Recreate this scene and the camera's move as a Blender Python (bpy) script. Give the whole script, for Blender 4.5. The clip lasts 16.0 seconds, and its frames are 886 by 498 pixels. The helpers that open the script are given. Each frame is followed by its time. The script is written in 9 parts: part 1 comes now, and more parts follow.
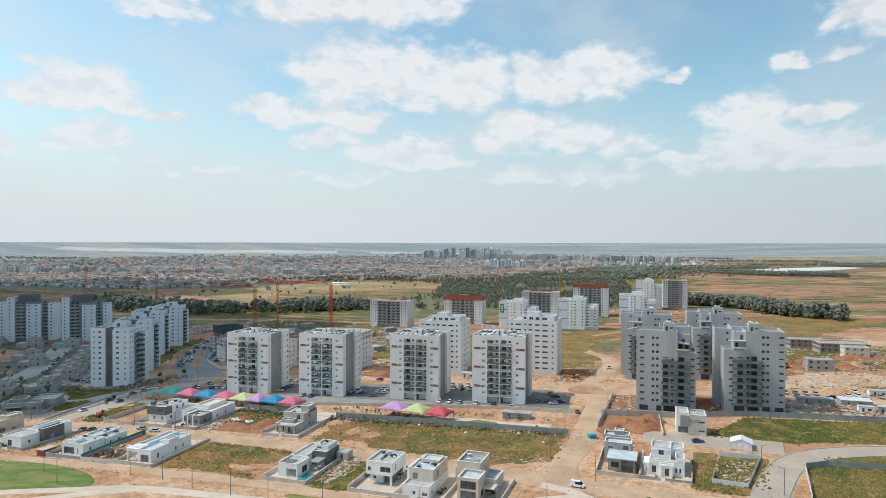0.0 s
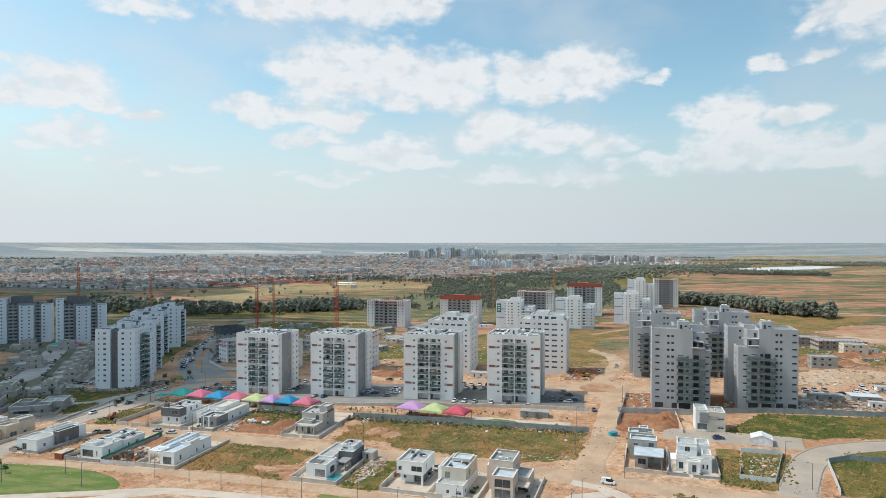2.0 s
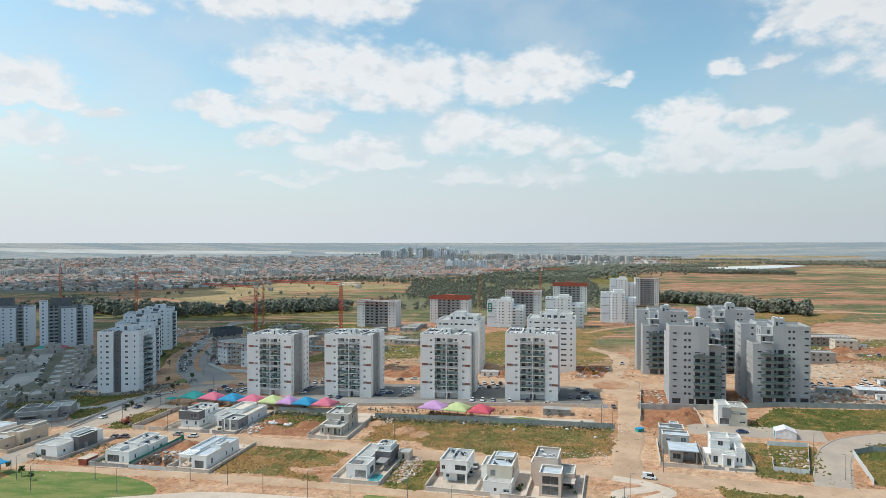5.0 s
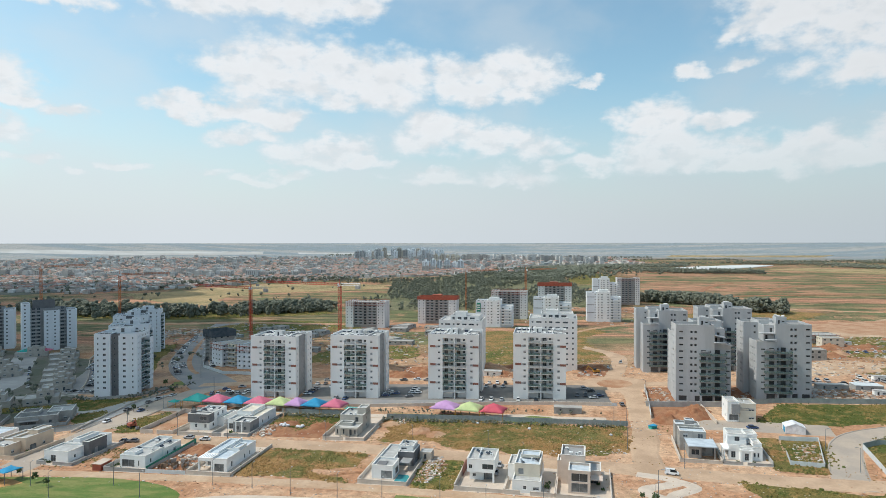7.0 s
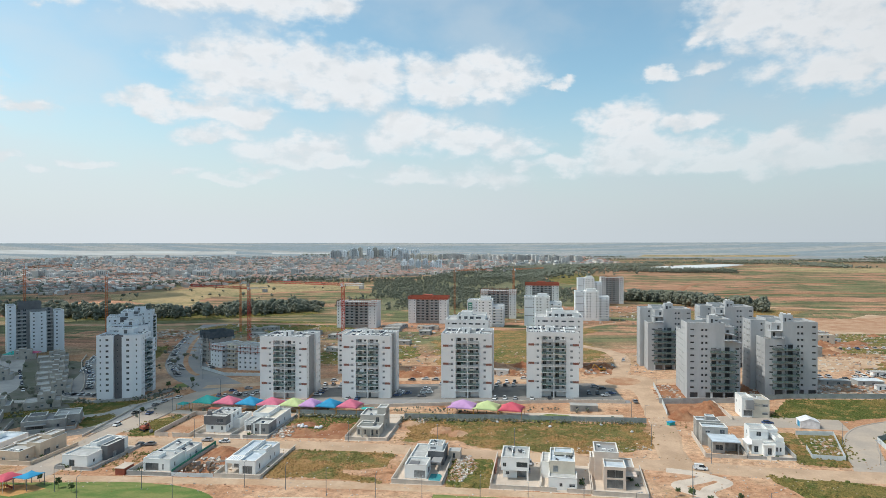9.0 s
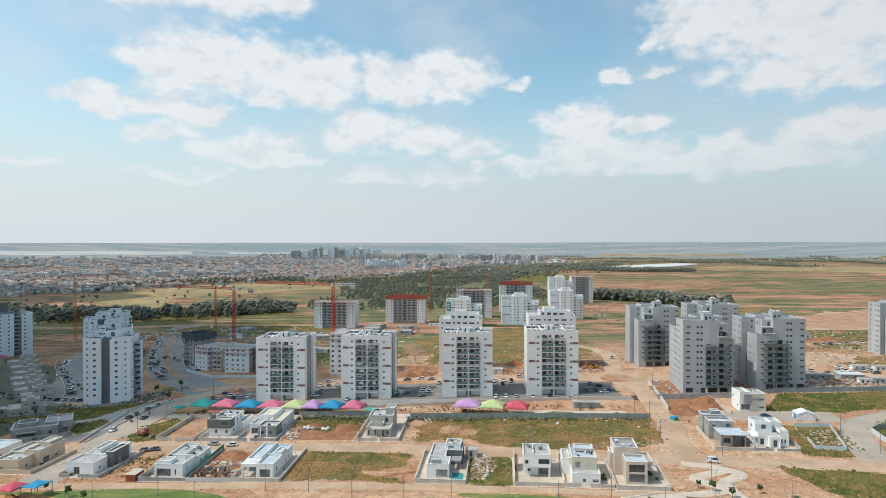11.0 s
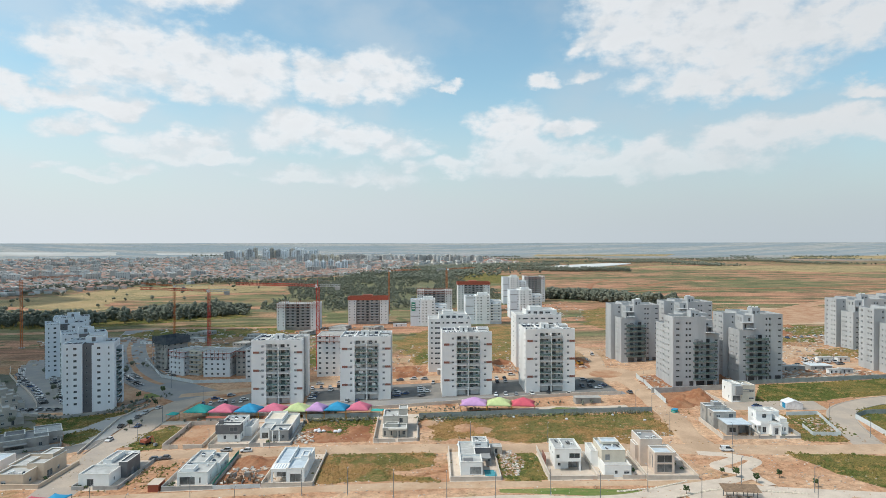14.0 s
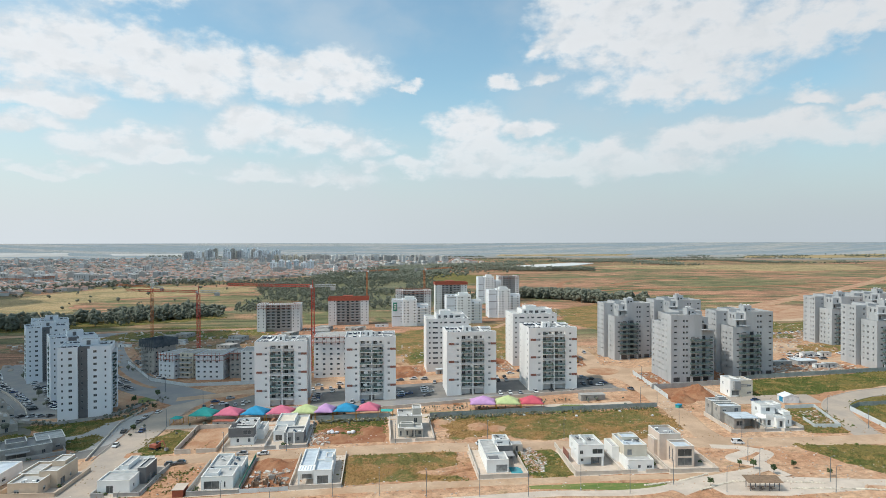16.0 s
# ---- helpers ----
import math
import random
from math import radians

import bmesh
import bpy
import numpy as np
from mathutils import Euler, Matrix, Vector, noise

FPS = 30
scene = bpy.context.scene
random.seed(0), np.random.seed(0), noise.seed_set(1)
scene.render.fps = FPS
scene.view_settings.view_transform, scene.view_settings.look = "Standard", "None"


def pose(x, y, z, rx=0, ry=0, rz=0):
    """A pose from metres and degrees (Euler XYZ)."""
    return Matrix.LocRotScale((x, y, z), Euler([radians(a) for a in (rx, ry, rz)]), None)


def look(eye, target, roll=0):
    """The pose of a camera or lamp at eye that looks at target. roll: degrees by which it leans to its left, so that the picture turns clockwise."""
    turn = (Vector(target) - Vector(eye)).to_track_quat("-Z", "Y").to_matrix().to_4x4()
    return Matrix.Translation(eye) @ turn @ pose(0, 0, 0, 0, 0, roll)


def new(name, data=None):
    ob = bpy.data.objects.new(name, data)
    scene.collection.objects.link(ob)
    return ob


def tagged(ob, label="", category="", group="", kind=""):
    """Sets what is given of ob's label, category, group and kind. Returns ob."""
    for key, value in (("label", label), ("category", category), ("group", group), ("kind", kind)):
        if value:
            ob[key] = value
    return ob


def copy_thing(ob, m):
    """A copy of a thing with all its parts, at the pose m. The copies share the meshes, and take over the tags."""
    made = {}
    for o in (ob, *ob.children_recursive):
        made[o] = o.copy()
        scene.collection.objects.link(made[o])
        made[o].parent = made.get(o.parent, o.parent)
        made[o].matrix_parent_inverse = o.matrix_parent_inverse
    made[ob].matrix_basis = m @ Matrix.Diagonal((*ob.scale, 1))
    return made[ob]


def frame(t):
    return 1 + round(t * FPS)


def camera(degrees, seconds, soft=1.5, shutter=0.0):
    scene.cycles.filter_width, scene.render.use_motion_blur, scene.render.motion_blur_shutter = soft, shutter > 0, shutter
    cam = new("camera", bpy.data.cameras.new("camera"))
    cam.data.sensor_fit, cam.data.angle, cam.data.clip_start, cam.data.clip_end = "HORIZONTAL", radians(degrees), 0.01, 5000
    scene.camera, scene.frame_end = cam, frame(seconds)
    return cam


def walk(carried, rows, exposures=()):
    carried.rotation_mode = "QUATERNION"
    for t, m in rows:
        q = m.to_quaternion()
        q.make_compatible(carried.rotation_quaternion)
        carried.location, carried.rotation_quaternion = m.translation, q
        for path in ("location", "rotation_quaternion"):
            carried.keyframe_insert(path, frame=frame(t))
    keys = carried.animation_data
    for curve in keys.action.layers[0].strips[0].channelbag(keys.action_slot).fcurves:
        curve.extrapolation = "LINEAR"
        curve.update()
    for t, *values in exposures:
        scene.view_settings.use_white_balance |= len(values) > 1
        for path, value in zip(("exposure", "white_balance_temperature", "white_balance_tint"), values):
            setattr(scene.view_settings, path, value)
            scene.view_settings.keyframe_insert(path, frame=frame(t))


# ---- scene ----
cam = camera(69.8, 16.0, soft=0.75)
METRES, EYE, TILT, LEAN, TURN = 155.85, 81.0, -0.92, -0.06, 17.1
ROWS = [
    (0.0, 0.0, 0.0, 0.0, -0.0, 0.36, -0.03),
    (0.5, -0.0239, -0.0009, -0.0003, -0.35, 0.35, -0.01),
    (1.0, -0.0497, -0.0018, -0.0004, -0.76, 0.34, 0.01),
    (1.5, -0.0737, -0.0021, -0.0005, -1.17, 0.34, 0.04),
    (2.0, -0.0997, -0.002, -0.0008, -1.6, 0.35, 0.06),
    (2.5, -0.124, -0.002, -0.001, -2.01, 0.38, 0.07),
    (3.0, -0.1506, -0.0019, -0.0013, -2.45, 0.38, 0.09),
    (3.5, -0.1753, -0.0015, -0.0014, -2.86, 0.39, 0.11),
    (4.0, -0.2025, -0.0008, -0.0016, -3.36, 0.38, 0.14),
    (6.5, -0.3403, 0.0044, -0.0014, -6.46, 0.36, 0.23),
    (7.0, -0.3716, 0.007, -0.001, -7.1, 0.37, 0.24),
    (7.5, -0.4014, 0.0097, -0.0011, -7.69, 0.36, 0.25),
    (8.0, -0.4345, 0.0133, -0.0009, -8.32, 0.36, 0.26),
    (8.5, -0.466, 0.0172, -0.0008, -8.91, 0.36, 0.27),
    (9.0, -0.5003, 0.0219, -0.0008, -9.59, 0.34, 0.28),
    (11.5, -0.6707, 0.0525, -0.0007, -14.44, 0.3, 0.36),
    (12.0, -0.7072, 0.0601, -0.0007, -15.47, 0.3, 0.38),
    (12.5, -0.7408, 0.0676, -0.0005, -16.42, 0.3, 0.4),
    (13.0, -0.7774, 0.0762, -0.0003, -17.47, 0.31, 0.42),
    (13.5, -0.811, 0.0847, -0.0004, -18.44, 0.32, 0.42),
    (14.0, -0.8473, 0.0945, 0.0001, -19.48, 0.3, 0.44),
    (14.5, -0.8804, 0.1041, 0.0003, -20.45, 0.3, 0.47),
    (15.0, -0.9162, 0.1152, 0.0006, -21.46, 0.28, 0.49),
    (15.5, -0.949, 0.1262, 0.0008, -22.26, 0.28, 0.5),
    (16.0, -0.9842, 0.1387, 0.0009, -23.06, 0.28, 0.53),
]
walk(cam, [(t, pose(0, 0, EYE, TILT, LEAN, TURN) @ pose(METRES * x, METRES * y, METRES * z, 90 + pitch, roll, yaw)) for t, x, y, z, yaw, pitch, roll in ROWS])

# ---- light ----
SUN_EL, SUN_FROM = 55.0, (-0.987, -0.16)   # the sun stands over -x, a little towards the viewer
EXPO = 0.0
world = bpy.data.worlds.new("sky")
scene.world = world
world.use_nodes = True
scene.view_settings.exposure = EXPO


class Nodes:
    """Short hand for node trees."""

    def __init__(self, tree):
        self.t = tree

    def put(self, kind, **sets):
        n = self.t.nodes.new(kind)
        for k, v in sets.items():
            setattr(n, k, v)
        return n

    def wire(self, a, b):
        self.t.links.new(a, b)

    def math(self, op, a, b=None, c=None, clamp=False):
        n = self.put("ShaderNodeMath", operation=op, use_clamp=clamp)
        for i, v in enumerate((a, b, c)):
            if v is None:
                continue
            if isinstance(v, (int, float)):
                n.inputs[i].default_value = v
            else:
                self.wire(v, n.inputs[i])
        return n.outputs[0]

    def ramp(self, fac, lo, hi, a=0.0, b=1.0):
        n = self.put("ShaderNodeMapRange", interpolation_type="SMOOTHSTEP")
        self.wire(fac, n.inputs[0])
        for i, v in enumerate((lo, hi, a, b)):
            n.inputs[i + 1].default_value = v
        return n.outputs[0]

    def mix(self, fac, a, b, blend="MIX"):
        n = self.put("ShaderNodeMix", data_type="RGBA", blend_type=blend)
        for i, v in ((0, fac), (6, a), (7, b)):
            if isinstance(v, (int, float)):
                n.inputs[i].default_value = v
            elif isinstance(v, tuple):
                n.inputs[i].default_value = (*v[:3], 1)
            else:
                self.wire(v, n.inputs[i])
        return n.outputs[2]

    def noise(self, vec, scale, detail=4.0, rough=0.55, dims="3D"):
        n = self.put("ShaderNodeTexNoise", noise_dimensions=dims)
        n.inputs["Scale"].default_value = scale
        n.inputs["Detail"].default_value = detail
        n.inputs["Roughness"].default_value = rough
        if vec is not None:
            self.wire(vec, n.inputs["Vector"])
        return n


# fair-weather cumulus: direction (degrees from +y, degrees up), half width, half height
CLOUDS_A = [
    (-46.3, 11.7, 4.6, 1.8), (-50.1, 10.7, 3.0, 1.2), (-43.6, 10.5, 2.5, 0.9), (-40.4, 9.7, 2.2, 0.7), (-46.2, 7.9, 3.1, 1.1),
    (-51.0, 7.1, 1.2, 0.6), (-43.1, 6.3, 2.5, 0.5), (-40.4, 5.5, 1.4, 0.5), (-36.4, 6.2, 1.9, 0.4), (-29.9, 5.9, 1.8, 0.5),
    (-40.5, 18.5, 3.5, 1.1), (-26.1, 19.9, 8.8, 1.8), (-20.1, 20.5, 5.1, 1.6), (-21.4, 14.6, 8.2, 2.5), (-31.7, 11.2, 3.7, 1.0),
    (-25.1, 10.8, 2.9, 0.9), (-27.1, 8.9, 3.2, 1.0), (-20.7, 7.8, 4.1, 1.5), (-24.5, 5.7, 3.0, 0.5), (-70.0, 14.0, 7.0, 2.5),
    (-8.0, 30.0, 9.0, 2.0),
]
CLOUDS_B = [
    (-25.7, 13.8, 4.9, 2.2), (-20.5, 14.1, 5.7, 2.7), (-15.1, 13.8, 4.3, 2.5), (-27.4, 11.1, 4.5, 1.2), (-8.4, 14.0, 2.8, 2.0),
    (-3.0, 14.4, 3.7, 2.0), (2.3, 13.7, 1.3, 0.5), (-20.6, 7.5, 4.0, 1.4), (-16.6, 7.0, 2.7, 0.6), (-27.0, 9.0, 3.2, 1.0),
    (-9.9, 9.5, 4.2, 2.1), (-4.7, 8.7, 5.7, 1.3), (-10.5, 5.8, 4.2, 0.7), (-3.4, 5.7, 3.4, 1.0), (2.4, 6.8, 2.7, 0.8),
    (-25.3, 5.6, 3.4, 0.5), (8.4, 10.8, 3.5, 1.1), (14.7, 9.8, 2.2, 0.8), (9.3, 7.6, 5.0, 1.8), (15.2, 6.9, 3.5, 1.3),
    (11.9, 13.9, 1.5, 0.7), (16.4, 16.9, 2.5, 1.3),
]
CLOUDS_C = [
    (8.6, 10.1, 3.4, 1.8), (14.1, 9.9, 2.2, 0.8), (18.8, 7.3, 2.9, 1.0), (21.7, 17.5, 6.7, 3.2), (28.7, 15.9, 6.6, 3.7),
    (25.7, 12.9, 5.8, 1.8), (33.7, 15.9, 4.1, 3.0), (19.4, 19.2, 5.0, 2.0), (39.0, 16.6, 3.7, 1.7), (36.6, 11.1, 2.5, 0.7),
    (11.8, 13.9, 1.7, 0.6), (15.3, 14.5, 1.8, 0.8), (40.5, 10.0, 1.4, 0.6), (28.7, 8.4, 5.0, 1.4), (35.6, 8.5, 4.7, 1.3),
    (39.8, 8.3, 2.3, 1.0), (22.6, 6.8, 6.1, 1.6), (56.0, 13.0, 8.0, 3.0),
]


def make_sky():
    n = Nodes(world.node_tree)
    out = [x for x in world.node_tree.nodes if x.type == "OUTPUT_WORLD"][0]
    bg = [x for x in world.node_tree.nodes if x.type == "BACKGROUND"][0]
    sky = n.put("ShaderNodeTexSky", sky_type="NISHITA", sun_disc=False)
    sky.sun_elevation = radians(SUN_EL)
    sky.sun_rotation = math.atan2(SUN_FROM[0], SUN_FROM[1])
    sky.altitude, sky.air_density, sky.dust_density, sky.ozone_density = 100, 1.0, 2.0, 1.5
    co = n.put("ShaderNodeTexCoord").outputs["Generated"]
    sep = n.put("ShaderNodeSeparateXYZ")
    n.wire(co, sep.inputs[0])
    az = n.math("MULTIPLY", n.math("ARCTAN2", sep.outputs[0], sep.outputs[1]), 180 / math.pi)
    el = n.math("MULTIPLY", n.math("ARCSINE", sep.outputs[2]), 180 / math.pi)
    comb = n.put("ShaderNodeCombineXYZ")
    n.wire(az, comb.inputs[0])
    n.wire(n.math("MULTIPLY", el, 1.7), comb.inputs[1])
    puff = n.noise(comb.outputs[0], 0.42, 9.0, 0.56, "2D").outputs[0]
    wisp = n.noise(comb.outputs[0], 0.09, 5.0, 0.5, "2D").outputs[0]
    warp = n.put("ShaderNodeSeparateColor")
    n.wire(n.noise(comb.outputs[0], 0.2, 8.0, 0.55, "2D").outputs["Color"], warp.inputs[0])
    az0, el0 = az, el
    az = n.math("ADD", az, n.math("MULTIPLY_ADD", warp.outputs[0], 6.0, -3.0))      # ragged outlines
    el = n.math("ADD", el, n.math("MULTIPLY_ADD", warp.outputs[1], 3.4, -1.7))
    dens = None
    for a, e, w, h in CLOUDS_A + CLOUDS_B + CLOUDS_C:
        w, h = w * 1.12, h * 1.28
        dx = n.math("MULTIPLY_ADD", az, 1 / w, -a / w)
        up = n.math("MULTIPLY_ADD", el, 1 / h, -e / h)
        dy = n.math("MULTIPLY", n.math("MINIMUM", up, 0.0), 1.5)     # flat bases
        dy = n.math("ADD", dy, n.math("MAXIMUM", up, 0.0))
        r2 = n.math("ADD", n.math("MULTIPLY", dx, dx), n.math("MULTIPLY", dy, dy))
        f = n.math("SUBTRACT", min(1.05, 0.75 + 0.14 * h), r2)
        dens = f if dens is None else n.math("SMOOTH_MAX", dens, f, 0.2)
    dens = n.math("ADD", n.math("MINIMUM", n.math("MAXIMUM", dens, -2.0), 0.8), n.math("MULTIPLY_ADD", puff, 2.0, -1.0))
    az, el = az0, el0
    cover = n.ramp(dens, -0.4, 0.8)
    thick = n.ramp(dens, -0.2, 0.9)
    heavy = n.ramp(dens, 0.6, 1.25)
    veil = n.math("MULTIPLY", n.ramp(wisp, 0.32, 0.75), 0.42)
    low = n.ramp(el, 15.0, 0.0)                # haze towards the horizon
    lit = n.mix(thick, (0.68, 0.78, 0.84), (0.85, 0.875, 0.90))
    lit = n.mix(n.math("MULTIPLY", heavy, 0.5), lit, (0.80, 0.82, 0.84))
    shade = n.ramp(n.noise(comb.outputs[0], 0.3, 6.0, 0.6, "2D").outputs[0], 0.35, 0.7)
    mv = n.put("ShaderNodeMapping")
    mv.inputs["Location"].default_value = (-0.45, 0.8, 0.0)        # towards the sun
    n.wire(comb.outputs[0], mv.inputs[0])
    relief = n.math("SUBTRACT", puff, n.noise(mv.outputs[0], 0.36, 5.0, 0.5, "2D").outputs[0])
    lit = n.mix(n.ramp(relief, -0.22, 0.06, 0.35, 1.0), (0.70, 0.74, 0.77), lit)
    lit = n.mix(n.math("MULTIPLY", shade, 0.25), lit, (0.76, 0.79, 0.815))
    blue = n.mix(1.0, sky.outputs[0], SKY_GAIN, "MULTIPLY")
    mist = n.mix(n.ramp(az, -35.0, 40.0), HAZE, HAZE_FAR)      # brighter on the sun's side
    hazy = n.mix(n.math("MULTIPLY", low, 0.95), blue, mist)
    hazy = n.mix(veil, hazy, mist)
    lit = n.mix(n.math("MULTIPLY", n.ramp(az, 0.0, 40.0), 0.60), lit, (0.68, 0.70, 0.715))
    col = n.mix(n.math("MULTIPLY", cover, n.ramp(el, 2.0, 11.0, 0.34, 0.95)), hazy, lit)
    n.wire(col, bg.inputs[0])
    bg.inputs[1].default_value = 1.0
    n.wire(bg.outputs[0], out.inputs[0])


SKY_GAIN, HAZE, HAZE_FAR = (0.162, 0.192, 0.170), (0.69, 0.75, 0.80), (0.515, 0.58, 0.63)
make_sky()
sun = new("sun", bpy.data.lights.new("sun", "SUN"))
sun.data.energy, sun.data.angle, sun.data.color = 3.0, radians(0.6), (1.0, 0.95, 0.87)
_c = math.cos(radians(SUN_EL))
sun.matrix_world = look((-400 + 0, 100, 700), (-400 - SUN_FROM[0] * _c, 100 - SUN_FROM[1] * _c, 700 - math.sin(radians(SUN_EL))))

# ---- materials ----


def material(name, base, other=None, scale=1.0, rough=0.85, metal=0.0, amount=0.5, fine=0.12, bump=0.0, each=0.0, spec=0.3, stretch=None):
    """A surface of two colours in stains, with fine grain, a little relief and, where asked, a tone of its own for each piece."""
    m = bpy.data.materials.new(name)
    m.use_nodes = True
    n = Nodes(m.node_tree)
    b = m.node_tree.nodes["Principled BSDF"]
    pos = n.put("ShaderNodeNewGeometry").outputs["Position"]
    if stretch:
        mp = n.put("ShaderNodeMapping")
        mp.inputs["Scale"].default_value = stretch
        n.wire(pos, mp.inputs[0])
        pos = mp.outputs[0]
    other = other or tuple(c * 0.8 for c in base)
    st = n.ramp(n.noise(pos, scale, 5.0, 0.6).outputs[0], 0.35, 0.68)
    col = n.mix(n.math("MULTIPLY", st, amount * 2, clamp=True), base, other)
    gr = n.noise(pos, scale * 14, 3.0, 0.7).outputs[0]
    col = n.mix(fine * 2, col, n.mix(gr, (0.25, 0.25, 0.25), (0.75, 0.75, 0.75)), "OVERLAY")
    if each:
        r = n.put("ShaderNodeObjectInfo").outputs["Random"]
        v = n.put("ShaderNodeHueSaturation")
        n.wire(n.math("MULTIPLY_ADD", r, each * 2, 1 - each), v.inputs["Value"])
        n.wire(col, v.inputs["Color"])
        col = v.outputs[0]
    n.wire(col, b.inputs["Base Color"])
    b.inputs["Roughness"].default_value = rough
    b.inputs["Metallic"].default_value = metal
    b.inputs["Specular IOR Level"].default_value = spec
    if bump:
        bp = n.put("ShaderNodeBump")
        bp.inputs["Strength"].default_value = 0.6
        bp.inputs["Distance"].default_value = bump
        n.wire(gr, bp.inputs["Height"])
        n.wire(bp.outputs[0], b.inputs["Normal"])
    return m


WHITE = material("white_render", (0.78, 0.77, 0.755), (0.67, 0.66, 0.65), 0.12, 0.9, amount=0.4, fine=0.05, stretch=(1, 1, 0.25))
WHITE2 = material("white_villa_render", (0.84, 0.84, 0.83), (0.74, 0.74, 0.72), 0.3, 0.9, amount=0.3, fine=0.05)
COOL = material("cool_white_render", (0.76, 0.79, 0.82), (0.64, 0.67, 0.70), 0.12, 0.9, amount=0.3, fine=0.05, stretch=(1, 1, 0.25))
GREYR = material("grey_render", (0.455, 0.465, 0.475), (0.36, 0.37, 0.38), 0.15, 0.9, amount=0.4, fine=0.06, stretch=(1, 1, 0.2))
DARKGREY = material("dark_grey_cladding", (0.17, 0.17, 0.175), (0.13, 0.13, 0.135), 0.3, 0.8, amount=0.4)
MIDGREY = material("mid_grey_render", (0.30, 0.30, 0.30), (0.24, 0.24, 0.24), 0.2, 0.85, amount=0.4)
GREIGE = material("greige_render", (0.50, 0.47, 0.42), (0.41, 0.385, 0.345), 0.3, 0.9, amount=0.4)
CONCRETE = material("bare_concrete", (0.40, 0.385, 0.36), (0.29, 0.28, 0.265), 0.35, 0.9, amount=0.5, fine=0.1)
CREAM = material("cream_render", (0.66, 0.60, 0.50), (0.56, 0.50, 0.41), 0.3, 0.9, amount=0.35)
REDCLAD = material("red_brown_cladding", (0.28, 0.12, 0.09), (0.22, 0.10, 0.075), 0.6, 0.7)
REDFORM = material("red_formwork", (0.42, 0.10, 0.06), (0.30, 0.08, 0.05), 0.5, 0.7)
ROOFING = material("pale_roof_sheet", (0.46, 0.46, 0.45), (0.36, 0.36, 0.35), 0.4, 0.9, amount=0.6, fine=0.1)
ROOFBLUE = material("whitewashed_roof", (0.52, 0.58, 0.63), (0.40, 0.46, 0.52), 0.3, 0.8, amount=0.6)
GLASS = material("dark_window_glass", (0.06, 0.068, 0.078), (0.09, 0.10, 0.11), 0.2, 0.08, spec=0.6, each=0.35)
LIGHTRAIL = material("pale_grey_railing", (0.44, 0.45, 0.45), (0.36, 0.37, 0.37), 0.5, 0.7)
DOORGLASS = material("curtained_door_glass", (0.24, 0.245, 0.24), (0.10, 0.105, 0.11), 0.25, 0.12, spec=0.6, each=0.75)


def railing_glass():
    """Greenish tinted glass that lets the balcony behind it show."""
    m = bpy.data.materials.new("green_balcony_glass")
    m.use_nodes = True
    n = Nodes(m.node_tree)
    b = m.node_tree.nodes["Principled BSDF"]
    b.inputs["Base Color"].default_value = (0.20, 0.26, 0.25, 1)
    b.inputs["Roughness"].default_value = 0.12
    clear = n.put("ShaderNodeBsdfTransparent")
    clear.inputs[0].default_value = (0.62, 0.74, 0.72, 1)
    mx = n.put("ShaderNodeMixShader")
    mx.inputs[0].default_value = 0.5
    n.wire(clear.outputs[0], mx.inputs[1])
    n.wire(b.outputs[0], mx.inputs[2])
    n.wire(mx.outputs[0], m.node_tree.nodes["Material Output"].inputs[0])
    return m


GREENGLASS = railing_glass()
SHUTTER = material("pale_roller_shutter", (0.50, 0.505, 0.51), (0.42, 0.425, 0.43), 1.0, 0.7)
# near-black sheet that stands in for the shade inside bare holes
SHADESHEET = material("interior_shade_sheet", (0.075, 0.077, 0.08), (0.11, 0.108, 0.105), 0.4, 0.9, each=0.4, spec=0.1)
FRAME = material("window_frame", (0.35, 0.35, 0.36), None, 1.0, 0.5)
PANEL = material("solar_panel_glass", (0.02, 0.025, 0.04), (0.03, 0.035, 0.05), 1.0, 0.12, spec=0.6)
STEEL = material("galvanised_steel", (0.45, 0.46, 0.47), (0.36, 0.37, 0.38), 1.5, 0.45, 0.6)
ASPHALT = material("asphalt", (0.165, 0.16, 0.152), (0.235, 0.215, 0.195), 0.08, 0.92, amount=0.5, fine=0.1)
AVENUETAR = material("worn_avenue_asphalt", (0.235, 0.235, 0.24), (0.30, 0.285, 0.265), 0.07, 0.9, amount=0.5, fine=0.1)
BEIGE = material("beige_stone_facing", (0.47, 0.43, 0.38), (0.38, 0.345, 0.30), 0.35, 0.9, amount=0.5, fine=0.12)
PALEROAD = material("pale_street_paving", (0.40, 0.385, 0.365), (0.31, 0.30, 0.29), 0.07, 0.9, amount=0.5, fine=0.1)
SANDY = material("pale_sand", (0.50, 0.365, 0.255), (0.42, 0.275, 0.175), 0.05, 0.97, amount=0.6, fine=0.25, bump=0.05)
DUSTROAD = material("dusty_road", (0.50, 0.35, 0.24), (0.40, 0.275, 0.185), 0.09, 0.95, amount=0.6, fine=0.22)
PAVE = material("pale_paving", (0.57, 0.48, 0.40), (0.48, 0.40, 0.33), 0.2, 0.9, amount=0.5, fine=0.15)
COURT = material("grey_court_paving", (0.165, 0.15, 0.13), (0.10, 0.11, 0.075), 0.06, 0.9, amount=0.6, fine=0.2)
DUSTTAR = material("dusty_grey_asphalt", (0.35, 0.30, 0.255), (0.42, 0.345, 0.28), 0.1, 0.92, amount=0.6, fine=0.15)
KERB = material("kerb_concrete", (0.40, 0.365, 0.325), (0.32, 0.29, 0.26), 0.8, 0.9)
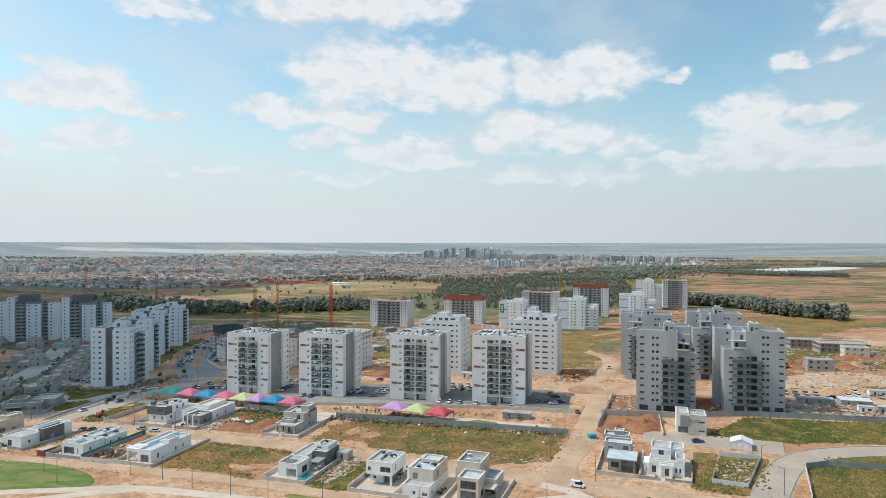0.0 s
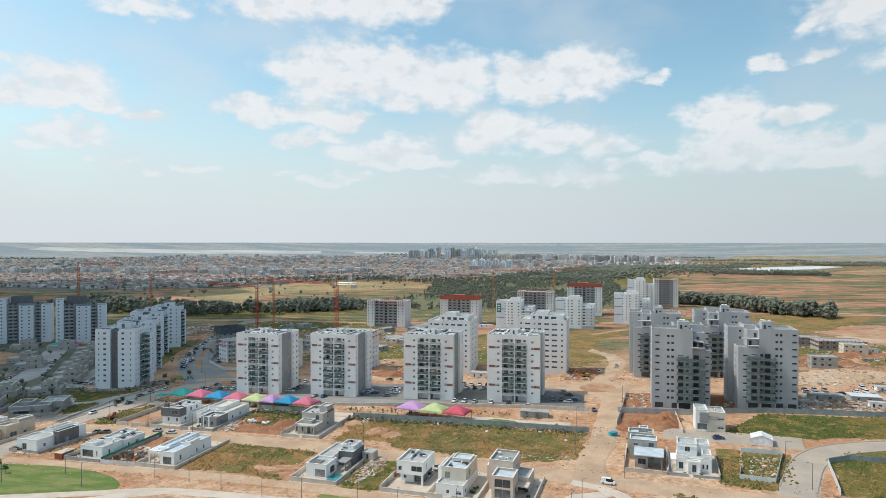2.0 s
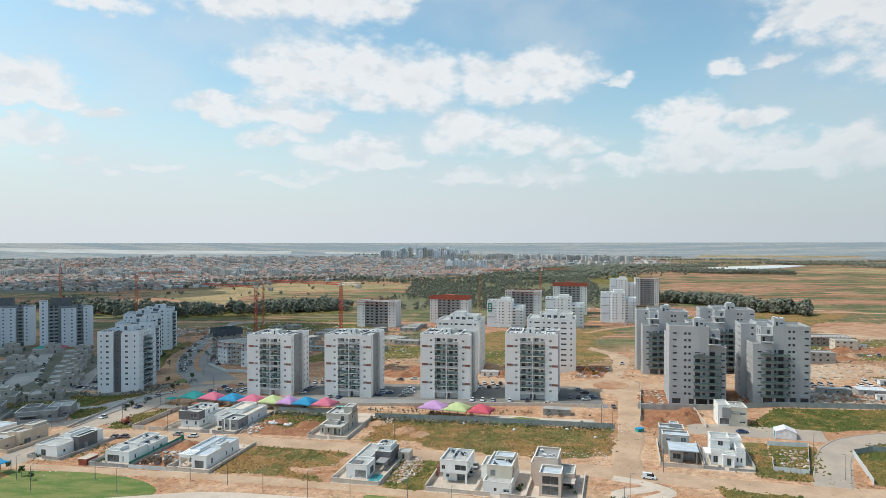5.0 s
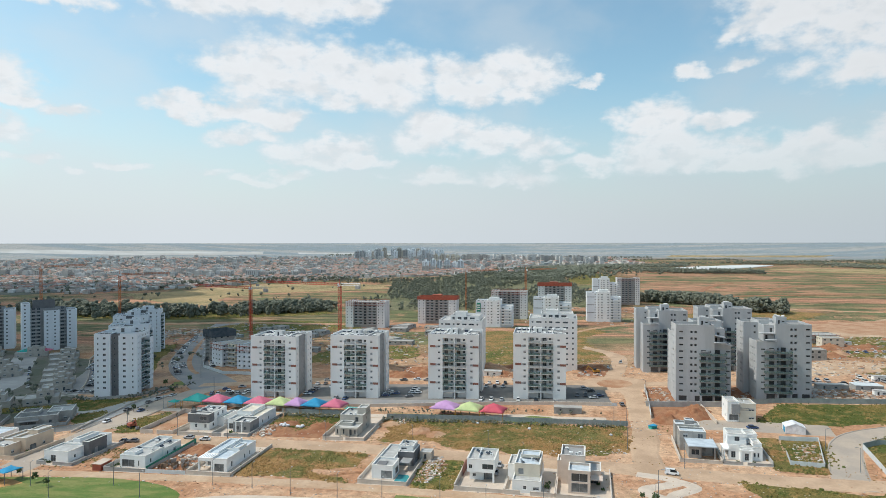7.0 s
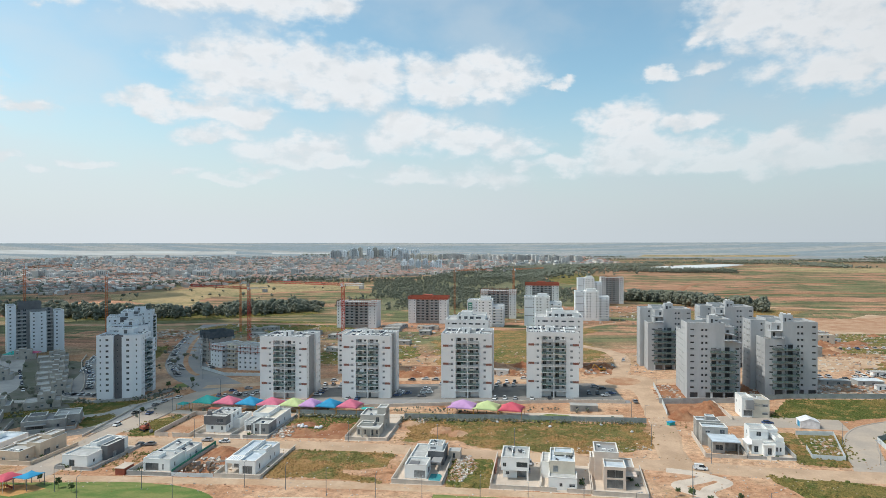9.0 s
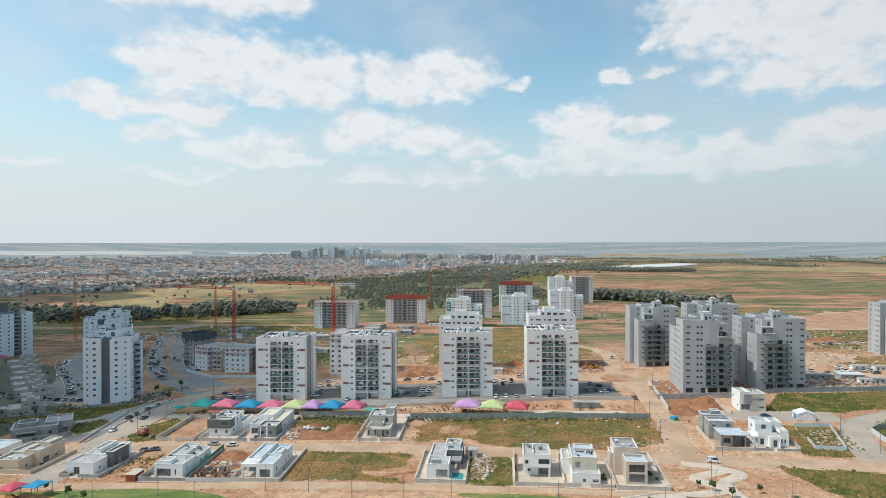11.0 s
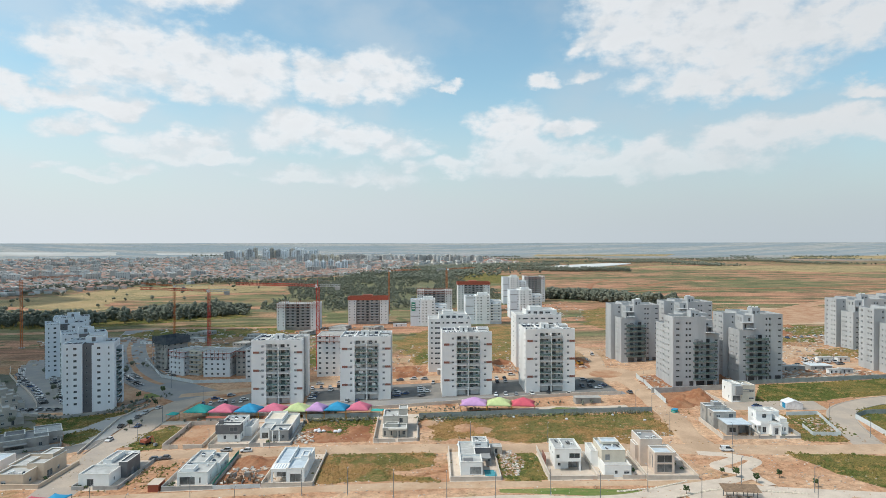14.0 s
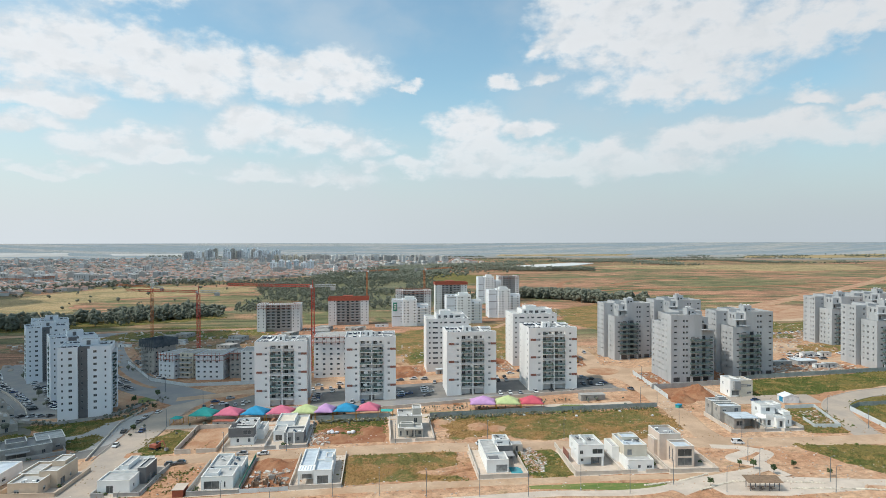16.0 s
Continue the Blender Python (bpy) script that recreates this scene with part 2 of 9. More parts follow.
SOIL = material("orange_soil", (0.35, 0.18, 0.10), (0.45, 0.29, 0.185), 0.09, 0.97, amount=0.6, fine=0.3, bump=0.05)
REDSOIL = material("red_soil", (0.25, 0.10, 0.05), (0.34, 0.18, 0.10), 0.25, 0.97, amount=0.5, fine=0.35, bump=0.1)
LAWN = material("lawn_grass", (0.095, 0.155, 0.035), (0.19, 0.20, 0.065), 0.16, 0.95, amount=0.6, fine=0.4, bump=0.05, stretch=(0.5, 1.4, 1))
ROSE = material("rose_beige_stone", (0.64, 0.53, 0.45), (0.55, 0.45, 0.38), 0.4, 0.9, amount=0.4, fine=0.1)
SANDSTONE = material("sandy_beige_render", (0.62, 0.50, 0.385), (0.53, 0.42, 0.325), 0.4, 0.9, amount=0.4, fine=0.08)
STONEWALL = material("boundary_wall_render", (0.61, 0.54, 0.47), (0.49, 0.435, 0.38), 0.4, 0.9, amount=0.5, fine=0.08)
GREYWALL = material("grey_wall_render", (0.42, 0.41, 0.39), (0.33, 0.32, 0.31), 0.4, 0.9, amount=0.5, fine=0.08)
TIN = material("grey_green_sheet_fence", (0.31, 0.355, 0.355), (0.24, 0.275, 0.28), 0.4, 0.5, 0.2, amount=0.5)
WHITETIN = material("white_sheet_fence", (0.62, 0.66, 0.68), (0.5, 0.54, 0.56), 0.4, 0.5, amount=0.4)
GREENNET = material("green_netting", (0.05, 0.26, 0.18), (0.04, 0.2, 0.14), 0.5, 0.8)
BARK = material("bark", (0.16, 0.11, 0.07), None, 3.0, 0.95)
LEAF = material("dark_leaves", (0.045, 0.075, 0.025), (0.07, 0.10, 0.04), 0.5, 0.8, amount=0.6, fine=0.2, each=0.25)
PLASTICWHITE = material("white_plastic_sheet", (0.75, 0.76, 0.78), (0.6, 0.6, 0.62), 0.8, 0.5)
TYRE = material("tyre_rubber", (0.025, 0.025, 0.027), None, 4.0, 0.8)
ORANGE = material("orange_crane_paint", (0.55, 0.17, 0.05), (0.42, 0.13, 0.05), 0.6, 0.6)
REDPAINT = material("red_crane_paint", (0.50, 0.06, 0.035), (0.38, 0.05, 0.04), 0.6, 0.6)
YELLOW = material("yellow_machine_paint", (0.55, 0.28, 0.04), (0.4, 0.2, 0.04), 0.8, 0.6)
WOOD = material("brown_slat_timber", (0.30, 0.20, 0.13), (0.22, 0.15, 0.10), 0.8, 0.75)
RUST = material("rusty_red_container", (0.36, 0.10, 0.06), (0.28, 0.09, 0.06), 0.7, 0.7)
POOL = material("pool_water", (0.06, 0.30, 0.32), (0.05, 0.25, 0.28), 0.6, 0.05, spec=0.6)


def scrub_material(name, cols, scale=0.035):
    """Wild ground: patches of green, straw and bare soil, with tufts."""
    m = bpy.data.materials.new(name)
    m.use_nodes = True
    n = Nodes(m.node_tree)
    b = m.node_tree.nodes["Principled BSDF"]
    pos = n.put("ShaderNodeNewGeometry").outputs["Position"]
    big = n.noise(pos, scale, 6.0, 0.62).outputs[0]
    mid = n.noise(pos, scale * 5, 6.0, 0.65).outputs[0]
    tuft = n.noise(pos, scale * 40, 4.0, 0.7).outputs[0]
    col = n.mix(n.ramp(big, 0.45, 0.55), cols[0], cols[1])
    col = n.mix(n.ramp(mid, 0.50, 0.66), col, cols[2])
    col = n.mix(n.ramp(n.noise(pos, scale * 9, 6.0, 0.7).outputs[0], 0.55, 0.68), col, cols[3])
    col = n.mix(0.8, col, n.mix(n.ramp(tuft, 0.3, 0.7), (0.2, 0.2, 0.2), (0.78, 0.78, 0.78)), "OVERLAY")
    n.wire(col, b.inputs["Base Color"])
    b.inputs["Roughness"].default_value = 0.97
    b.inputs["Specular IOR Level"].default_value = 0.1
    bp = n.put("ShaderNodeBump")
    bp.inputs["Distance"].default_value = 0.3
    n.wire(tuft, bp.inputs["Height"])
    n.wire(bp.outputs[0], b.inputs["Normal"])
    return m


SCRUB = scrub_material("wild_grass", ((0.155, 0.14, 0.05), (0.29, 0.175, 0.072), (0.33, 0.19, 0.09), (0.095, 0.10, 0.036)), 0.06)
GREENSCRUB = scrub_material("green_weeds", ((0.092, 0.11, 0.032), (0.175, 0.142, 0.048), (0.29, 0.19, 0.075), (0.058, 0.076, 0.025)), 0.06)
STRAW = scrub_material("dry_field", ((0.36, 0.265, 0.14), (0.24, 0.20, 0.105), (0.38, 0.285, 0.165), (0.27, 0.21, 0.105)), 0.012)


def land_material():
    """The open land: soil near the building sites, fields and scrub further off, the far plain coloured bluish for
    haze.
    """
    m = bpy.data.materials.new("open_land")
    m.use_nodes = True
    n = Nodes(m.node_tree)
    b = m.node_tree.nodes["Principled BSDF"]
    pos = n.put("ShaderNodeNewGeometry").outputs["Position"]
    sep = n.put("ShaderNodeSeparateXYZ")
    n.wire(pos, sep.inputs[0])
    big = n.noise(pos, 0.0035, 5.0, 0.6).outputs[0]
    mp = n.put("ShaderNodeMapping")
    mp.inputs["Scale"].default_value = (1.0, 0.42, 1.0)      # plots that run away from the town
    n.wire(pos, mp.inputs[0])
    strip = n.noise(mp.outputs[0], 0.0075, 7.0, 0.66).outputs[0]
    mq = n.put("ShaderNodeMapping")
    mq.inputs["Scale"].default_value = (0.12, 1.0, 1.0)
    n.wire(pos, mq.inputs[0])
    lines = n.noise(mq.outputs[0], 0.008, 6.0, 0.65).outputs[0]
    bare = n.noise(mp.outputs[0], 0.022, 7.0, 0.7).outputs[0]
    shrub = n.noise(pos, 0.11, 5.0, 0.7).outputs[0]
    tuft = n.noise(pos, 0.45, 6.0, 0.75).outputs[0]
    field = n.mix(n.ramp(strip, 0.46, 0.53), (0.115, 0.125, 0.065), (0.27, 0.18, 0.115))
    field = n.mix(n.ramp(bare, 0.50, 0.55), field, (0.35, 0.20, 0.13))
    field = n.mix(n.ramp(bare, 0.46, 0.36), field, (0.10, 0.125, 0.062))
    mr = n.put("ShaderNodeMapping")
    mr.inputs["Scale"].default_value = (0.22, 1.0, 1.0)      # terraces and tracks that run across the slope
    n.wire(pos, mr.inputs[0])
    terrace = n.noise(mr.outputs[0], 0.028, 7.0, 0.72).outputs[0]
    field = n.mix(n.math("MULTIPLY", n.ramp(terrace, 0.545, 0.585), 0.6), field, (0.38, 0.225, 0.14))
    field = n.mix(n.math("MULTIPLY", n.ramp(terrace, 0.48, 0.43), 0.7), field, (0.10, 0.105, 0.055))
    field = n.mix(n.math("MULTIPLY", n.ramp(big, 0.48, 0.62), 0.5), field, (0.12, 0.14, 0.07))
    sweep = n.noise(mr.outputs[0], 0.011, 6.0, 0.6).outputs[0]
    field = n.mix(n.math("MULTIPLY", n.ramp(sweep, 0.53, 0.56), 0.85), field, (0.37, 0.195, 0.13))
    field = n.mix(n.math("MULTIPLY", n.ramp(sweep, 0.46, 0.42), 0.8), field, (0.135, 0.145, 0.075))
    field = n.mix(n.math("MULTIPLY", n.ramp(shrub, 0.58, 0.70), 0.7), field, (0.07, 0.085, 0.04))
    clod = n.noise(pos, 0.03, 7.0, 0.68).outputs[0]
    soil = n.mix(n.ramp(clod, 0.40, 0.60), (0.40, 0.215, 0.125), (0.51, 0.335, 0.22))
    soil = n.mix(n.ramp(n.noise(pos, 0.075, 6.0, 0.7).outputs[0], 0.56, 0.70), soil, (0.24, 0.115, 0.06))
    soil = n.mix(n.math("MULTIPLY", n.ramp(n.noise(pos, 0.055, 6.0, 0.7).outputs[0], 0.57, 0.68), 0.5), soil, (0.17, 0.14, 0.06))
    soil = n.mix(n.math("MULTIPLY", n.ramp(n.noise(pos, 0.8, 4.0, 0.7).outputs[0], 0.58, 0.68), 0.55), soil, (0.17, 0.115, 0.06))
    soil = n.mix(n.math("MULTIPLY", n.ramp(n.noise(pos, 1.3, 3.0, 0.7).outputs[0], 0.64, 0.72), 0.7), soil, (0.58, 0.50, 0.42))
    near = n.ramp(n.math("ADD", sep.outputs[1], n.math("MULTIPLY", bare, 460.0)), 740.0, 560.0)
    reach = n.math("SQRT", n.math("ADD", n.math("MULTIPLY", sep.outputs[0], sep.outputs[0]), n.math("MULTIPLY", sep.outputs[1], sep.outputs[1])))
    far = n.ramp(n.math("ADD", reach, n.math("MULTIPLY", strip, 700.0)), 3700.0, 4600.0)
    # far plain: the bluish haze of distance is put into the colour
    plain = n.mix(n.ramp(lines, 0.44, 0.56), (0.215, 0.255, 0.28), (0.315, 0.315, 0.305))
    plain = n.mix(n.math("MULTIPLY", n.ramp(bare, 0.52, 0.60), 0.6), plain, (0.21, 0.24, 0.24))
    mott = n.noise(mr.outputs[0], 0.075, 6.0, 0.72).outputs[0]
    field = n.mix(0.75, field, n.mix(n.ramp(mott, 0.36, 0.64), (0.22, 0.24, 0.22), (0.76, 0.72, 0.68)), "OVERLAY")
    col = n.mix(near, field, soil)
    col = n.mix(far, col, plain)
    col = n.mix(0.6, col, n.mix(n.ramp(tuft, 0.3, 0.7), (0.25, 0.25, 0.25), (0.75, 0.75, 0.75)), "OVERLAY")
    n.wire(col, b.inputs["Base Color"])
    b.inputs["Roughness"].default_value = 0.97
    b.inputs["Specular IOR Level"].default_value = 0.1
    return m


LAND = land_material()


def paint(name, colour, rough=0.25):
    return material(name, colour, tuple(c * 0.92 for c in colour), 2.0, rough, spec=0.5, fine=0.02)


# ---- helpers for building ----


class Mesh:
    """Collects quads and boxes, then links them as one mesh."""

    def __init__(self):
        self.v, self.f, self.m = [], [], []

    def face(self, pts, mi=0):
        k = len(self.v)
        self.v += [tuple(p) for p in pts]
        self.f.append(tuple(range(k, k + len(pts))))
        self.m.append(mi)

    def box(self, x0, x1, y0, y1, z0, z1, mi=0, turn=None):
        c = [(x0, y0, z0), (x1, y0, z0), (x1, y1, z0), (x0, y1, z0), (x0, y0, z1), (x1, y0, z1), (x1, y1, z1), (x0, y1, z1)]
        if turn is not None:
            c = [tuple(turn @ Vector(p)) for p in c]
        k = len(self.v)
        self.v += c
        self.f += [tuple(k + i for i in q) for q in ((3, 2, 1, 0), (4, 5, 6, 7), (0, 1, 5, 4), (1, 2, 6, 5), (2, 3, 7, 6), (3, 0, 4, 7))]
        self.m += [mi] * 6

    def tube(self, a, b, r0, r1=None, sides=8, mi=0, caps=True):
        a, b = Vector(a), Vector(b)
        r1 = r0 if r1 is None else r1
        q = (b - a).to_track_quat("Z", "Y")
        k = len(self.v)
        for p, r in ((a, r0), (b, r1)):
            for i in range(sides):
                w = 2 * math.pi * i / sides
                self.v.append(tuple(p + q @ Vector((r * math.cos(w), r * math.sin(w), 0))))
        for i in range(sides):
            j = (i + 1) % sides
            self.f.append((k + i, k + j, k + sides + j, k + sides + i))
            self.m.append(mi)
        if caps:
            self.f += [tuple(k + i for i in reversed(range(sides))), tuple(k + sides + i for i in range(sides))]
            self.m += [mi, mi]

    def weld(self):
        """Joins corners that lie in one place."""
        seen, to, keep = {}, [], []
        for p in self.v:
            k = tuple(round(c, 4) for c in p)
            if k not in seen:
                seen[k] = len(keep)
                keep.append(p)
            to.append(seen[k])
        self.v, self.f = keep, [tuple(to[i] for i in f) for f in self.f]
        return self

    def data(self, name, *mats, smooth=False):
        me = bpy.data.meshes.new(name)
        me.from_pydata(self.v, [], self.f)
        for m in mats:
            me.materials.append(m)
        if len(mats) > 1:
            me.polygons.foreach_set("material_index", self.m)
        if smooth:
            me.polygons.foreach_set("use_smooth", [True] * len(self.f))
        me.update()
        return me

    def link(self, name, *mats, parent=None, label="", smooth=False):
        ob = new(name, self.data(name, *mats, smooth=smooth))
        if parent is not None:
            ob.parent = parent
        return tagged(ob, label)


def base(name, x, y, z, turn, label, category, group=""):
    """An Empty at the foot of a thing."""
    e = new(name)
    e.matrix_basis = pose(x, y, z, 0, 0, turn)
    return tagged(e, label, category, group)


def child(name, data, parent, m, label=""):
    ob = new(name, data)
    ob.parent = parent
    ob.matrix_basis = m
    return tagged(ob, label)


def step(a, b, v):
    v = min(1.0, max(0.0, (v - a) / (b - a)))
    return v * v * (3 - 2 * v)


def ground_z(x, y):
    """The lie of the land: it climbs gently to the east, falls to the valley behind and rises again at the far rim."""
    cx, v = min(200.0, max(-420.0, x)), min(154.0, max(-200.0, y - 186))
    near = 4.8 + 0.022 * cx + v * (0.023 + 0.00011 * cx)
    z = near + (-9.0 - near) * step(340, 760, y)
    r = math.hypot(x + 80, y)
    return z + 90.0 * min(1.0, (r - 3900) / 1000) ** 1.4 if r > 3900 else z


# ---- the land, roads and pavements ----


def spread(lo, hi, dense_lo, dense_hi, cell, grow):
    """Grid lines: even between dense_lo and dense_hi, wider and wider outside."""
    out = list(np.arange(dense_lo, dense_hi + 0.1, cell))
    s, v = cell, dense_lo
    while v > lo:
        s *= grow
        v -= s
        out.insert(0, v)
    s, v = cell, out[-1]
    while v < hi:
        s *= grow
        v += s
        out.append(v)
    return out


def make_ground():
    xs, ys = spread(-5200, 5200, -560, 320, 8, 1.07), spread(-2500, 5200, 100, 800, 8, 1.06)
    nx = len(xs)
    v = [(x, y, ground_z(x, y) + 0.10 * noise.noise((x * 0.05, y * 0.05, 0)) - 0.08) for y in ys for x in xs]
    f = [(j * nx + i, j * nx + i + 1, (j + 1) * nx + i + 1, (j + 1) * nx + i) for j in range(len(ys) - 1) for i in range(nx - 1)]
    me = bpy.data.meshes.new("ground")
    me.from_pydata(v, [], f)
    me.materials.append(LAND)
    me.polygons.foreach_set("use_smooth", [True] * len(f))
    tagged(new("ground", me), "orange soil and patchy fields that reach the horizon", "ground", kind="structure")


make_ground()
from mathutils.geometry import delaunay_2d_cdt


def smooth_loop(pts, closed=True, each=4.0, wobble=0.0, seed=0):
    """A rounder and denser line through the given corners."""
    out = []
    n = len(pts)
    for i in range(n if closed else n - 1):
        a, b = Vector(pts[i]), Vector(pts[(i + 1) % n])
        k = max(1, int((b - a).length / each))
        for j in range(k):
            p = a.lerp(b, j / k)
            if wobble:
                q = Vector((p.x * 0.11, p.y * 0.11, seed))
                p = p + Vector((noise.noise(q), noise.noise(q + Vector((9, 9, 0))))) * wobble
                q = q * 4.7
                p = p + Vector((noise.noise(q), noise.noise(q + Vector((9, 9, 0))))) * wobble * 0.45
            out.append(p)
    if not closed:
        out.append(Vector(pts[-1]))
    return out


MEADOWS = []


def patch(name, pts, mat, lift, label, category, wobble=0.0, cell=7.0, kind="structure", seed=0, each=3.0, group=""):
    """A piece of ground cover that follows the land."""
    edge = smooth_loop(pts, True, each, wobble, seed)
    if mat in (SCRUB, GREENSCRUB) and min(p[1] for p in pts) < 300:
        MEADOWS.append(([tuple(p) for p in edge], mat))
    x0, x1 = min(p.x for p in edge), max(p.x for p in edge)
    y0, y1 = min(p.y for p in edge), max(p.y for p in edge)
    inner = [Vector((x, y)) for x in np.arange(x0 + cell / 2, x1, cell) for y in np.arange(y0 + cell / 2, y1, cell)]
    k = len(edge)
    v, _, f, *_ = delaunay_2d_cdt(edge + inner, [(i, (i + 1) % k) for i in range(k)], [list(range(k))], 1, 1e-4)
    me = bpy.data.meshes.new(name)
    co = [(p.x, p.y, ground_z(p.x, p.y) + lift) for p in v]
    fs = [tuple(q) for q in f]
    turn = sum(a.x * b.y - a.y * b.x for a, b in zip(edge, edge[1:] + edge[:1]))
    out = 1.4 if turn > 0 else -1.4
    first = len(co)
    for i, p in enumerate(edge):             # the rim slopes down into the land
        d = (edge[(i + 1) % k] - edge[i - 1]).normalized() * out
        q = p + Vector((d.y, -d.x))
        co += [(p.x, p.y, ground_z(p.x, p.y) + lift), (q.x, q.y, ground_z(q.x, q.y) - 0.2)]
    for i in range(k):
        a, b = first + 2 * i, first + 2 * ((i + 1) % k)
        fs.append((a, a + 1, b + 1, b) if turn > 0 else (b, b + 1, a + 1, a))
    me.from_pydata(co, [], fs)
    me.materials.append(mat)
    me.update()
    if len(me.polygons) and me.polygons[0].normal.z < 0:
        me.flip_normals()
    return tagged(new(name, me), label, category, group, kind)


def centre_line(pts, rounds=2, each=3.0):
    line = [Vector(p) for p in pts]
    for _ in range(rounds):
        nxt = [line[0]]
        for a, b in zip(line, line[1:]):
            nxt += [a.lerp(b, 0.25), a.lerp(b, 0.75)]
        line = nxt + [line[-1]]
    return smooth_loop([tuple(p) for p in line], False, each)


def kerb(pts, off, label, rounds=2):
    """A raised kerb that keeps its distance from a centre line."""
    line = centre_line(pts, rounds)
    m = Mesh()
    for i, p in enumerate(line):
        d = (line[min(i + 1, len(line) - 1)] - line[max(i - 1, 0)]).normalized()
        s = Vector((-d.y, d.x))
        for o, z in ((off - 0.14, -0.2), (off - 0.14, 0.22), (off + 0.14, 0.22), (off + 0.14, -0.2)):
            q = p + s * o
            m.v.append((q.x, q.y, ground_z(q.x, q.y) + z))
    for i in range(len(line) - 1):
        for k in range(3):
            a = i * 4 + k
            m.f.append((a, a + 1, a + 5, a + 4))
            m.m.append(0)
    tagged(m.link("kerb", KERB), label, "kerb", kind="structure")


def ribbon(name, pts, width, mat, lift, label, category="road", kind="structure", each=3.0, rounds=2):
    """A road along a line, with its corners rounded off."""
    line = centre_line(pts, rounds, each)
    v, f = [], []
    for i, p in enumerate(line):
        d = (line[min(i + 1, len(line) - 1)] - line[max(i - 1, 0)]).normalized()
        s = Vector((-d.y, d.x)) * width / 2
        ragged = 0.22 if mat in (DUSTROAD, SOIL, REDSOIL, SANDY) else 0.0      # dirt roads have no clean edge
        u, w = (1 + ragged * noise.noise((p.x * 0.16, p.y * 0.16, k)) for k in (3.3, 8.8))
        rim = s.normalized() * 1.5
        for q, up in ((p + s * u + rim, -0.2), (p + s * u, lift), (p, lift), (p - s * w, lift), (p - s * w - rim, -0.2)):
            v.append((q.x, q.y, ground_z(q.x, q.y) + up))
    for i in range(len(line) - 1):
        for j in range(4):
            a = i * 5 + j
            f.append((a, a + 1, a + 6, a + 5))
    me = bpy.data.meshes.new(name)
    me.from_pydata(v, [], f)
    me.materials.append(mat)
    me.update()
    return tagged(new(name, me), label, category, kind=kind)


def ring(cx, cy, r, n=28):
    return [(cx + r * math.cos(2 * math.pi * i / n), cy + r * math.sin(2 * math.pi * i / n)) for i in range(n)]


# open ground
patch("field_grass", [(-165, 186), (-165.2, 211), (-162.6, 214.5), (-141.6, 213.4), (-126, 212), (-124, 207), (-124.5, 200), (-128, 196.4), (-134, 195), (-142, 194.4), (-138, 190.5), (-127, 188.6), (-122.5, 185.5), (-126, 184.4), (-152, 186.2)], SCRUB, 0.05, "patchy wild grass on an empty building plot", "grass", 2.2, each=1.2)
patch("field_grass", [(-129, 256), (-110, 256), (-92, 255), (-57, 252), (-28, 250), (-29, 224), (-40, 217), (-55, 216), (-92, 221), (-104, 232), (-113, 226), (-126, 228), (-121, 240)], SCRUB, 0.05, "wild grass and dry weeds behind the sheet fence", "grass", 4.0, seed=2, each=1.2)
patch("field_grass", [(-101, 207), (-88, 208), (-87, 182), (-101, 182)], GREENSCRUB, 0.05, "rough green weeds beside the villa wall", "grass", 1.5, seed=3)
patch("weeds", [(26, 261), (42, 287), (120, 290), (150, 288), (140, 262), (108, 268), (75, 262), (50, 259)], GREENSCRUB, 0.05, "green meadow with yellow flowers below the tower blocks", "grass", 2.0, seed=4)
patch("weeds", [(2, 198), (21, 195), (34, 190), (70, 192), (70, 160), (20, 162), (8, 178)], GREENSCRUB, 0.05, "green weeds beside the park", "grass", 2.0, seed=5)
patch("weeds", [(55, 239), (72, 248), (120, 250), (120, 205), (50, 206)], GREENSCRUB, 0.05, "weeds on the fenced plot", "grass", 2.0, seed=6)
patch("weeds", [(-178, 262), (-150, 262), (-150, 240), (-166, 236), (-180, 246)], GREENSCRUB, 0.05, "green weeds on a half-cleared plot", "grass", 2.0, seed=7)
patch("weeds", [(-246, 228), (-232, 230), (-233, 258), (-240, 262), (-248, 246)], GREENSCRUB, 0.05, "weedy verge with a digger on it", "grass", 2.0, seed=8)
patch("lawn", [(-300, 172), (-262, 173), (-230, 175.6), (-218, 177.1), (-205.6, 177.6), (-190.9, 175.7), (-181.8, 172.8), (-176.5, 169.8), (-173.8, 167.3), (-172.6, 164.6), (-177.3, 162.5), (-186, 159.5), (-202, 153.4), (-235, 143), (-300, 128)], LAWN, 0.06, "mown green lawn of the park", "lawn", 0.3, seed=9, each=2.0)
patch("lawn", [(-104, 175), (-95.9, 174.2), (-85.7, 174.2), (-70, 171.6), (-61, 170.7), (-60, 169), (-66, 167.8), (-75, 168.2), (-95.5, 171.8), (-104, 173.4)], LAWN, 0.06, "narrow strip of new lawn", "lawn", 0.25, seed=10, each=1.5)
patch("lawn", [(-128, 262.6), (-112, 261), (-97, 263.4), (-97, 266), (-112, 265), (-128, 266)], LAWN, 0.06, "green strip beside the promenade", "lawn", 0.3, seed=97, each=1.5)
patch("lawn", [(-77.9, 254.7), (-73.2, 260.8), (-65.9, 265.4), (-57.4, 263.1), (-54.0, 258.1), (-57.6, 255.5), (-67.1, 254.3)], LAWN, 0.13, "small lawn beside the playground", "lawn", 0.3, seed=11, each=1.5)
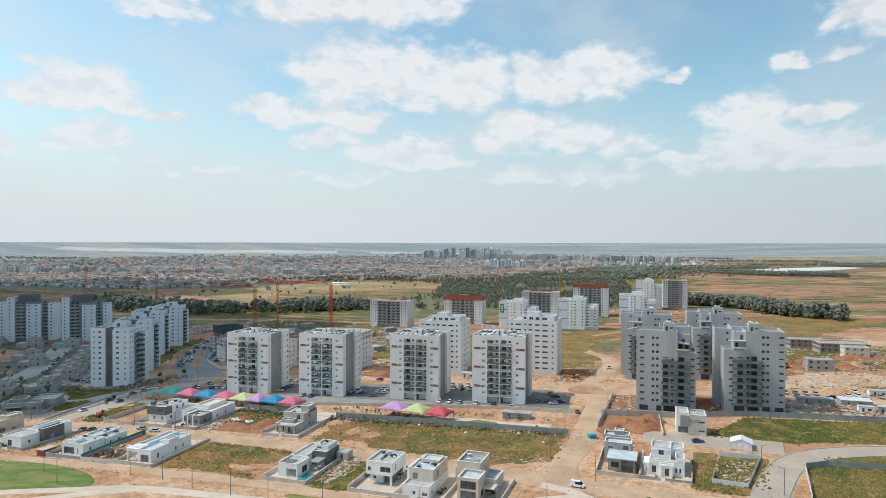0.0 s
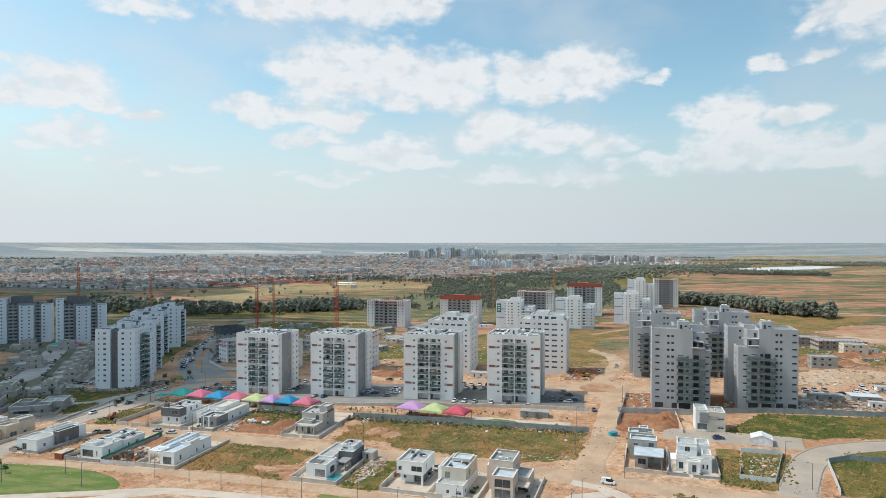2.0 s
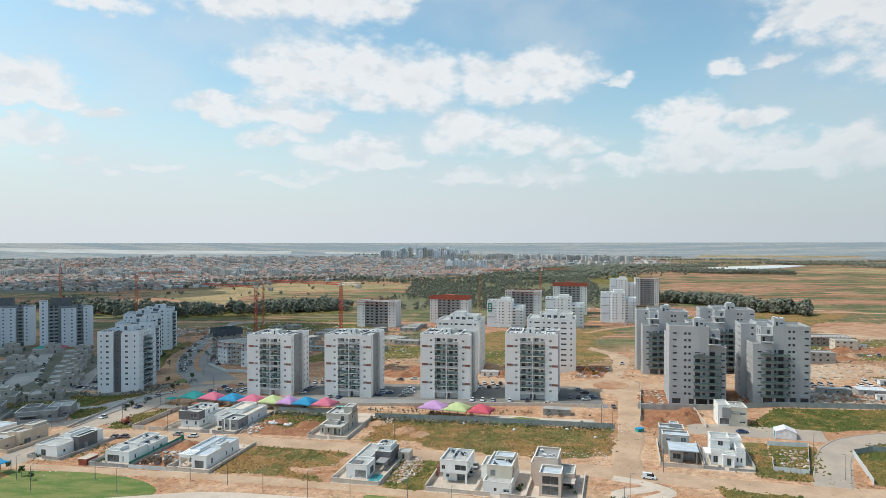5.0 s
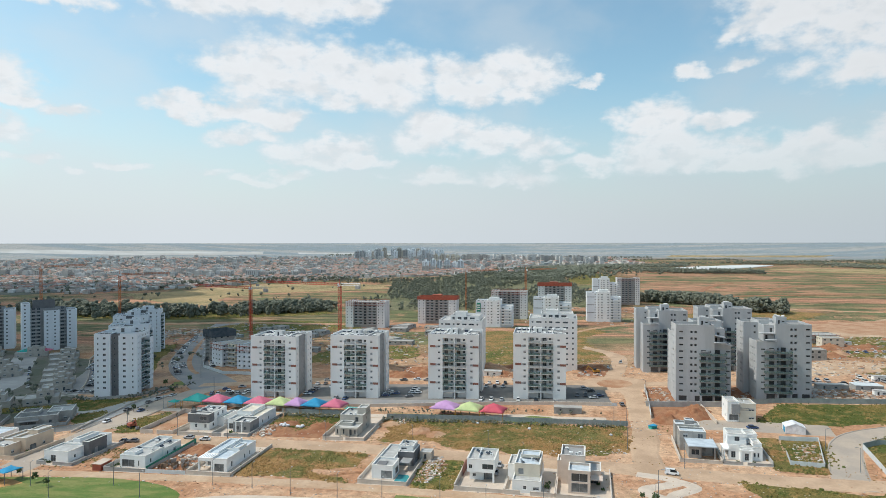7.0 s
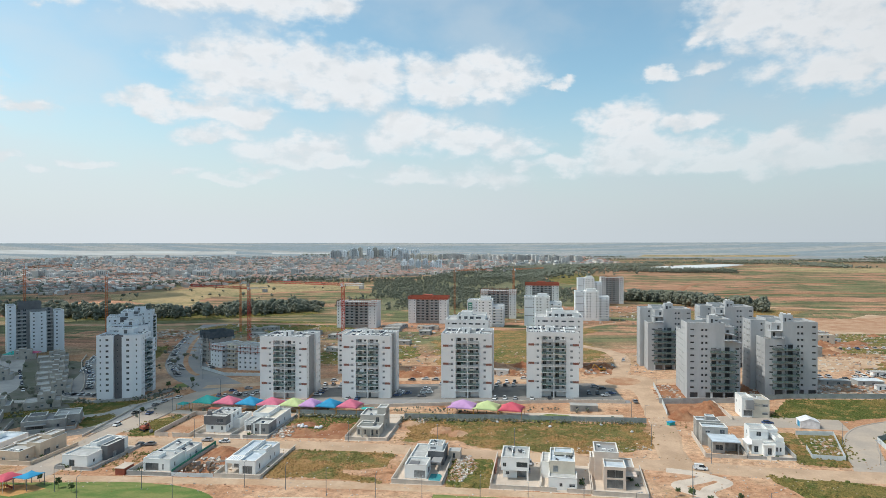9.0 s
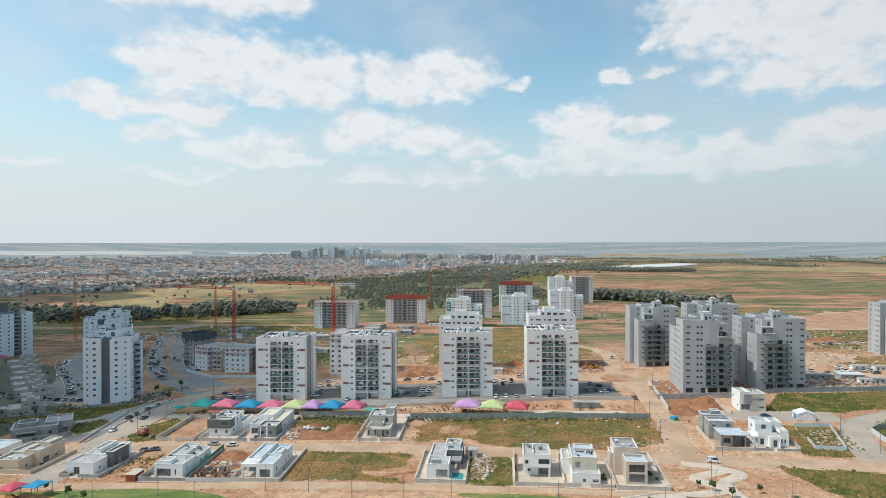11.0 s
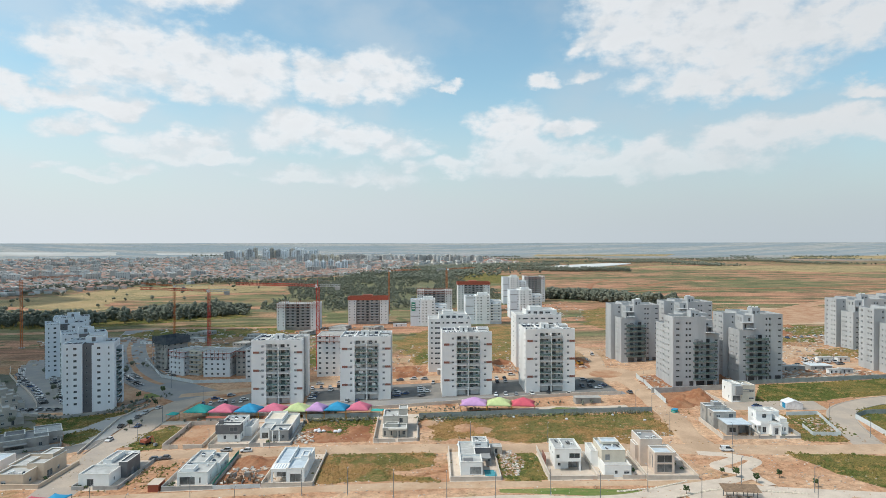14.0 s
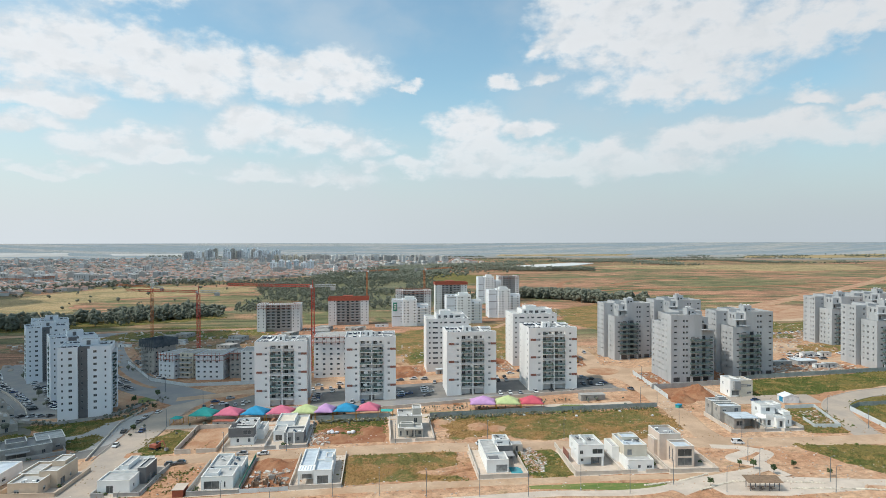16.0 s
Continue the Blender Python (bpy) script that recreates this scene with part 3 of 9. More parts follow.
patch("straw_field", [(-803, 1000), (-720, 900), (-610, 845), (-547, 832), (-600, 960), (-560, 1060), (-480, 1120), (-383, 1210), (-411, 1290), (-615, 1350), (-700, 1240), (-740, 1080)], STRAW, 0.35, "pale dry field below the town", "field", 18, cell=30, each=10, seed=12)
patch("scrub_field", [(-75, 440), (-36, 440), (-30, 545), (-8, 600), (-20, 640), (-60, 620), (-100, 540)], SCRUB, 0.25, "rough grass between the blocks", "grass", 5, cell=12, seed=13)
patch("valley_grass", [(-640, 670), (-507, 655), (-455, 680), (-366, 735), (-331, 760), (-400, 800), (-520, 740), (-660, 730)], GREENSCRUB, 0.3, "green valley floor below the trees", "grass", 12, cell=25, each=8, seed=14)
patch("hill_grass", [(80, 455), (110, 560), (170, 700), (280, 860), (200, 900), (90, 800), (50, 640), (50, 500)], SCRUB, 0.25, "rough grass on the hillside", "grass", 10, cell=14, seed=15)
patch("hill_grass", [(180, 440), (330, 520), (420, 640), (330, 600), (220, 520), (150, 440)], GREENSCRUB, 0.25, "green grass on the hillside", "grass", 8, cell=14, seed=16)
patch("sand_flat", [(173, 700), (250, 762), (420, 830), (480, 760), (330, 640), (226, 585), (200, 630)], SOIL, 0.3, "pale sandy clearing on the hillside", "soil", 8, cell=20, each=8, seed=17)
patch("green_field", [(-30, 1420), (60, 1370), (150, 1650), (62, 1860), (-10, 1700)], GREENSCRUB, 0.4, "green field edge by the wood", "field", 15, cell=40, each=12, seed=18)
patch("ochre_field", [(646, 2250), (857, 2000), (1500, 1950), (1600, 2250), (1000, 2310), (800, 2400)], STRAW, 0.5, "pale ochre field on the plain", "field", 15, cell=60, each=25, seed=19)
ribbon("dirt_road", [(300, 735), (329, 772), (433, 866), (586, 983), (821, 1179), (1092, 1416), (1500, 1800)], 22, SOIL, 0.4, "broad pale dirt road across the fields")
ribbon("dirt_road", [(150, 1060), (170, 1103), (215, 1230), (254, 1360), (330, 1480)], 9, REDSOIL, 0.45, "red dirt track up the fields")
ribbon("dirt_road", [(180, 1100), (244, 1116), (356, 1164), (560, 1190), (800, 1230)], 12, REDSOIL, 0.45, "red cutting across the fields")
ribbon("dirt_road", [(330, 1270), (363, 1299), (462, 1440), (640, 1480)], 10, REDSOIL, 0.45, "red cutting across the fields")
ribbon("dirt_road", [(251, 911), (351, 876), (600, 900)], 9, SOIL, 0.45, "pale dirt track on the hillside")
ribbon("dirt_road", [(-38, 590), (-12, 655), (20, 695), (60, 730)], 6, SOIL, 0.3, "pale dirt track between the blocks")
ribbon("dirt_road", [(-620, 610), (-480, 622), (-395, 655), (-280, 640), (-160, 700)], 12, SOIL, 0.3, "pale haul road along the valley")

patch("quarter_ground", [(-600, 300), (-420, 240), (-330, 222), (-306, 226), (-300, 262), (-318, 296), (-345, 330), (-400, 410), (-470, 440), (-600, 440)], COURT, 0.06, "paved courts of the low stone quarter", "pavement", 1.5, cell=14, each=6)
patch("car_park", [(-337, 300), (-304, 298), (-318, 328), (-345, 372), (-378, 432), (-405, 470), (-424, 470), (-404, 426), (-362, 352)], AVENUETAR, 0.1, "asphalt car park behind the towers along the avenue", "car park", 0.5)
patch("lawn", [(-318, 284), (-300, 278), (-276, 282), (-270, 296), (-276, 290), (-300, 284)], GREENSCRUB, 0.09, "green lawn in front of the tower", "lawn", 0.8, seed=40)
patch("lawn", [(-276, 318), (-262, 326), (-258, 334), (-270, 338), (-280, 330)], LAWN, 0.09, "small lawn beside the crossing", "lawn", 0.6, seed=41)
patch("weeds", [(-345, 262), (-310, 270), (-300, 266), (-330, 250)], GREENSCRUB, 0.09, "green hedge bed between the houses", "grass", 1.0, seed=42)
patch("weeds", [(100, 420), (118, 442), (152, 418), (142, 398), (118, 406)], GREENSCRUB, 0.1, "green weeds on the hillside site", "grass", 3.0, seed=50)
patch("weeds", [(148, 498), (188, 560), (236, 566), (206, 508), (166, 480)], GREENSCRUB, 0.1, "green weeds across the hillside", "grass", 4.0, seed=51)
patch("weeds", [(180, 420), (240, 452), (270, 430), (220, 396)], GREENSCRUB, 0.1, "green weeds beside the site road", "grass", 3.0, seed=52)
patch("sand", [(176, 640), (200, 690), (252, 729), (344, 826), (384, 800), (310, 690), (252, 612), (206, 618)], SANDY, 0.2, "pale graded sand on the hillside", "ground", 6.0, cell=20, seed=53)
patch("sand", [(66, 340), (70, 372), (104, 392), (128, 376), (112, 350)], SANDY, 0.08, "pale trodden sand of the site yard", "ground", 3.0, seed=54)
patch("sand", [(112, 446), (128, 486), (160, 470), (150, 430)], REDSOIL, 0.09, "dug red soil on the hillside", "ground", 3.0, seed=55)
patch("weeds", [(-235, 400), (-190, 388), (-150, 418), (-162, 470), (-222, 482)], GREENSCRUB, 0.12, "dark scrub behind the towers", "grass", 5.0, seed=60)
patch("weeds", [(-132, 386), (-96, 390), (-86, 440), (-126, 452)], GREENSCRUB, 0.12, "dark scrub behind the towers", "grass", 4.0, seed=61)
patch("weeds", [(-64, 380), (-34, 388), (-34, 440), (-70, 452)], SCRUB, 0.12, "dry scrub behind the towers", "grass", 4.0, seed=62)
patch("weeds", [(-420, 590), (-330, 560), (-250, 600), (-260, 660), (-380, 680)], GREENSCRUB, 0.14, "dark scrub along the valley", "grass", 8.0, cell=14, seed=63)
patch("weeds", [(24.6, 215), (32, 213), (39.6, 238), (28, 239)], GREENSCRUB, 0.07, "green weeds inside the sheet fence", "grass", 0.4, seed=90, each=1.5)
patch("weeds", [(16.5, 209), (30, 206), (31.6, 207.4), (36, 221), (41.6, 237), (40.2, 239.6), (33, 211.6), (22, 213.4), (24, 228), (26, 241), (19.5, 241), (18, 225)], SCRUB, 0.06, "dry weeds along the sheet fence", "grass", 0.8, seed=91, each=1.5)
patch("weeds", [(60, 340), (96, 350), (128, 336), (170, 344), (180, 372), (130, 366), (100, 384), (64, 372)], SCRUB, 0.07, "dry grass between the site roads", "grass", 5.0, seed=92)
patch("weeds", [(84, 430), (140, 470), (210, 470), (250, 520), (190, 540), (120, 520), (86, 480)], GREENSCRUB, 0.09, "green slope above the site yard", "grass", 7.0, seed=93)
patch("sand", [(140, 600), (210, 640), (300, 640), (330, 610), (260, 575), (180, 570)], SANDY, 0.22, "pale graded sand on the hillside", "ground", 6.0, cell=20, seed=94)
patch("dug_soil", [(66, 396), (100, 410), (138, 404), (132, 424), (96, 432), (70, 420)], REDSOIL, 0.08, "dug red soil beside the site yard", "soil", 3.0, seed=95)
patch("weeds", [(-130, 380), (-40, 384), (-20, 420), (-40, 520), (-70, 600), (-120, 600), (-150, 500)], SCRUB, 0.10, "rough grass behind the white towers", "grass", 8.0, cell=12, seed=96)
# roads
ribbon("street", [(-262, 222), (-216, 222), (-177, 219.5), (-147, 219), (-117, 216), (-85, 211.5), (-55, 208), (-25, 204.5), (-10, 202.5), (15, 198.5), (40, 198), (90, 197)], 8.5, DUSTROAD, 0.09, "dusty unfinished street between the villas")
ribbon("street", [(-24, 204), (-24.3, 220), (-21, 237), (-19.5, 262), (-18, 286), (-18, 312), (-22, 318)], 8.5, DUSTROAD, 0.10, "dusty street up to the roundabout")
ribbon("street", [(35, 194), (36.4, 203.5), (41, 218), (44.8, 228.7), (49.4, 237.3), (56.4, 245.3), (66.5, 250.7), (80, 255.2), (160, 264)], 9.5, DUSTTAR, 0.07, "curved dusty asphalt road past the fenced plot")
ribbon("street", [(2, 257), (20, 256.5), (50, 252)], 12.0, DUSTTAR, 0.11, "short paved street in front of the white tent")
ribbon("avenue", [(-248, 178), (-250, 200), (-252, 222), (-253, 250), (-254, 280), (-252, 302), (-246, 320)], 13.0, DUSTTAR, 0.11, "broad dusty avenue with parked cars")
ribbon("avenue", [(-246, 318), (-263, 336), (-291, 366), (-316, 402), (-344, 457), (-370, 513), (-396, 580), (-415, 640)], 25.0, AVENUETAR, 0.12, "worn grey asphalt avenue climbing past the towers")
ribbon("median", [(-280, 355), (-291, 366), (-316, 402), (-344, 457), (-370, 513), (-385, 552)], 2.4, SOIL, 0.26, "planted median strip of the avenue", "median")
ribbon("road_edge", [(-250, 350), (-276, 368), (-303, 408), (-330, 462), (-356, 520), (-378, 570)], 8.0, SOIL, 0.09, "bare verge beside the avenue", "verge")
ribbon("avenue", [(-258, 322), (-236, 326), (-214, 334), (-180, 338), (-110, 338), (-40, 328)], 9.0, DUSTROAD, 0.13, "dusty site road between the rows of towers")
patch("roundabout_road", ring(-25, 326, 16), DUSTROAD, 0.12, "dusty roundabout", "road")
patch("roundabout_island", ring(-25, 326, 8.5), SOIL, 0.28, "bare soil island of the roundabout", "roundabout", 0.4)
ribbon("street", [(-25, 340), (-18, 372), (-14, 420), (-40, 470), (-60, 560)], 8.0, DUSTROAD, 0.11, "dusty street beyond the roundabout")
ribbon("street", [(-10, 326), (40, 328), (90, 320), (170, 322), (260, 335)], 7.0, DUSTROAD, 0.11, "dusty site road behind the grey towers")
ribbon("street", [(-310, 218), (-285, 224), (-264, 236), (-256, 246)], 9.0, ASPHALT, 0.10, "side street with parked cars")
ribbon("street", [(-420, 250), (-385, 272), (-372, 300), (-400, 341), (-432, 376), (-457, 408), (-480, 436)], 16.0, PALEROAD, 0.10, "broad pale street between low houses")
ribbon("street", [(-372, 285), (-345, 288), (-318, 297)], 6.0, PALEROAD, 0.115, "pale lane to the car park")
patch("bare_plot", [(-420, 296), (-396, 310), (-412, 332), (-450, 330), (-455, 306)], SOIL, 0.09, "bare soil plot between low houses", "plot", 2.0, seed=43)
patch("bare_plot", [(-470, 396), (-440, 368), (-452, 352), (-500, 372), (-510, 396)], SOIL, 0.09, "bare soil plot beside the street", "plot", 2.0, seed=44)
patch("plaza", [(-302, 266), (-284, 258), (-268, 236), (-262, 232), (-262, 300), (-272, 284), (-284, 276)], PALEROAD, 0.085, "pale paved plaza beside the avenue", "pavement", 0.4)
patch("lawn", [(-311, 281), (-296, 270), (-287, 261), (-280, 264), (-276, 280), (-296, 281)], GREENSCRUB, 0.11, "green lawn between the houses and the tower", "lawn", 0.8, seed=45)
patch("weeds", [(-282, 255), (-276, 243), (-269, 240), (-268, 258), (-274, 262)], GREENSCRUB, 0.11, "planted bed on the plaza", "grass", 0.6, seed=46)
patch("bare_plot", [(-292, 312), (-276, 304), (-266, 318), (-270, 334), (-284, 336), (-300, 350), (-306, 336)], SOIL, 0.08, "bare planting beds between tower and avenue", "plot", 1.5, seed=47)
patch("bare_plot", [(-316, 352), (-322, 372), (-345, 410), (-362, 450), (-378, 490), (-392, 480), (-368, 420), (-340, 372)], GREENSCRUB, 0.08, "overgrown strip between the towers and the avenue", "plot", 1.5, seed=48)
patch("car_park", [(-232, 281), (-214, 296), (-214, 318), (-186, 318), (-185, 291), (-30, 287), (-33, 322), (-214, 326), (-238, 300)], ASPHALT, 0.07, "asphalt car park round the white towers", "car park")
patch("road_front", [(-230, 277), (-186, 271.5), (-150, 277), (-122, 280), (-94, 283), (-55, 285.5), (-28, 284), (-28, 288), (-94, 290.5), (-186, 291), (-234, 294)], AVENUETAR, 0.10, "worn asphalt lane in front of the towers", "road")
patch("dirt_track", [(-290, 181), (-204, 182.5), (-139, 183.5), (-87, 180), (-56, 177), (-38, 176), (-38, 171), (-60, 175), (-110, 178), (-165, 179.5), (-290, 177)], SANDY, 0.08, "pale compacted track along the villa walls", "road", 0.4)
ribbon("park_path", [(-60, 163), (-50, 168), (-41, 171), (-30, 170.5), (-15, 166), (20, 158), (60, 152)], 3.2, PAVE, 0.10, "pale concrete park path", "path")
ribbon("park_path", [(-29, 201), (-20, 198.5), (-16.5, 195), (-21, 192), (-28.5, 189), (-27.5, 185), (-23, 181.5), (-21.5, 178), (-30, 175.3), (-43, 173), (-53.5, 170.7), (-66, 165.8), (-82, 165.6), (-98, 168.8), (-118, 168.3), (-142, 168.2), (-157, 167), (-167, 163.7), (-184, 157.6), (-200, 151.6), (-240, 138)], 2.8, PAVE, 0.11, "winding pale park path beside the lawn", "path", rounds=2)
ribbon("park_path", [(-155, 166.3), (-164.7, 161.2), (-173, 156), (-186, 147)], 2.4, PAVE, 0.12, "pale park path between bare soil beds", "path")
ribbon("park_path", [(-16.9, 196), (-12, 191.8), (-14.5, 188.9), (-21, 184.4), (-20.6, 177.6), (-19, 170)], 2.4, PAVE, 0.115, "winding pale park path", "path")
patch("park_plaza", [(-48, 168), (-30, 172), (-12, 166), (0, 161), (-4, 157), (-28, 157), (-46, 160)], PAVE, 0.09, "pale paved plaza round the shelter", "pavement", 0.3)

BEND = [(37.6, 208), (41, 218), (44.8, 228.7), (49.4, 237.3), (56.4, 245.3), (66.5, 250.7), (80, 255.2), (160, 264)]
kerb(BEND, 4.95, "pale concrete kerb of the curved road")
kerb(BEND, -4.95, "pale concrete kerb of the curved road")
AVENUE = [(-272, 346), (-291, 366), (-316, 402), (-344, 457), (-370, 513), (-396, 580), (-415, 640)]
kerb(AVENUE, 12.6, "pale concrete kerb of the avenue")
kerb(AVENUE, -12.6, "pale concrete kerb of the avenue")
kerb([(-260, 226), (-261, 250), (-262, 280), (-260, 302)], 0.0, "pale concrete kerb of the avenue")
kerb([(-246, 240), (-245.6, 258), (-246, 284), (-243, 300)], 0.0, "pale concrete kerb of the avenue")

# ---- building kit ----
FACE = {"S": 0, "E": 90, "N": 180, "W": 270}
PANES = {}


def pane_mesh(w, h, kind):
    """A window: frame, glass and a mullion; a shutter box for wide ones."""
    key = (round(w, 2), round(h, 2), kind)
    if key not in PANES:
        m = Mesh()
        if kind == "bare":           # a hole with no window yet; a dark sheet paints the unlit room
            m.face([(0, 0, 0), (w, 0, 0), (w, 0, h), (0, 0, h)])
            PANES[key] = m.data("opening_shade_sheet", SHADESHEET)
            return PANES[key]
        b = 0.07
        us = [0, b, w / 2 - 0.03, w / 2 + 0.03, w - b, w] if w > 0.9 else [0, b, w - b, w]
        zs = [0, b, h * 0.55, h - b, h] if kind == "shutter" else [0, b, h - b, h]
        last = len(us) - 2
        for i in range(len(us) - 1):
            for j in range(len(zs) - 1):
                a, c, d, e = us[i], us[i + 1], zs[j], zs[j + 1]
                pane = i % 2 == 1 and j == 1
                if not pane:
                    m.face([(a, -0.05, d), (c, -0.05, d), (c, -0.05, e), (a, -0.05, e)], 1)
                    continue
                m.face([(a, 0.02, d), (c, 0.02, d), (c, 0.02, e), (a, 0.02, e)], 0)
                for p, q in (((a, d), (c, d)), ((c, d), (c, e)), ((c, e), (a, e)), ((a, e), (a, d))):
                    m.face([(p[0], -0.05, p[1]), (q[0], -0.05, q[1]), (q[0], 0.02, q[1]), (p[0], 0.02, p[1])], 1)
        PANES[key] = m.weld().data("window", DOORGLASS if h > 1.9 and w > 1.5 else GLASS, SHUTTER if kind == "shutter" else FRAME)
    return PANES[key]


class Block:
    """One upright block of a building, with window openings cut through its faces."""

    def __init__(self, parent, x0, x1, y0, y1, z0, z1, mat, roof=ROOFING, parapet=0.9, name="wall", label=""):
        self.a = (parent, x0, x1, y0, y1, z0, z1, mat, roof, parapet, name, label)
        self.holes = {k: [] for k in FACE}
        self.kinds = {k: [] for k in FACE}

    def hole(self, side, u, z, w, h, kind="window"):
        self.holes[side].append((u, u + w, z, z + h))
        self.kinds[side].append(kind)
        return self

    def columns(self, side, cols, floors, z0, fh, kind="window"):
        """Windows stacked floor over floor: cols holds place, width, height and sill."""
        for k in range(floors):
            for u, w, h, s in cols:
                self.hole(side, u, z0 + k * fh + s, w, h, kind)
        return self

    def build(self):
        parent, x0, x1, y0, y1, z0, z1, mat, roof, par, name, label = self.a
        m, small = Mesh(), Mesh()
        far = parent.name.startswith("apartment") and parent.matrix_basis.translation.y > 350      # panes too small to tell apart: one part a wall
        start = {"S": ((x0, y0), (1, 0), x1 - x0), "E": ((x1, y0), (0, 1), y1 - y0), "N": ((x1, y1), (-1, 0), x1 - x0), "W": ((x0, y1), (0, -1), y1 - y0)}
        for side, (p, u, w) in start.items():
            n = (u[1], -u[0])
            hs = self.holes[side]
            us = sorted({0.0, w, *(h[0] for h in hs), *(h[1] for h in hs)})
            zs = sorted({z0, z1, *(h[2] for h in hs), *(h[3] for h in hs)})

            def at(a, z, d=0.0):
                return (p[0] + u[0] * a - n[0] * d, p[1] + u[1] * a - n[1] * d, z)
            for i in range(len(us) - 1):
                run = None
                for j in range(len(zs) - 1):
                    cu, cz = (us[i] + us[i + 1]) / 2, (zs[j] + zs[j + 1]) / 2
                    if any(h[0] < cu < h[1] and h[2] < cz < h[3] for h in hs):
                        if run is not None:
                            m.face([at(us[i], run), at(us[i + 1], run), at(us[i + 1], zs[j]), at(us[i], zs[j])])
                        run = None
                    elif run is None:
                        run = zs[j]
                if run is not None:
                    m.face([at(us[i], run), at(us[i + 1], run), at(us[i + 1], z1), at(us[i], z1)])
            for (a, b, c, d), kind in zip(hs, self.kinds[side]):
                dep = 0.55 if kind == "bare" else 0.22
                m.face([at(a, c), at(b, c), at(b, c, dep), at(a, c, dep)])
                m.face([at(a, d, dep), at(b, d, dep), at(b, d), at(a, d)])
                m.face([at(a, c, dep), at(a, d, dep), at(a, d), at(a, c)])
                m.face([at(b, c), at(b, d), at(b, d, dep), at(b, c, dep)])
                q = at(a, c, dep - 0.05)
                pane, spot = pane_mesh(b - a, d - c, kind), pose(*q, 0, 0, FACE[side])
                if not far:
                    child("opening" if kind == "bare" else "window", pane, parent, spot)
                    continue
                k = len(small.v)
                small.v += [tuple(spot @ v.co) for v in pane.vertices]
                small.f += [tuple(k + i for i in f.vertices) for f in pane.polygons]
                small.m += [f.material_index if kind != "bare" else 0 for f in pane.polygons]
        t = 0.25
        rz = z1 - par
        if par > 0:
            for q in ((x0, x1, y0, y0 + t), (x0, x1, y1 - t, y1), (x0, x0 + t, y0 + t, y1 - t), (x1 - t, x1, y0 + t, y1 - t)):
                m.face([(q[0], q[2], z1), (q[1], q[2], z1), (q[1], q[3], z1), (q[0], q[3], z1)])
            a, b, c, d = x0 + t, x1 - t, y0 + t, y1 - t
            m.face([(b, c, rz), (a, c, rz), (a, c, z1), (b, c, z1)])
            m.face([(a, d, rz), (b, d, rz), (b, d, z1), (a, d, z1)])
            m.face([(a, c, rz), (a, d, rz), (a, d, z1), (a, c, z1)])
            m.face([(b, d, rz), (b, c, rz), (b, c, z1), (b, d, z1)])
            m.face([(a, c, rz), (b, c, rz), (b, d, rz), (a, d, rz)], 1)
        else:
            m.face([(x0, y0, z1), (x1, y0, z1), (x1, y1, z1), (x0, y1, z1)], 1)
        m.link(name, mat, roof, parent=parent, label=label)
        if small.v:
            tagged(small.link("windows", GLASS, FRAME, parent=parent), kind="stuff")
        return self


BALCONY = {}


def railing_mesh(w, d, t, mat):
    """One railing that runs round three sides."""
    m = Mesh()
    out = [(0, 0), (0, -d), (w, -d), (w, 0)]
    inn = [(t, 0), (t, -d + t), (w - t, -d + t), (w - t, 0)]
    for z in (0.002, 1.02):
        m.v += [(x, y, z) for x, y in out] + [(x, y, z) for x, y in inn]
    for i in range(3):
        m.f += [(i, i + 1, i + 9, i + 8), (i + 5, i + 4, i + 12, i + 13), (i + 8, i + 9, i + 13, i + 12), (i + 1, i, i + 4, i + 5)]
    m.f += [(4, 0, 8, 12), (3, 7, 15, 11)]
    m.m = [0] * len(m.f)
    return m.data("railing", mat)


def balcony(parent, x, y, z, w, d, turn=0, kind="glass", slab=WHITE):
    """A slab with a railing on three sides."""
    key = (round(w, 2), round(d, 2), kind, slab.name)
    if key not in BALCONY:
        m = Mesh()
        m.box(0, w, -d, 0, -0.2, 0)
        rail = {"glass": GREENGLASS, "solid": slab, "rail": LIGHTRAIL, "grey": GREYR}[kind]
        BALCONY[key] = (m.data("balcony", slab), railing_mesh(w, d, 0.15 if kind == "solid" else 0.06, rail))
    a, b = BALCONY[key]
    ob = child("balcony", a, parent, pose(x, y, z, 0, 0, turn))
    child("railing", b, ob, Matrix())


def solar_mesh():
    m = Mesh()
    t = pose(0, 0, 0.35, 28, 0, 0)
    m.box(-0.95, 0.95, -0.6, 0.6, 0.0, 0.08, 0, t)
    for x in (-0.7, 0.7):
        m.box(x - 0.04, x + 0.04, 0.45, 0.53, 0, 0.62, 1)
        m.box(x - 0.04, x + 0.04, -0.55, -0.47, 0, 0.14, 1)
    return m.data("solar_panel", PANEL, STEEL)


def tank_mesh():
    m = Mesh()
    m.tube((-0.6, 0, 0.75), (0.6, 0, 0.75), 0.29, sides=10, mi=0)
    for x in (-0.4, 0.4):
        m.box(x - 0.04, x + 0.04, -0.2, 0.2, 0, 0.55, 1)
    return m.data("water_tank", WHITE2, STEEL)


SOLAR, TANK = solar_mesh(), tank_mesh()


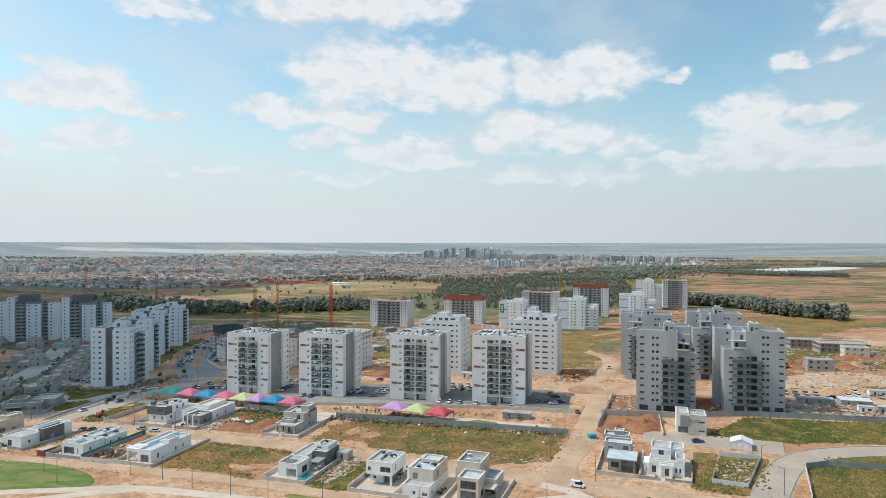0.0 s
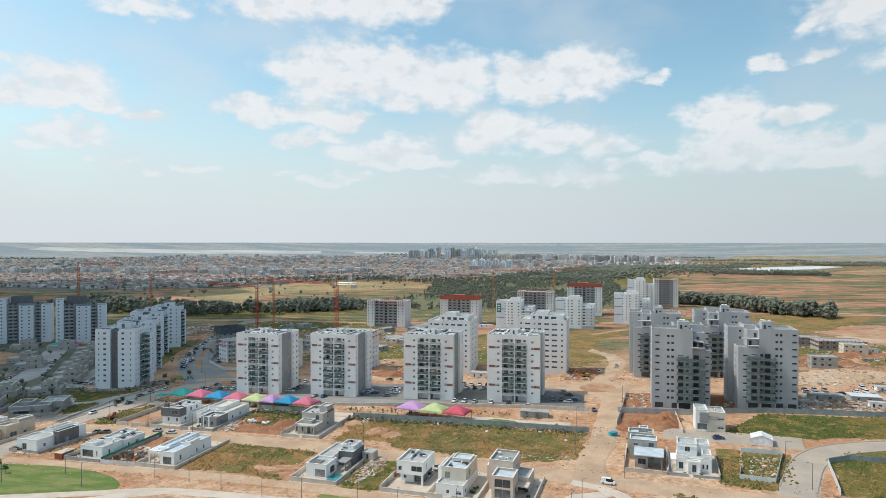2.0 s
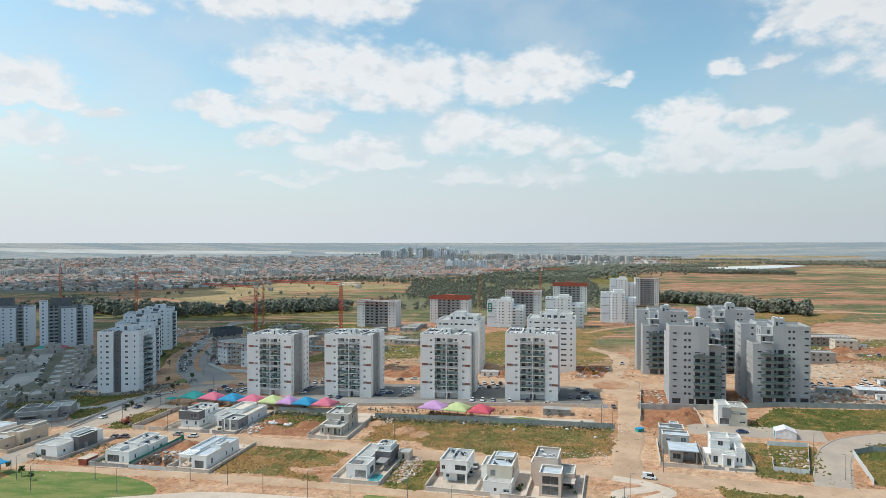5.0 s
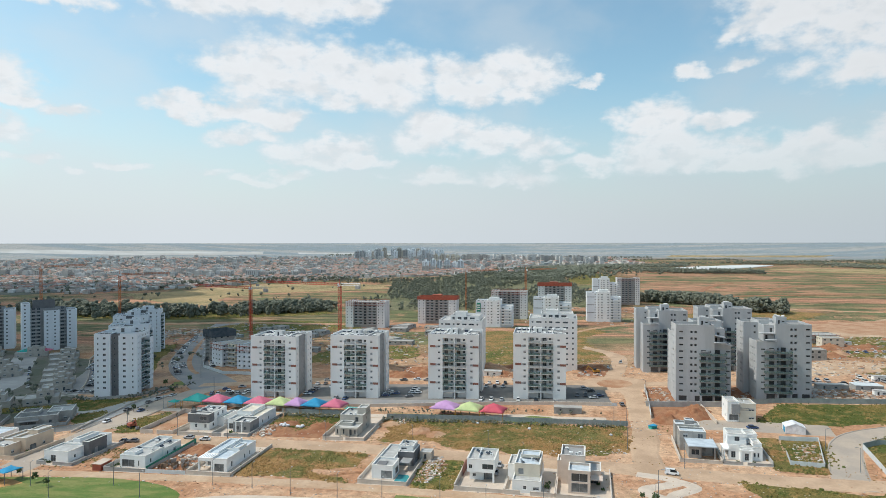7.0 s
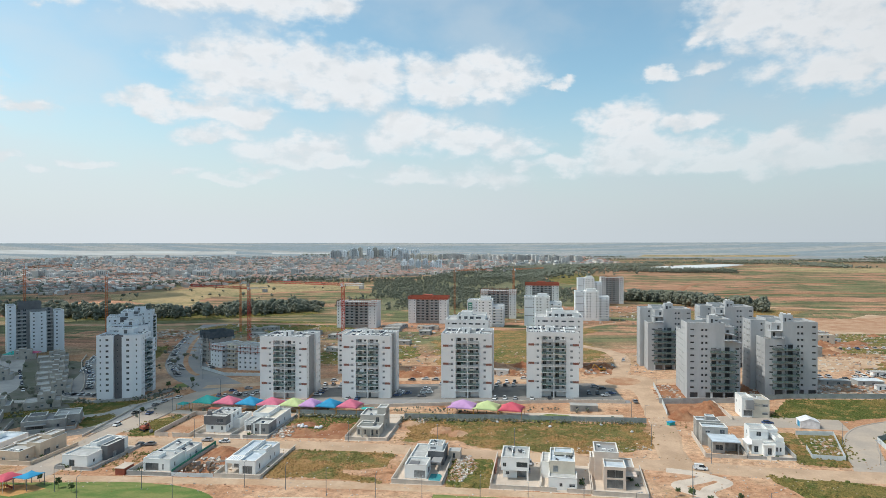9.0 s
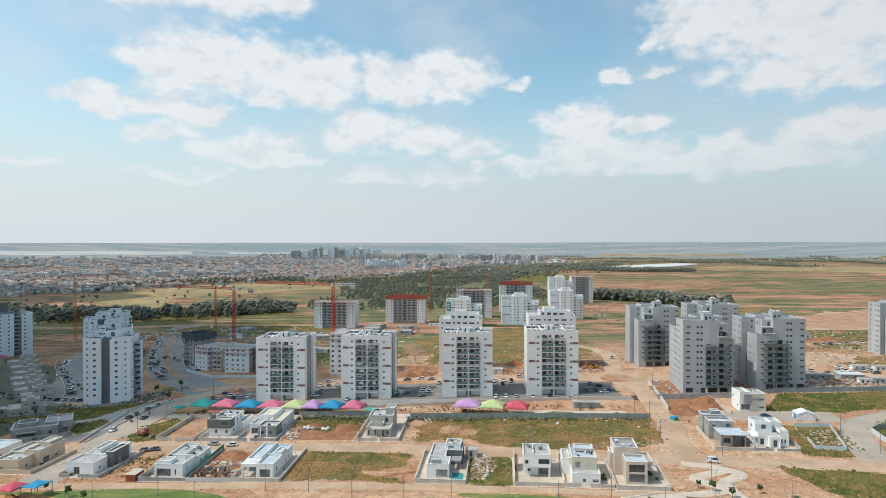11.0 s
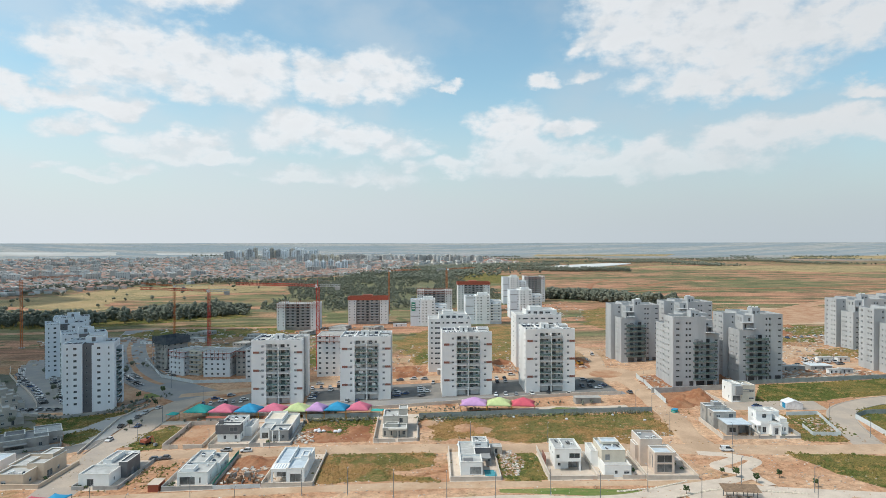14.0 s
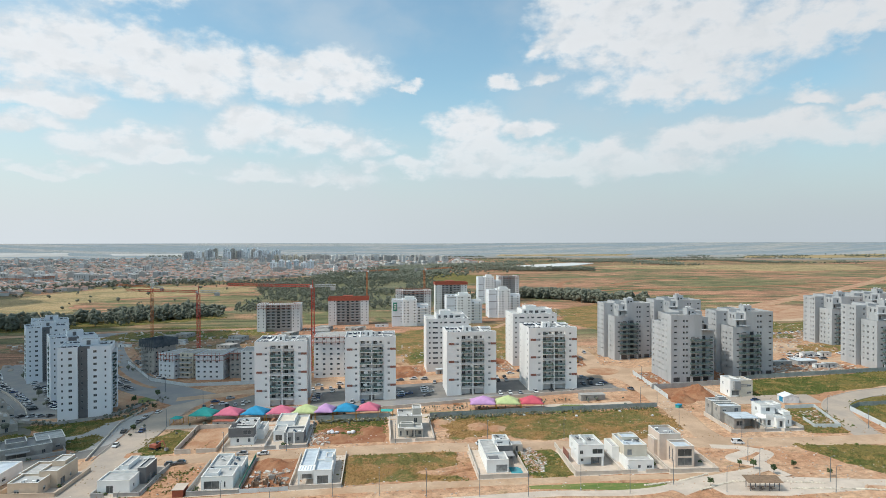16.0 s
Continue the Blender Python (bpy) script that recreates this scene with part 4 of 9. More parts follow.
def roof_kit(parent, x0, x1, y0, y1, z, rows, cols, rng, tanks=True):
    """Solar heaters in rows on a flat roof."""
    for j in range(rows):
        for i in range(cols):
            if rng.random() < 0.12:
                continue
            x = x0 + (i + 0.5) * (x1 - x0) / cols
            y = y0 + (j + 0.5) * (y1 - y0) / rows
            child("solar_panel", SOLAR, parent, pose(x, y, z))
            if tanks and rng.random() < 0.6:
                child("water_tank", TANK, parent, pose(x, y + 1.0, z))


# ---- the four white towers with balconies ----
BAR = Mesh()
BAR.box(0, 2.8, -0.05, 0.02, -0.1, 0.95)
BAR = BAR.data("cladding_strip", REDCLAD)
LOUVRE = Mesh()
for _k in range(5):
    LOUVRE.box(0, 1.3, -0.06, 0.02, _k * 0.17, _k * 0.17 + 0.09)
LOUVRE = LOUVRE.data("louvre", MIDGREY)


def white_tower(x, y, z, seed, label):
    rng = random.Random(seed)
    W, D, FH, Z0, N = 25.2, 21.8, 3.0, 3.2, 9
    e = base("apartment_tower", x, y, z, 0, label, "tower block", "white towers with balconies")
    top = Z0 + N * FH
    H = top + 1.6
    win = (1.15, 1.15, 0.95)
    left = Block(e, 0, 7.3, 0, D, -1.5, H, WHITE)
    left.columns("S", [(4.9, *win)], N, Z0, FH, "shutter")
    if x > -150:
        left.columns("W", [(2.5, *win), (6.5, 0.6, 0.6, 1.4), (18.0, *win)], N, Z0, FH)
    left.build()
    mid = Block(e, 7.3, 19.0, 2.4, D - 2, -1.5, H - 0.02, WHITE)
    mid.columns("S", [(0.5, 1.9, 2.15, 0.05), (3.6, 1.1, 1.1, 1.0), (6.7, 1.9, 2.15, 0.05), (9.8, 1.1, 1.1, 1.0)], N, Z0, FH)
    mid.hole("S", 4.6, 0.02, 2.6, 2.5, "window").build()
    right = Block(e, 19.0, W, 0, 3.4, -1.5, H, WHITE)
    right.columns("S", [(2.1, *win)], N, Z0, FH, "shutter")
    right.columns("E", [(1.2, 0.6, 1.2, 0.9)], N, Z0, FH).build()
    grey = Block(e, 19.0, W - 1.1, 3.4, 15.0, -1.5, H - 0.4, MIDGREY, parapet=0.5)
    grey.columns("E", [(8.5, 0.55, 1.3, 0.8)], N, Z0, FH).build()
    back = Block(e, 19.0, W, 15.0, D, -1.5, H, WHITE)
    back.columns("E", [(1.0, 0.6, 1.2, 0.9), (4.2, *win)], N, Z0, FH)
    back.build()
    m = Mesh()
    m.box(7.3, 19.0, 0.0, 0.3, top - 0.4, H - 0.01)
    m.link("parapet_beam", WHITE, parent=e)
    m = Mesh()
    m.box(12.9, 13.5, -0.12, 2.4, -1.5, top - 0.4)
    m.link("fin_wall", WHITE, parent=e)
    for k in range(N):
        zz = Z0 + k * FH
        for x0, w in ((7.35, 5.5), (13.55, 5.4)):
            balcony(e, x0, 2.38, zz, w, 2.9 if k % 2 else 2.7, 0, "glass" if k % 4 else "rail")
            if rng.random() < 0.55:      # washing lines, awnings and boxes
                q = Mesh()
                q.box(0, rng.uniform(0.8, 2.2), 0, 0.1, 0, rng.uniform(0.5, 1.2))
                child("awning", q.data("awning", rng.choice((WHITE2, GREENGLASS, MIDGREY, CREAM))), e, pose(x0 + rng.uniform(0.3, 2.6), 0.2, zz + rng.uniform(1.0, 1.5)))
        if k in (1, 4, 7):
            child("cladding_strip", BAR, e, pose(0.9, 0, zz + 1.05))
            child("cladding_strip", BAR, e, pose(W - 2.85, 0, zz + 1.05))
            child("louvre", LOUVRE, e, pose(3.75, 0, zz + 1.05))
            child("louvre", LOUVRE, e, pose(W - 4.2, 0, zz + 1.05))
    rz = H - 0.9
    core = Block(e, 9.5, 13.6, 8.5, 13.0, rz, H + 1.6, WHITE, parapet=0.3, name="stair_head")
    core.hole("S", 1.5, rz + 0.1, 0.9, 1.9).build()
    Block(e, 14.2, 16.5, 9.0, 12.5, rz, H + 0.9, ROOFING, parapet=0.2, name="machine_room").build()
    roof_kit(e, 0.8, 24.0, 0.8, 6.5, rz, 2, 9, rng)
    roof_kit(e, 0.8, 23.0, 15, 20, rz, 2, 9, rng)
    return e


TOWER_X = (-212.6, -168.8, -117.8, -75.6)
for _i, _x in enumerate(TOWER_X):
    white_tower(_x, 293.6, ground_z(_x + 12, 296) + 0.15, 10 + _i, "white ten-storey apartment tower with red-brown strips and balconies")

# ---- grey towers on the hill ----
DUSTROOF = material("bare_concrete_roof", (0.30, 0.30, 0.295), (0.22, 0.22, 0.215), 0.3, 0.9, amount=0.6, fine=0.12)
BALSLAB = material("dark_balcony_slab", (0.24, 0.245, 0.25), (0.17, 0.175, 0.18), 0.4, 0.9, amount=0.5, fine=0.1)


def slab(e, name, x0, x1, y0, y1, z0, z1, mat, label=""):
    m = Mesh()
    m.box(x0, x1, y0, y1, z0, z1)
    return m.link(name, mat, parent=e, label=label)


def grey_tower(x, y, z, turn, seed, kind, label):
    """Bare grey render, window holes without frames closed by dark sheets, thin balcony slabs with glass, a recessed
    top and open ground floor.
    """
    rng = random.Random(seed)
    e = base("apartment_tower", x, y, z, turn, label, "tower block", "grey unfinished towers")
    FH, Z0 = 3.02, 3.3
    sq, wide, slit = (1.05, 1.05, 0.95), (1.75, 0.75, 1.2), (0.75, 1.0, 1.0)
    door, low = (2.3, 2.2, 0.05), (1.2, 1.1, 0.95)
    if kind == "A":
        a = Block(e, 0, 17.0, 0, 11.8, -2, 35.3, GREYR, DUSTROOF)
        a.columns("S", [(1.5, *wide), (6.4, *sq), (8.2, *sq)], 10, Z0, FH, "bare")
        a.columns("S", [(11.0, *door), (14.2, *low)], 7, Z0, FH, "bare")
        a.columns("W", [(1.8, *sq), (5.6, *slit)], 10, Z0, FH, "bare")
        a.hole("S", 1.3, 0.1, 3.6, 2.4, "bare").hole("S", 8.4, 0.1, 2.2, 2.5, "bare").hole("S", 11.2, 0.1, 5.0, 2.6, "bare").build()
        b = Block(e, 0.6, 10.0, 11.8, 25.0, -2, 30.2, GREYR, DUSTROOF)
        b.columns("W", [(2.2, *sq), (6.5, *slit), (10.0, *sq)], 9, Z0, FH, "bare")
        b.build()
        c = Block(e, 17.0, 24.5, 1.8, 13.0, -2, 26.6, GREYR, DUSTROOF)
        c.columns("S", [(0.5, *door), (5.3, *wide)], 7, Z0, FH, "bare")
        c.hole("S", 0.4, 0.1, 4.2, 2.6, "bare").build()
        d = Block(e, 10.0, 23.0, 11.8, 24.0, -2, 35.8, GREYR, DUSTROOF)
        d.build()
        f = Block(e, 17.0, 22.5, 4.5, 11.8, 26.0, 33.2, GREYR, DUSTROOF, 0.4, "set_back_floor")
        f.hole("S", 0.6, 26.9, 1.6, 2.1, "bare").hole("S", 3.2, 26.9, 1.6, 2.1, "bare").hole("S", 2.0, 30.2, 1.2, 1.2, "bare").build()
        bal = [(10.4, -0.02, 6.5, 1.6), (16.92, 1.78, 5.1, 3.4)]
        core = (11.5, 16.0, 5.5, 10.5, 35.3)
        ledges = [((17.05, -0.9, 30.0), (21.6, 4.5, 30.0), 12), ((19.2, -1.2, 26.4), (24.6, 1.8, 26.4), 10), ((16.6, -1.6, 27.2), (22.0, 1.8, 27.2), 0)]
        posts = (11.0, 16.5, 21.4)
    else:
        a = Block(e, 2.2, 11.0, 0, 11.5, -2, 26.6, GREYR, DUSTROOF)
        a.columns("S", [(2.0, *wide), (5.3, *door)], 7, Z0, FH, "bare")
        a.columns("W", [(1.6, *slit), (4.4, *sq), (8.4, *slit)], 7, Z0, FH, "bare")
        a.hole("S", 3.6, 0.1, 4.4, 2.6, "bare").build()
        b = Block(e, 0, 6.5, 12.8, 24.5, -2, 33.9, GREYR, DUSTROOF)
        b.columns("W", [(2.0, *sq), (7.0, *slit), (9.2, *sq)], 10, Z0, FH, "bare")
        b.columns("S", [(4.6, 1.0, 1.0, 1.0)], 10, Z0, FH, "bare")
        b.build()
        c = Block(e, 11.0, 26.4, 2.6, 19.0, -2, 34.4, GREYR, DUSTROOF)
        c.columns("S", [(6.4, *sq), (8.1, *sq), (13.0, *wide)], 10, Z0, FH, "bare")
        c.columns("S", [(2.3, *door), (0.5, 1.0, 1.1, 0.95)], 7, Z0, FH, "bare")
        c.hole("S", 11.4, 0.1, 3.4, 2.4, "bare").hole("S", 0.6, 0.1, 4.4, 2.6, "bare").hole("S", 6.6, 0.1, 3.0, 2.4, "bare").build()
        d = Block(e, 6.5, 15.0, 11.5, 24.0, -2, 34.9, GREYR, DUSTROOF)
        d.build()
        f = Block(e, 6.6, 11.0, 4.6, 11.5, 26.0, 33.6, GREYR, DUSTROOF, 0.4, "set_back_floor")
        f.hole("S", 0.7, 26.9, 1.1, 2.1, "bare").hole("S", 2.6, 30.4, 1.2, 1.9, "bare").hole("W", 1.0, 30.4, 1.0, 1.9, "bare").hole("W", 4.0, 30.4, 1.0, 1.9, "bare").build()
        bal = [(5.4, -0.02, 5.6, 1.6), (11.02, 2.58, 6.0, 4.2)]
        core = (13.0, 17.5, 8.0, 13.0, 34.4)
        ledges = [((4.4, 1.8, 29.9), (10.98, 4.6, 29.9), 0), ((6.0, -1.4, 27.3), (10.6, 0.6, 27.3), 0)]
        posts = (5.8, 11.0, 16.6)
    for k in range(7):
        for x0, y0, w, dep in bal:
            balcony(e, x0, y0, Z0 + k * FH, w, dep, 0, "glass", BALSLAB)
    for px in posts:
        slab(e, "porch_column", px - 0.25, px + 0.25, -1.4, -0.9, -2, Z0 - 0.2, GREYR)
    for (lx0, ly0, lz0), (lx1, ly1, _), lean in ledges:
        m = Mesh()
        t = pose((lx0 + lx1) / 2, ly0, lz0, 0, lean, 0)
        m.box(-(lx1 - lx0) / 2, (lx1 - lx0) / 2, 0, ly1 - ly0 - 0.01, 0, 0.28, 0, t)
        m.link("roof_slab", GREYR, parent=e)
    # unfinished edges: boards, bags and a hoist box left on the balconies
    m = Mesh()
    m.box(bal[0][0] + 0.6, bal[0][0] + 4.4, bal[0][1] - 1.3, bal[0][1] - 0.2, Z0 + 6 * FH + 0.02, Z0 + 6 * FH + 1.9)
    m.link("formwork_box", BALSLAB, parent=e, label="grey boarded hoist box on the top balcony")
    x0, x1, y0, y1, zt = core
    Block(e, x0, x1, y0, y1, zt - 0.9, zt + 2.6, GREYR, parapet=0.3, name="stair_head").hole("S", 0.8, zt - 0.7, 0.9, 1.9, "bare").hole("S", 2.6, zt + 0.2, 1.2, 0.7, "bare").build()
    for _ in range(3):
        child("water_tank", TANK, e, pose(x0 + rng.uniform(0.8, 3.5), y0 + rng.uniform(1, 4), zt + 2.32))
    return e


grey_tower(-0.6, 291.6, ground_z(8, 296) + 0.1, 0, 21, "A", "grey rendered apartment tower, unfinished, with open balconies")
grey_tower(33.0, 294.6, ground_z(46, 298) + 0.1, 0, 22, "B", "grey rendered apartment tower beside its building site")
grey_tower(-9.0, 354.6, ground_z(0, 360) + 0.1, 0, 23, "B", "grey rendered apartment tower with deep balconies")
grey_tower(25.4, 357.0, ground_z(38, 362) + 0.1, 0, 24, "B", "grey rendered apartment tower behind two others")

# ---- white towers of the second row ----


def plain_tower(x, y, z, turn, w, d, n, seed, label, mat=WHITE, pent=True, name="apartment_tower", group="white towers behind", bal=True, fh=3.02):
    rng = random.Random(seed)
    e = base(name, x, y, z, turn, label, "tower block", group)
    z0 = 3.2
    h = z0 + n * fh + 0.9
    b = Block(e, 0, w, 0, d, -3, h, mat)
    sq, wide = (1.0, 1.05, 1.0), (1.8, 1.05, 1.0)
    cols = [(1.5, *sq), (w * 0.15, 3.1, 0.95, 1.0), (w * 0.70, 3.1, 0.95, 1.0), (w - 3.0, *sq)]
    if bal:
        cols += [(w * 0.38, 2.4, 2.1, 0.05), (w * 0.53, 2.4, 2.1, 0.05)]
    else:
        cols += [(w * 0.33, *sq), (w * 0.42, *wide), (w * 0.55, 2.6, 0.95, 1.0)]
    b.columns("S", cols, n, z0, fh)
    if x > -150:
        b.columns("W", [(2.0, *sq), (d * 0.45, *wide), (d - 3.5, *sq)], n, z0, fh)
    b.columns("E", [(2.0, *sq), (d * 0.3, *wide), (d * 0.6, *wide), (d - 3.5, *sq)], n, z0, fh)
    b.build()
    if bal:
        for k in range(n):
            balcony(e, w * 0.36, -0.02, z0 + k * fh, w * 0.31, 1.5, 0, "rail", mat)
    if pent:
        p = Block(e, w * 0.25, w - 2, 4, d - 3, h - 0.9, h + 2.3, mat)
        p.columns("S", [(1.2, 1.4, 1.5, 0.9), (4.4, 2.2, 1.6, 0.8), (8.0, 2.2, 1.6, 0.8), (11.6, 3.0, 1.2, 1.0)], 1, h - 0.9, fh).build()
        Block(e, w * 0.35, w * 0.6, 7, d - 6, h + 1.4, h + 4.0, mat, parapet=0.3, name="stair_head").build()
    else:
        Block(e, w * 0.4, w * 0.6, d * 0.35, d * 0.65, h - 0.9, h + 2.2, mat, parapet=0.3, name="stair_head").build()
    roof_kit(e, 1, w - 1, 1, 3.6, h - 0.9, 1, 8, rng)
    return e


plain_tower(-123.5, 354, ground_z(-110, 356), 0, 25.5, 22, 9, 31, "white apartment tower with a set-back top floor", bal=False)
plain_tower(-70.5, 356, ground_z(-57, 358), 0, 27.5, 22, 9, 32, "white apartment tower with a stepped roof", bal=False)


# ---- towers with the dark recess, in cloud shade ----


TARROOF = material("dark_roof_felt", (0.10, 0.10, 0.105), (0.15, 0.15, 0.155), 0.25, 0.9, amount=0.6, fine=0.12)


def slab_tower(x, y, z, turn, seed, label):
    """White slabs either side of a dark recess, glass balconies on both flanks under a white top storey, black roofs inside white parapets."""
    rng = random.Random(seed)
    e = base("apartment_tower", x, y, z, turn, label, "tower block", "white towers along the avenue")
    FH, Z0, N = 3.0, 3.2, 10
    H = Z0 + N * FH + 1.0
    small, big, slim = (0.75, 1.05, 1.0), (1.5, 1.15, 0.95), (0.8, 1.1, 1.0)
    a = Block(e, 0, 8.4, 0, 7.5, -2, H, COOL, TARROOF)
    a.columns("S", [(1.6, *small), (4.6, *big)], N, Z0, FH)
    a.columns("W", [(2.4, *slim), (5.4, *slim)], N, Z0, FH).build()
    b = Block(e, 2.0, 11.0, 7.5, 14.5, -2, H - 3.4, GREYR, TARROOF, 0.0)
    b.columns("W", [(0.5, 2.8, 2.3, 0.05), (3.8, 2.8, 2.3, 0.05)], N - 1, Z0, FH).build()
    c = Block(e, 0, 8.4, 14.5, 23.0, -2, H, COOL, TARROOF)
    c.columns("W", [(1.4, *slim), (5.8, *big)], N, Z0, FH).build()
    up = Block(e, 0.02, 8.4, 7.5, 14.5, H - 3.4, H - 0.02, COOL, TARROOF)
    up.hole("W", 1.2, H - 2.6, 0.9, 1.1).hole("W", 4.6, H - 2.6, 0.9, 1.1).build()
    g = Block(e, 8.4, 13.6, 1.6, 21.0, -2, H - 0.4, DARKGREY, TARROOF, 0.5)
    g.columns("S", [(1.2, 0.8, 1.0, 1.0)], N, Z0, FH).build()
    m = Mesh()
    m.box(12.5, 13.58, 0.7, 1.58, -2, H - 1.2)
    m.link("fin_wall", COOL, parent=e)
    d = Block(e, 13.6, 22.6, 0, 6.0, -2, H, COOL, TARROOF)
    d.columns("S", [(1.4, *big), (6.2, *small)], N, Z0, FH)
    d.columns("E", [(1.2, *small), (3.8, *small)], N, Z0, FH).build()
    f = Block(e, 13.6, 20.4, 6.0, 17.0, -2, H - 3.4, GREYR, TARROOF, 0.0)
    f.columns("E", [(0.6, 3.2, 2.3, 0.05), (4.4, 1.2, 1.2, 0.9), (6.6, 3.2, 2.3, 0.05)], N - 1, Z0, FH).build()
    top = Block(e, 13.6, 22.58, 6.0, 17.0, H - 3.4, H - 0.02, COOL, TARROOF)
    for u in (1.0, 3.6, 6.2, 8.8):
        top.hole("E", u, H - 2.6, 0.9, 1.1)
    top.build()
    h = Block(e, 13.6, 23.4, 17.0, 22.0, -2, H - 4.6, COOL, TARROOF)
    h.columns("E", [(0.8, *small), (3.2, *small)], N - 2, Z0, FH)
    h.columns("S", [(7.6, 0.8, 1.0, 1.0)], 1, Z0, FH).build()
    for k in range(N - 1):
        balcony(e, 20.38, 6.1, Z0 + k * FH, 10.8, 3.0, 90, "glass", COOL)
        balcony(e, 2.02, 14.4, Z0 + k * FH, 6.8, 2.3, 270, "glass", COOL)
    st = Block(e, 8.5, 16.4, 8.0, 14.5, H - 0.9, H + 2.4, COOL, ROOFING, parapet=0.3, name="stair_head")
    st.hole("W", 1.6, H - 0.6, 0.9, 1.9).build()
    m = Mesh()
    m.box(11.2, 12.9, 7.9, 8.0, H - 0.2, H + 1.9)
    m.link("sign_panel", DARKGREY, parent=e)
    roof_kit(e, 0.8, 8.0, 1.0, 6.8, H - 0.9, 2, 3, rng)
    roof_kit(e, 0.8, 8.0, 15.2, 22, H - 0.9, 3, 3, rng)
    roof_kit(e, 17.0, 22.0, 7.0, 16, H - 0.92, 3, 2, rng)
    return e


for _i, (_x, _y, _a) in enumerate(((-302.4, 290.4, 15.5), (-325.0, 331.0, 30), (-368.0, 391.0, 30), (-388.6, 436.6, 26))):
    slab_tower(_x, _y, ground_z(_x + 8, _y + 8) + 0.1, _a, 40 + _i, "white ten-storey tower with a dark grey recess and glass balconies")


def twin_tower(x, y, z, turn, seed, label):
    """Tall white slabs round a dark core, far over on the hillside."""
    e = base("apartment_tower", x, y, z, turn, label, "tower block", "tall far towers")
    FH, Z0, N = 3.0, 3.2, 11
    for x0, x1, y0, h in ((0, 6.0, 0, 12), (15.5, 26.5, -3, 10), (32.0, 39.5, 0, 10)):
        hh = Z0 + h * FH
        b = Block(e, x0, x1, y0, 18, -3, hh, COOL, MIDGREY)
        b.columns("S", [(1.6, 1.2, 1.1, 1.0)] + ([(7.0, 1.2, 1.1, 1.0)] if x1 - x0 > 8 else []), h, Z0, FH)
        b.build()
    core = Block(e, 6.0, 32.0, 4, 17, -3, Z0 + 10.5 * FH, MIDGREY, MIDGREY)
    core.columns("S", [(1.2, 2.2, 2, 0.2), (5.0, 2.2, 2, 0.2), (22.0, 2.2, 2, 0.2)], N, Z0, FH).build()
    Block(e, 8, 24, 6, 15, Z0 + 10.5 * FH - 0.9, Z0 + 12.6 * FH, DARKGREY, name="stair_head").build()
    for k in range(N - 1):
        balcony(e, 6.1, 3.98, Z0 + k * FH, 7.0, 1.8, 0, "rail", COOL)
        balcony(e, 26.6, 3.98, Z0 + k * FH, 5.2, 1.8, 0, "rail", COOL)
    return e


twin_tower(-486, 436, ground_z(-486, 436), 46, 50, "tall white tower with a dark core on the hillside")
twin_tower(-538, 426, ground_z(-538, 426), 40, 51, "tall white tower with a dark core beside its twin")
twin_tower(-590, 420, ground_z(-590, 420), 38, 52, "tall white tower at the edge of the quarter")

# ---- blocks in the valley ----

def site_block(x, y, z, w, d, n, seed, crown, label):
    """A concrete frame block: white end wings, an open grey middle, formwork or scaffolding on top."""
    rng = random.Random(seed)
    e = base("apartment_block", x, y, z, 0, label, "apartment block", "blocks in the valley")
    fh, z0 = 2.95, 3.0
    h = z0 + n * fh
    ww = w * 0.2
    for x0, x1 in ((0, ww), (w - ww, w)):
        b = Block(e, x0, x1, 0, d, -3, h + 0.5, WHITE)
        b.columns("S", [(1.2, 1.0, 1.0, 1.0), (ww - 2.6, 1.0, 1.0, 1.0)], n, z0, fh, "bare")
        b.columns("E" if x0 else "W", [] if (x > -60) == bool(x0) else [(2.5, 1.0, 1.0, 1.0), (d * 0.5, 1.6, 1.0, 1.0), (d - 4, 1.0, 1.0, 1.0)], n, z0, fh, "bare").build()
    mid = Block(e, ww, w - ww, 1.8, d - 1, -3, h, CONCRETE, parapet=0.2)
    k = int((w - 2 * ww) / 5.0)
    mid.columns("S", [(0.9 + i * 5.0, 2.6, 1.9, 0.2) for i in range(k)], n, z0, fh, "bare").build()
    for j in range(n):
        balcony(e, ww + 1.0, 1.78, z0 + j * fh, (w - 2 * ww) * 0.38, 1.5, 0, "grey", CONCRETE)
        balcony(e, w * 0.55, 1.78, z0 + j * fh, (w - 2 * ww) * 0.38, 1.5, 0, "grey", CONCRETE)
    m = Mesh()
    if crown == "red":
        for q in ((-0.6, w + 0.6, -0.6, -0.4), (-0.6, w + 0.6, d + 0.4, d + 0.6), (-0.6, -0.4, -0.4, d + 0.4), (w + 0.4, w + 0.6, -0.4, d + 0.4)):
            m.box(*q, h - 0.4, h + 3.0)
        m.box(w * 0.35, w * 0.6, d * 0.3, d * 0.7, h + 0.52, h + 4.6)
        m.link("formwork", REDFORM, parent=e, label="red formwork panels round the top floor")
    else:
        for i in range(int(w / 2.2)):
            for yy in (-0.8, d * 0.5, d + 0.8):
                m.box(i * 2.2, i * 2.2 + 0.15, yy, yy + 0.15, h - 4, h + rng.uniform(1.5, 3.2))
        for zz in (h - 3.5, h - 1.2, h + 0.9):
            m.box(-0.8, w + 0.8, -1.1, -0.5, zz, zz + 0.2)
            m.box(-0.8, w + 0.8, d + 0.5, d + 1.1, zz, zz + 0.2)
        tagged(m.link("scaffolding", RUST, parent=e, label="rusty scaffolding round the top floor"), kind="stuff")
    return e


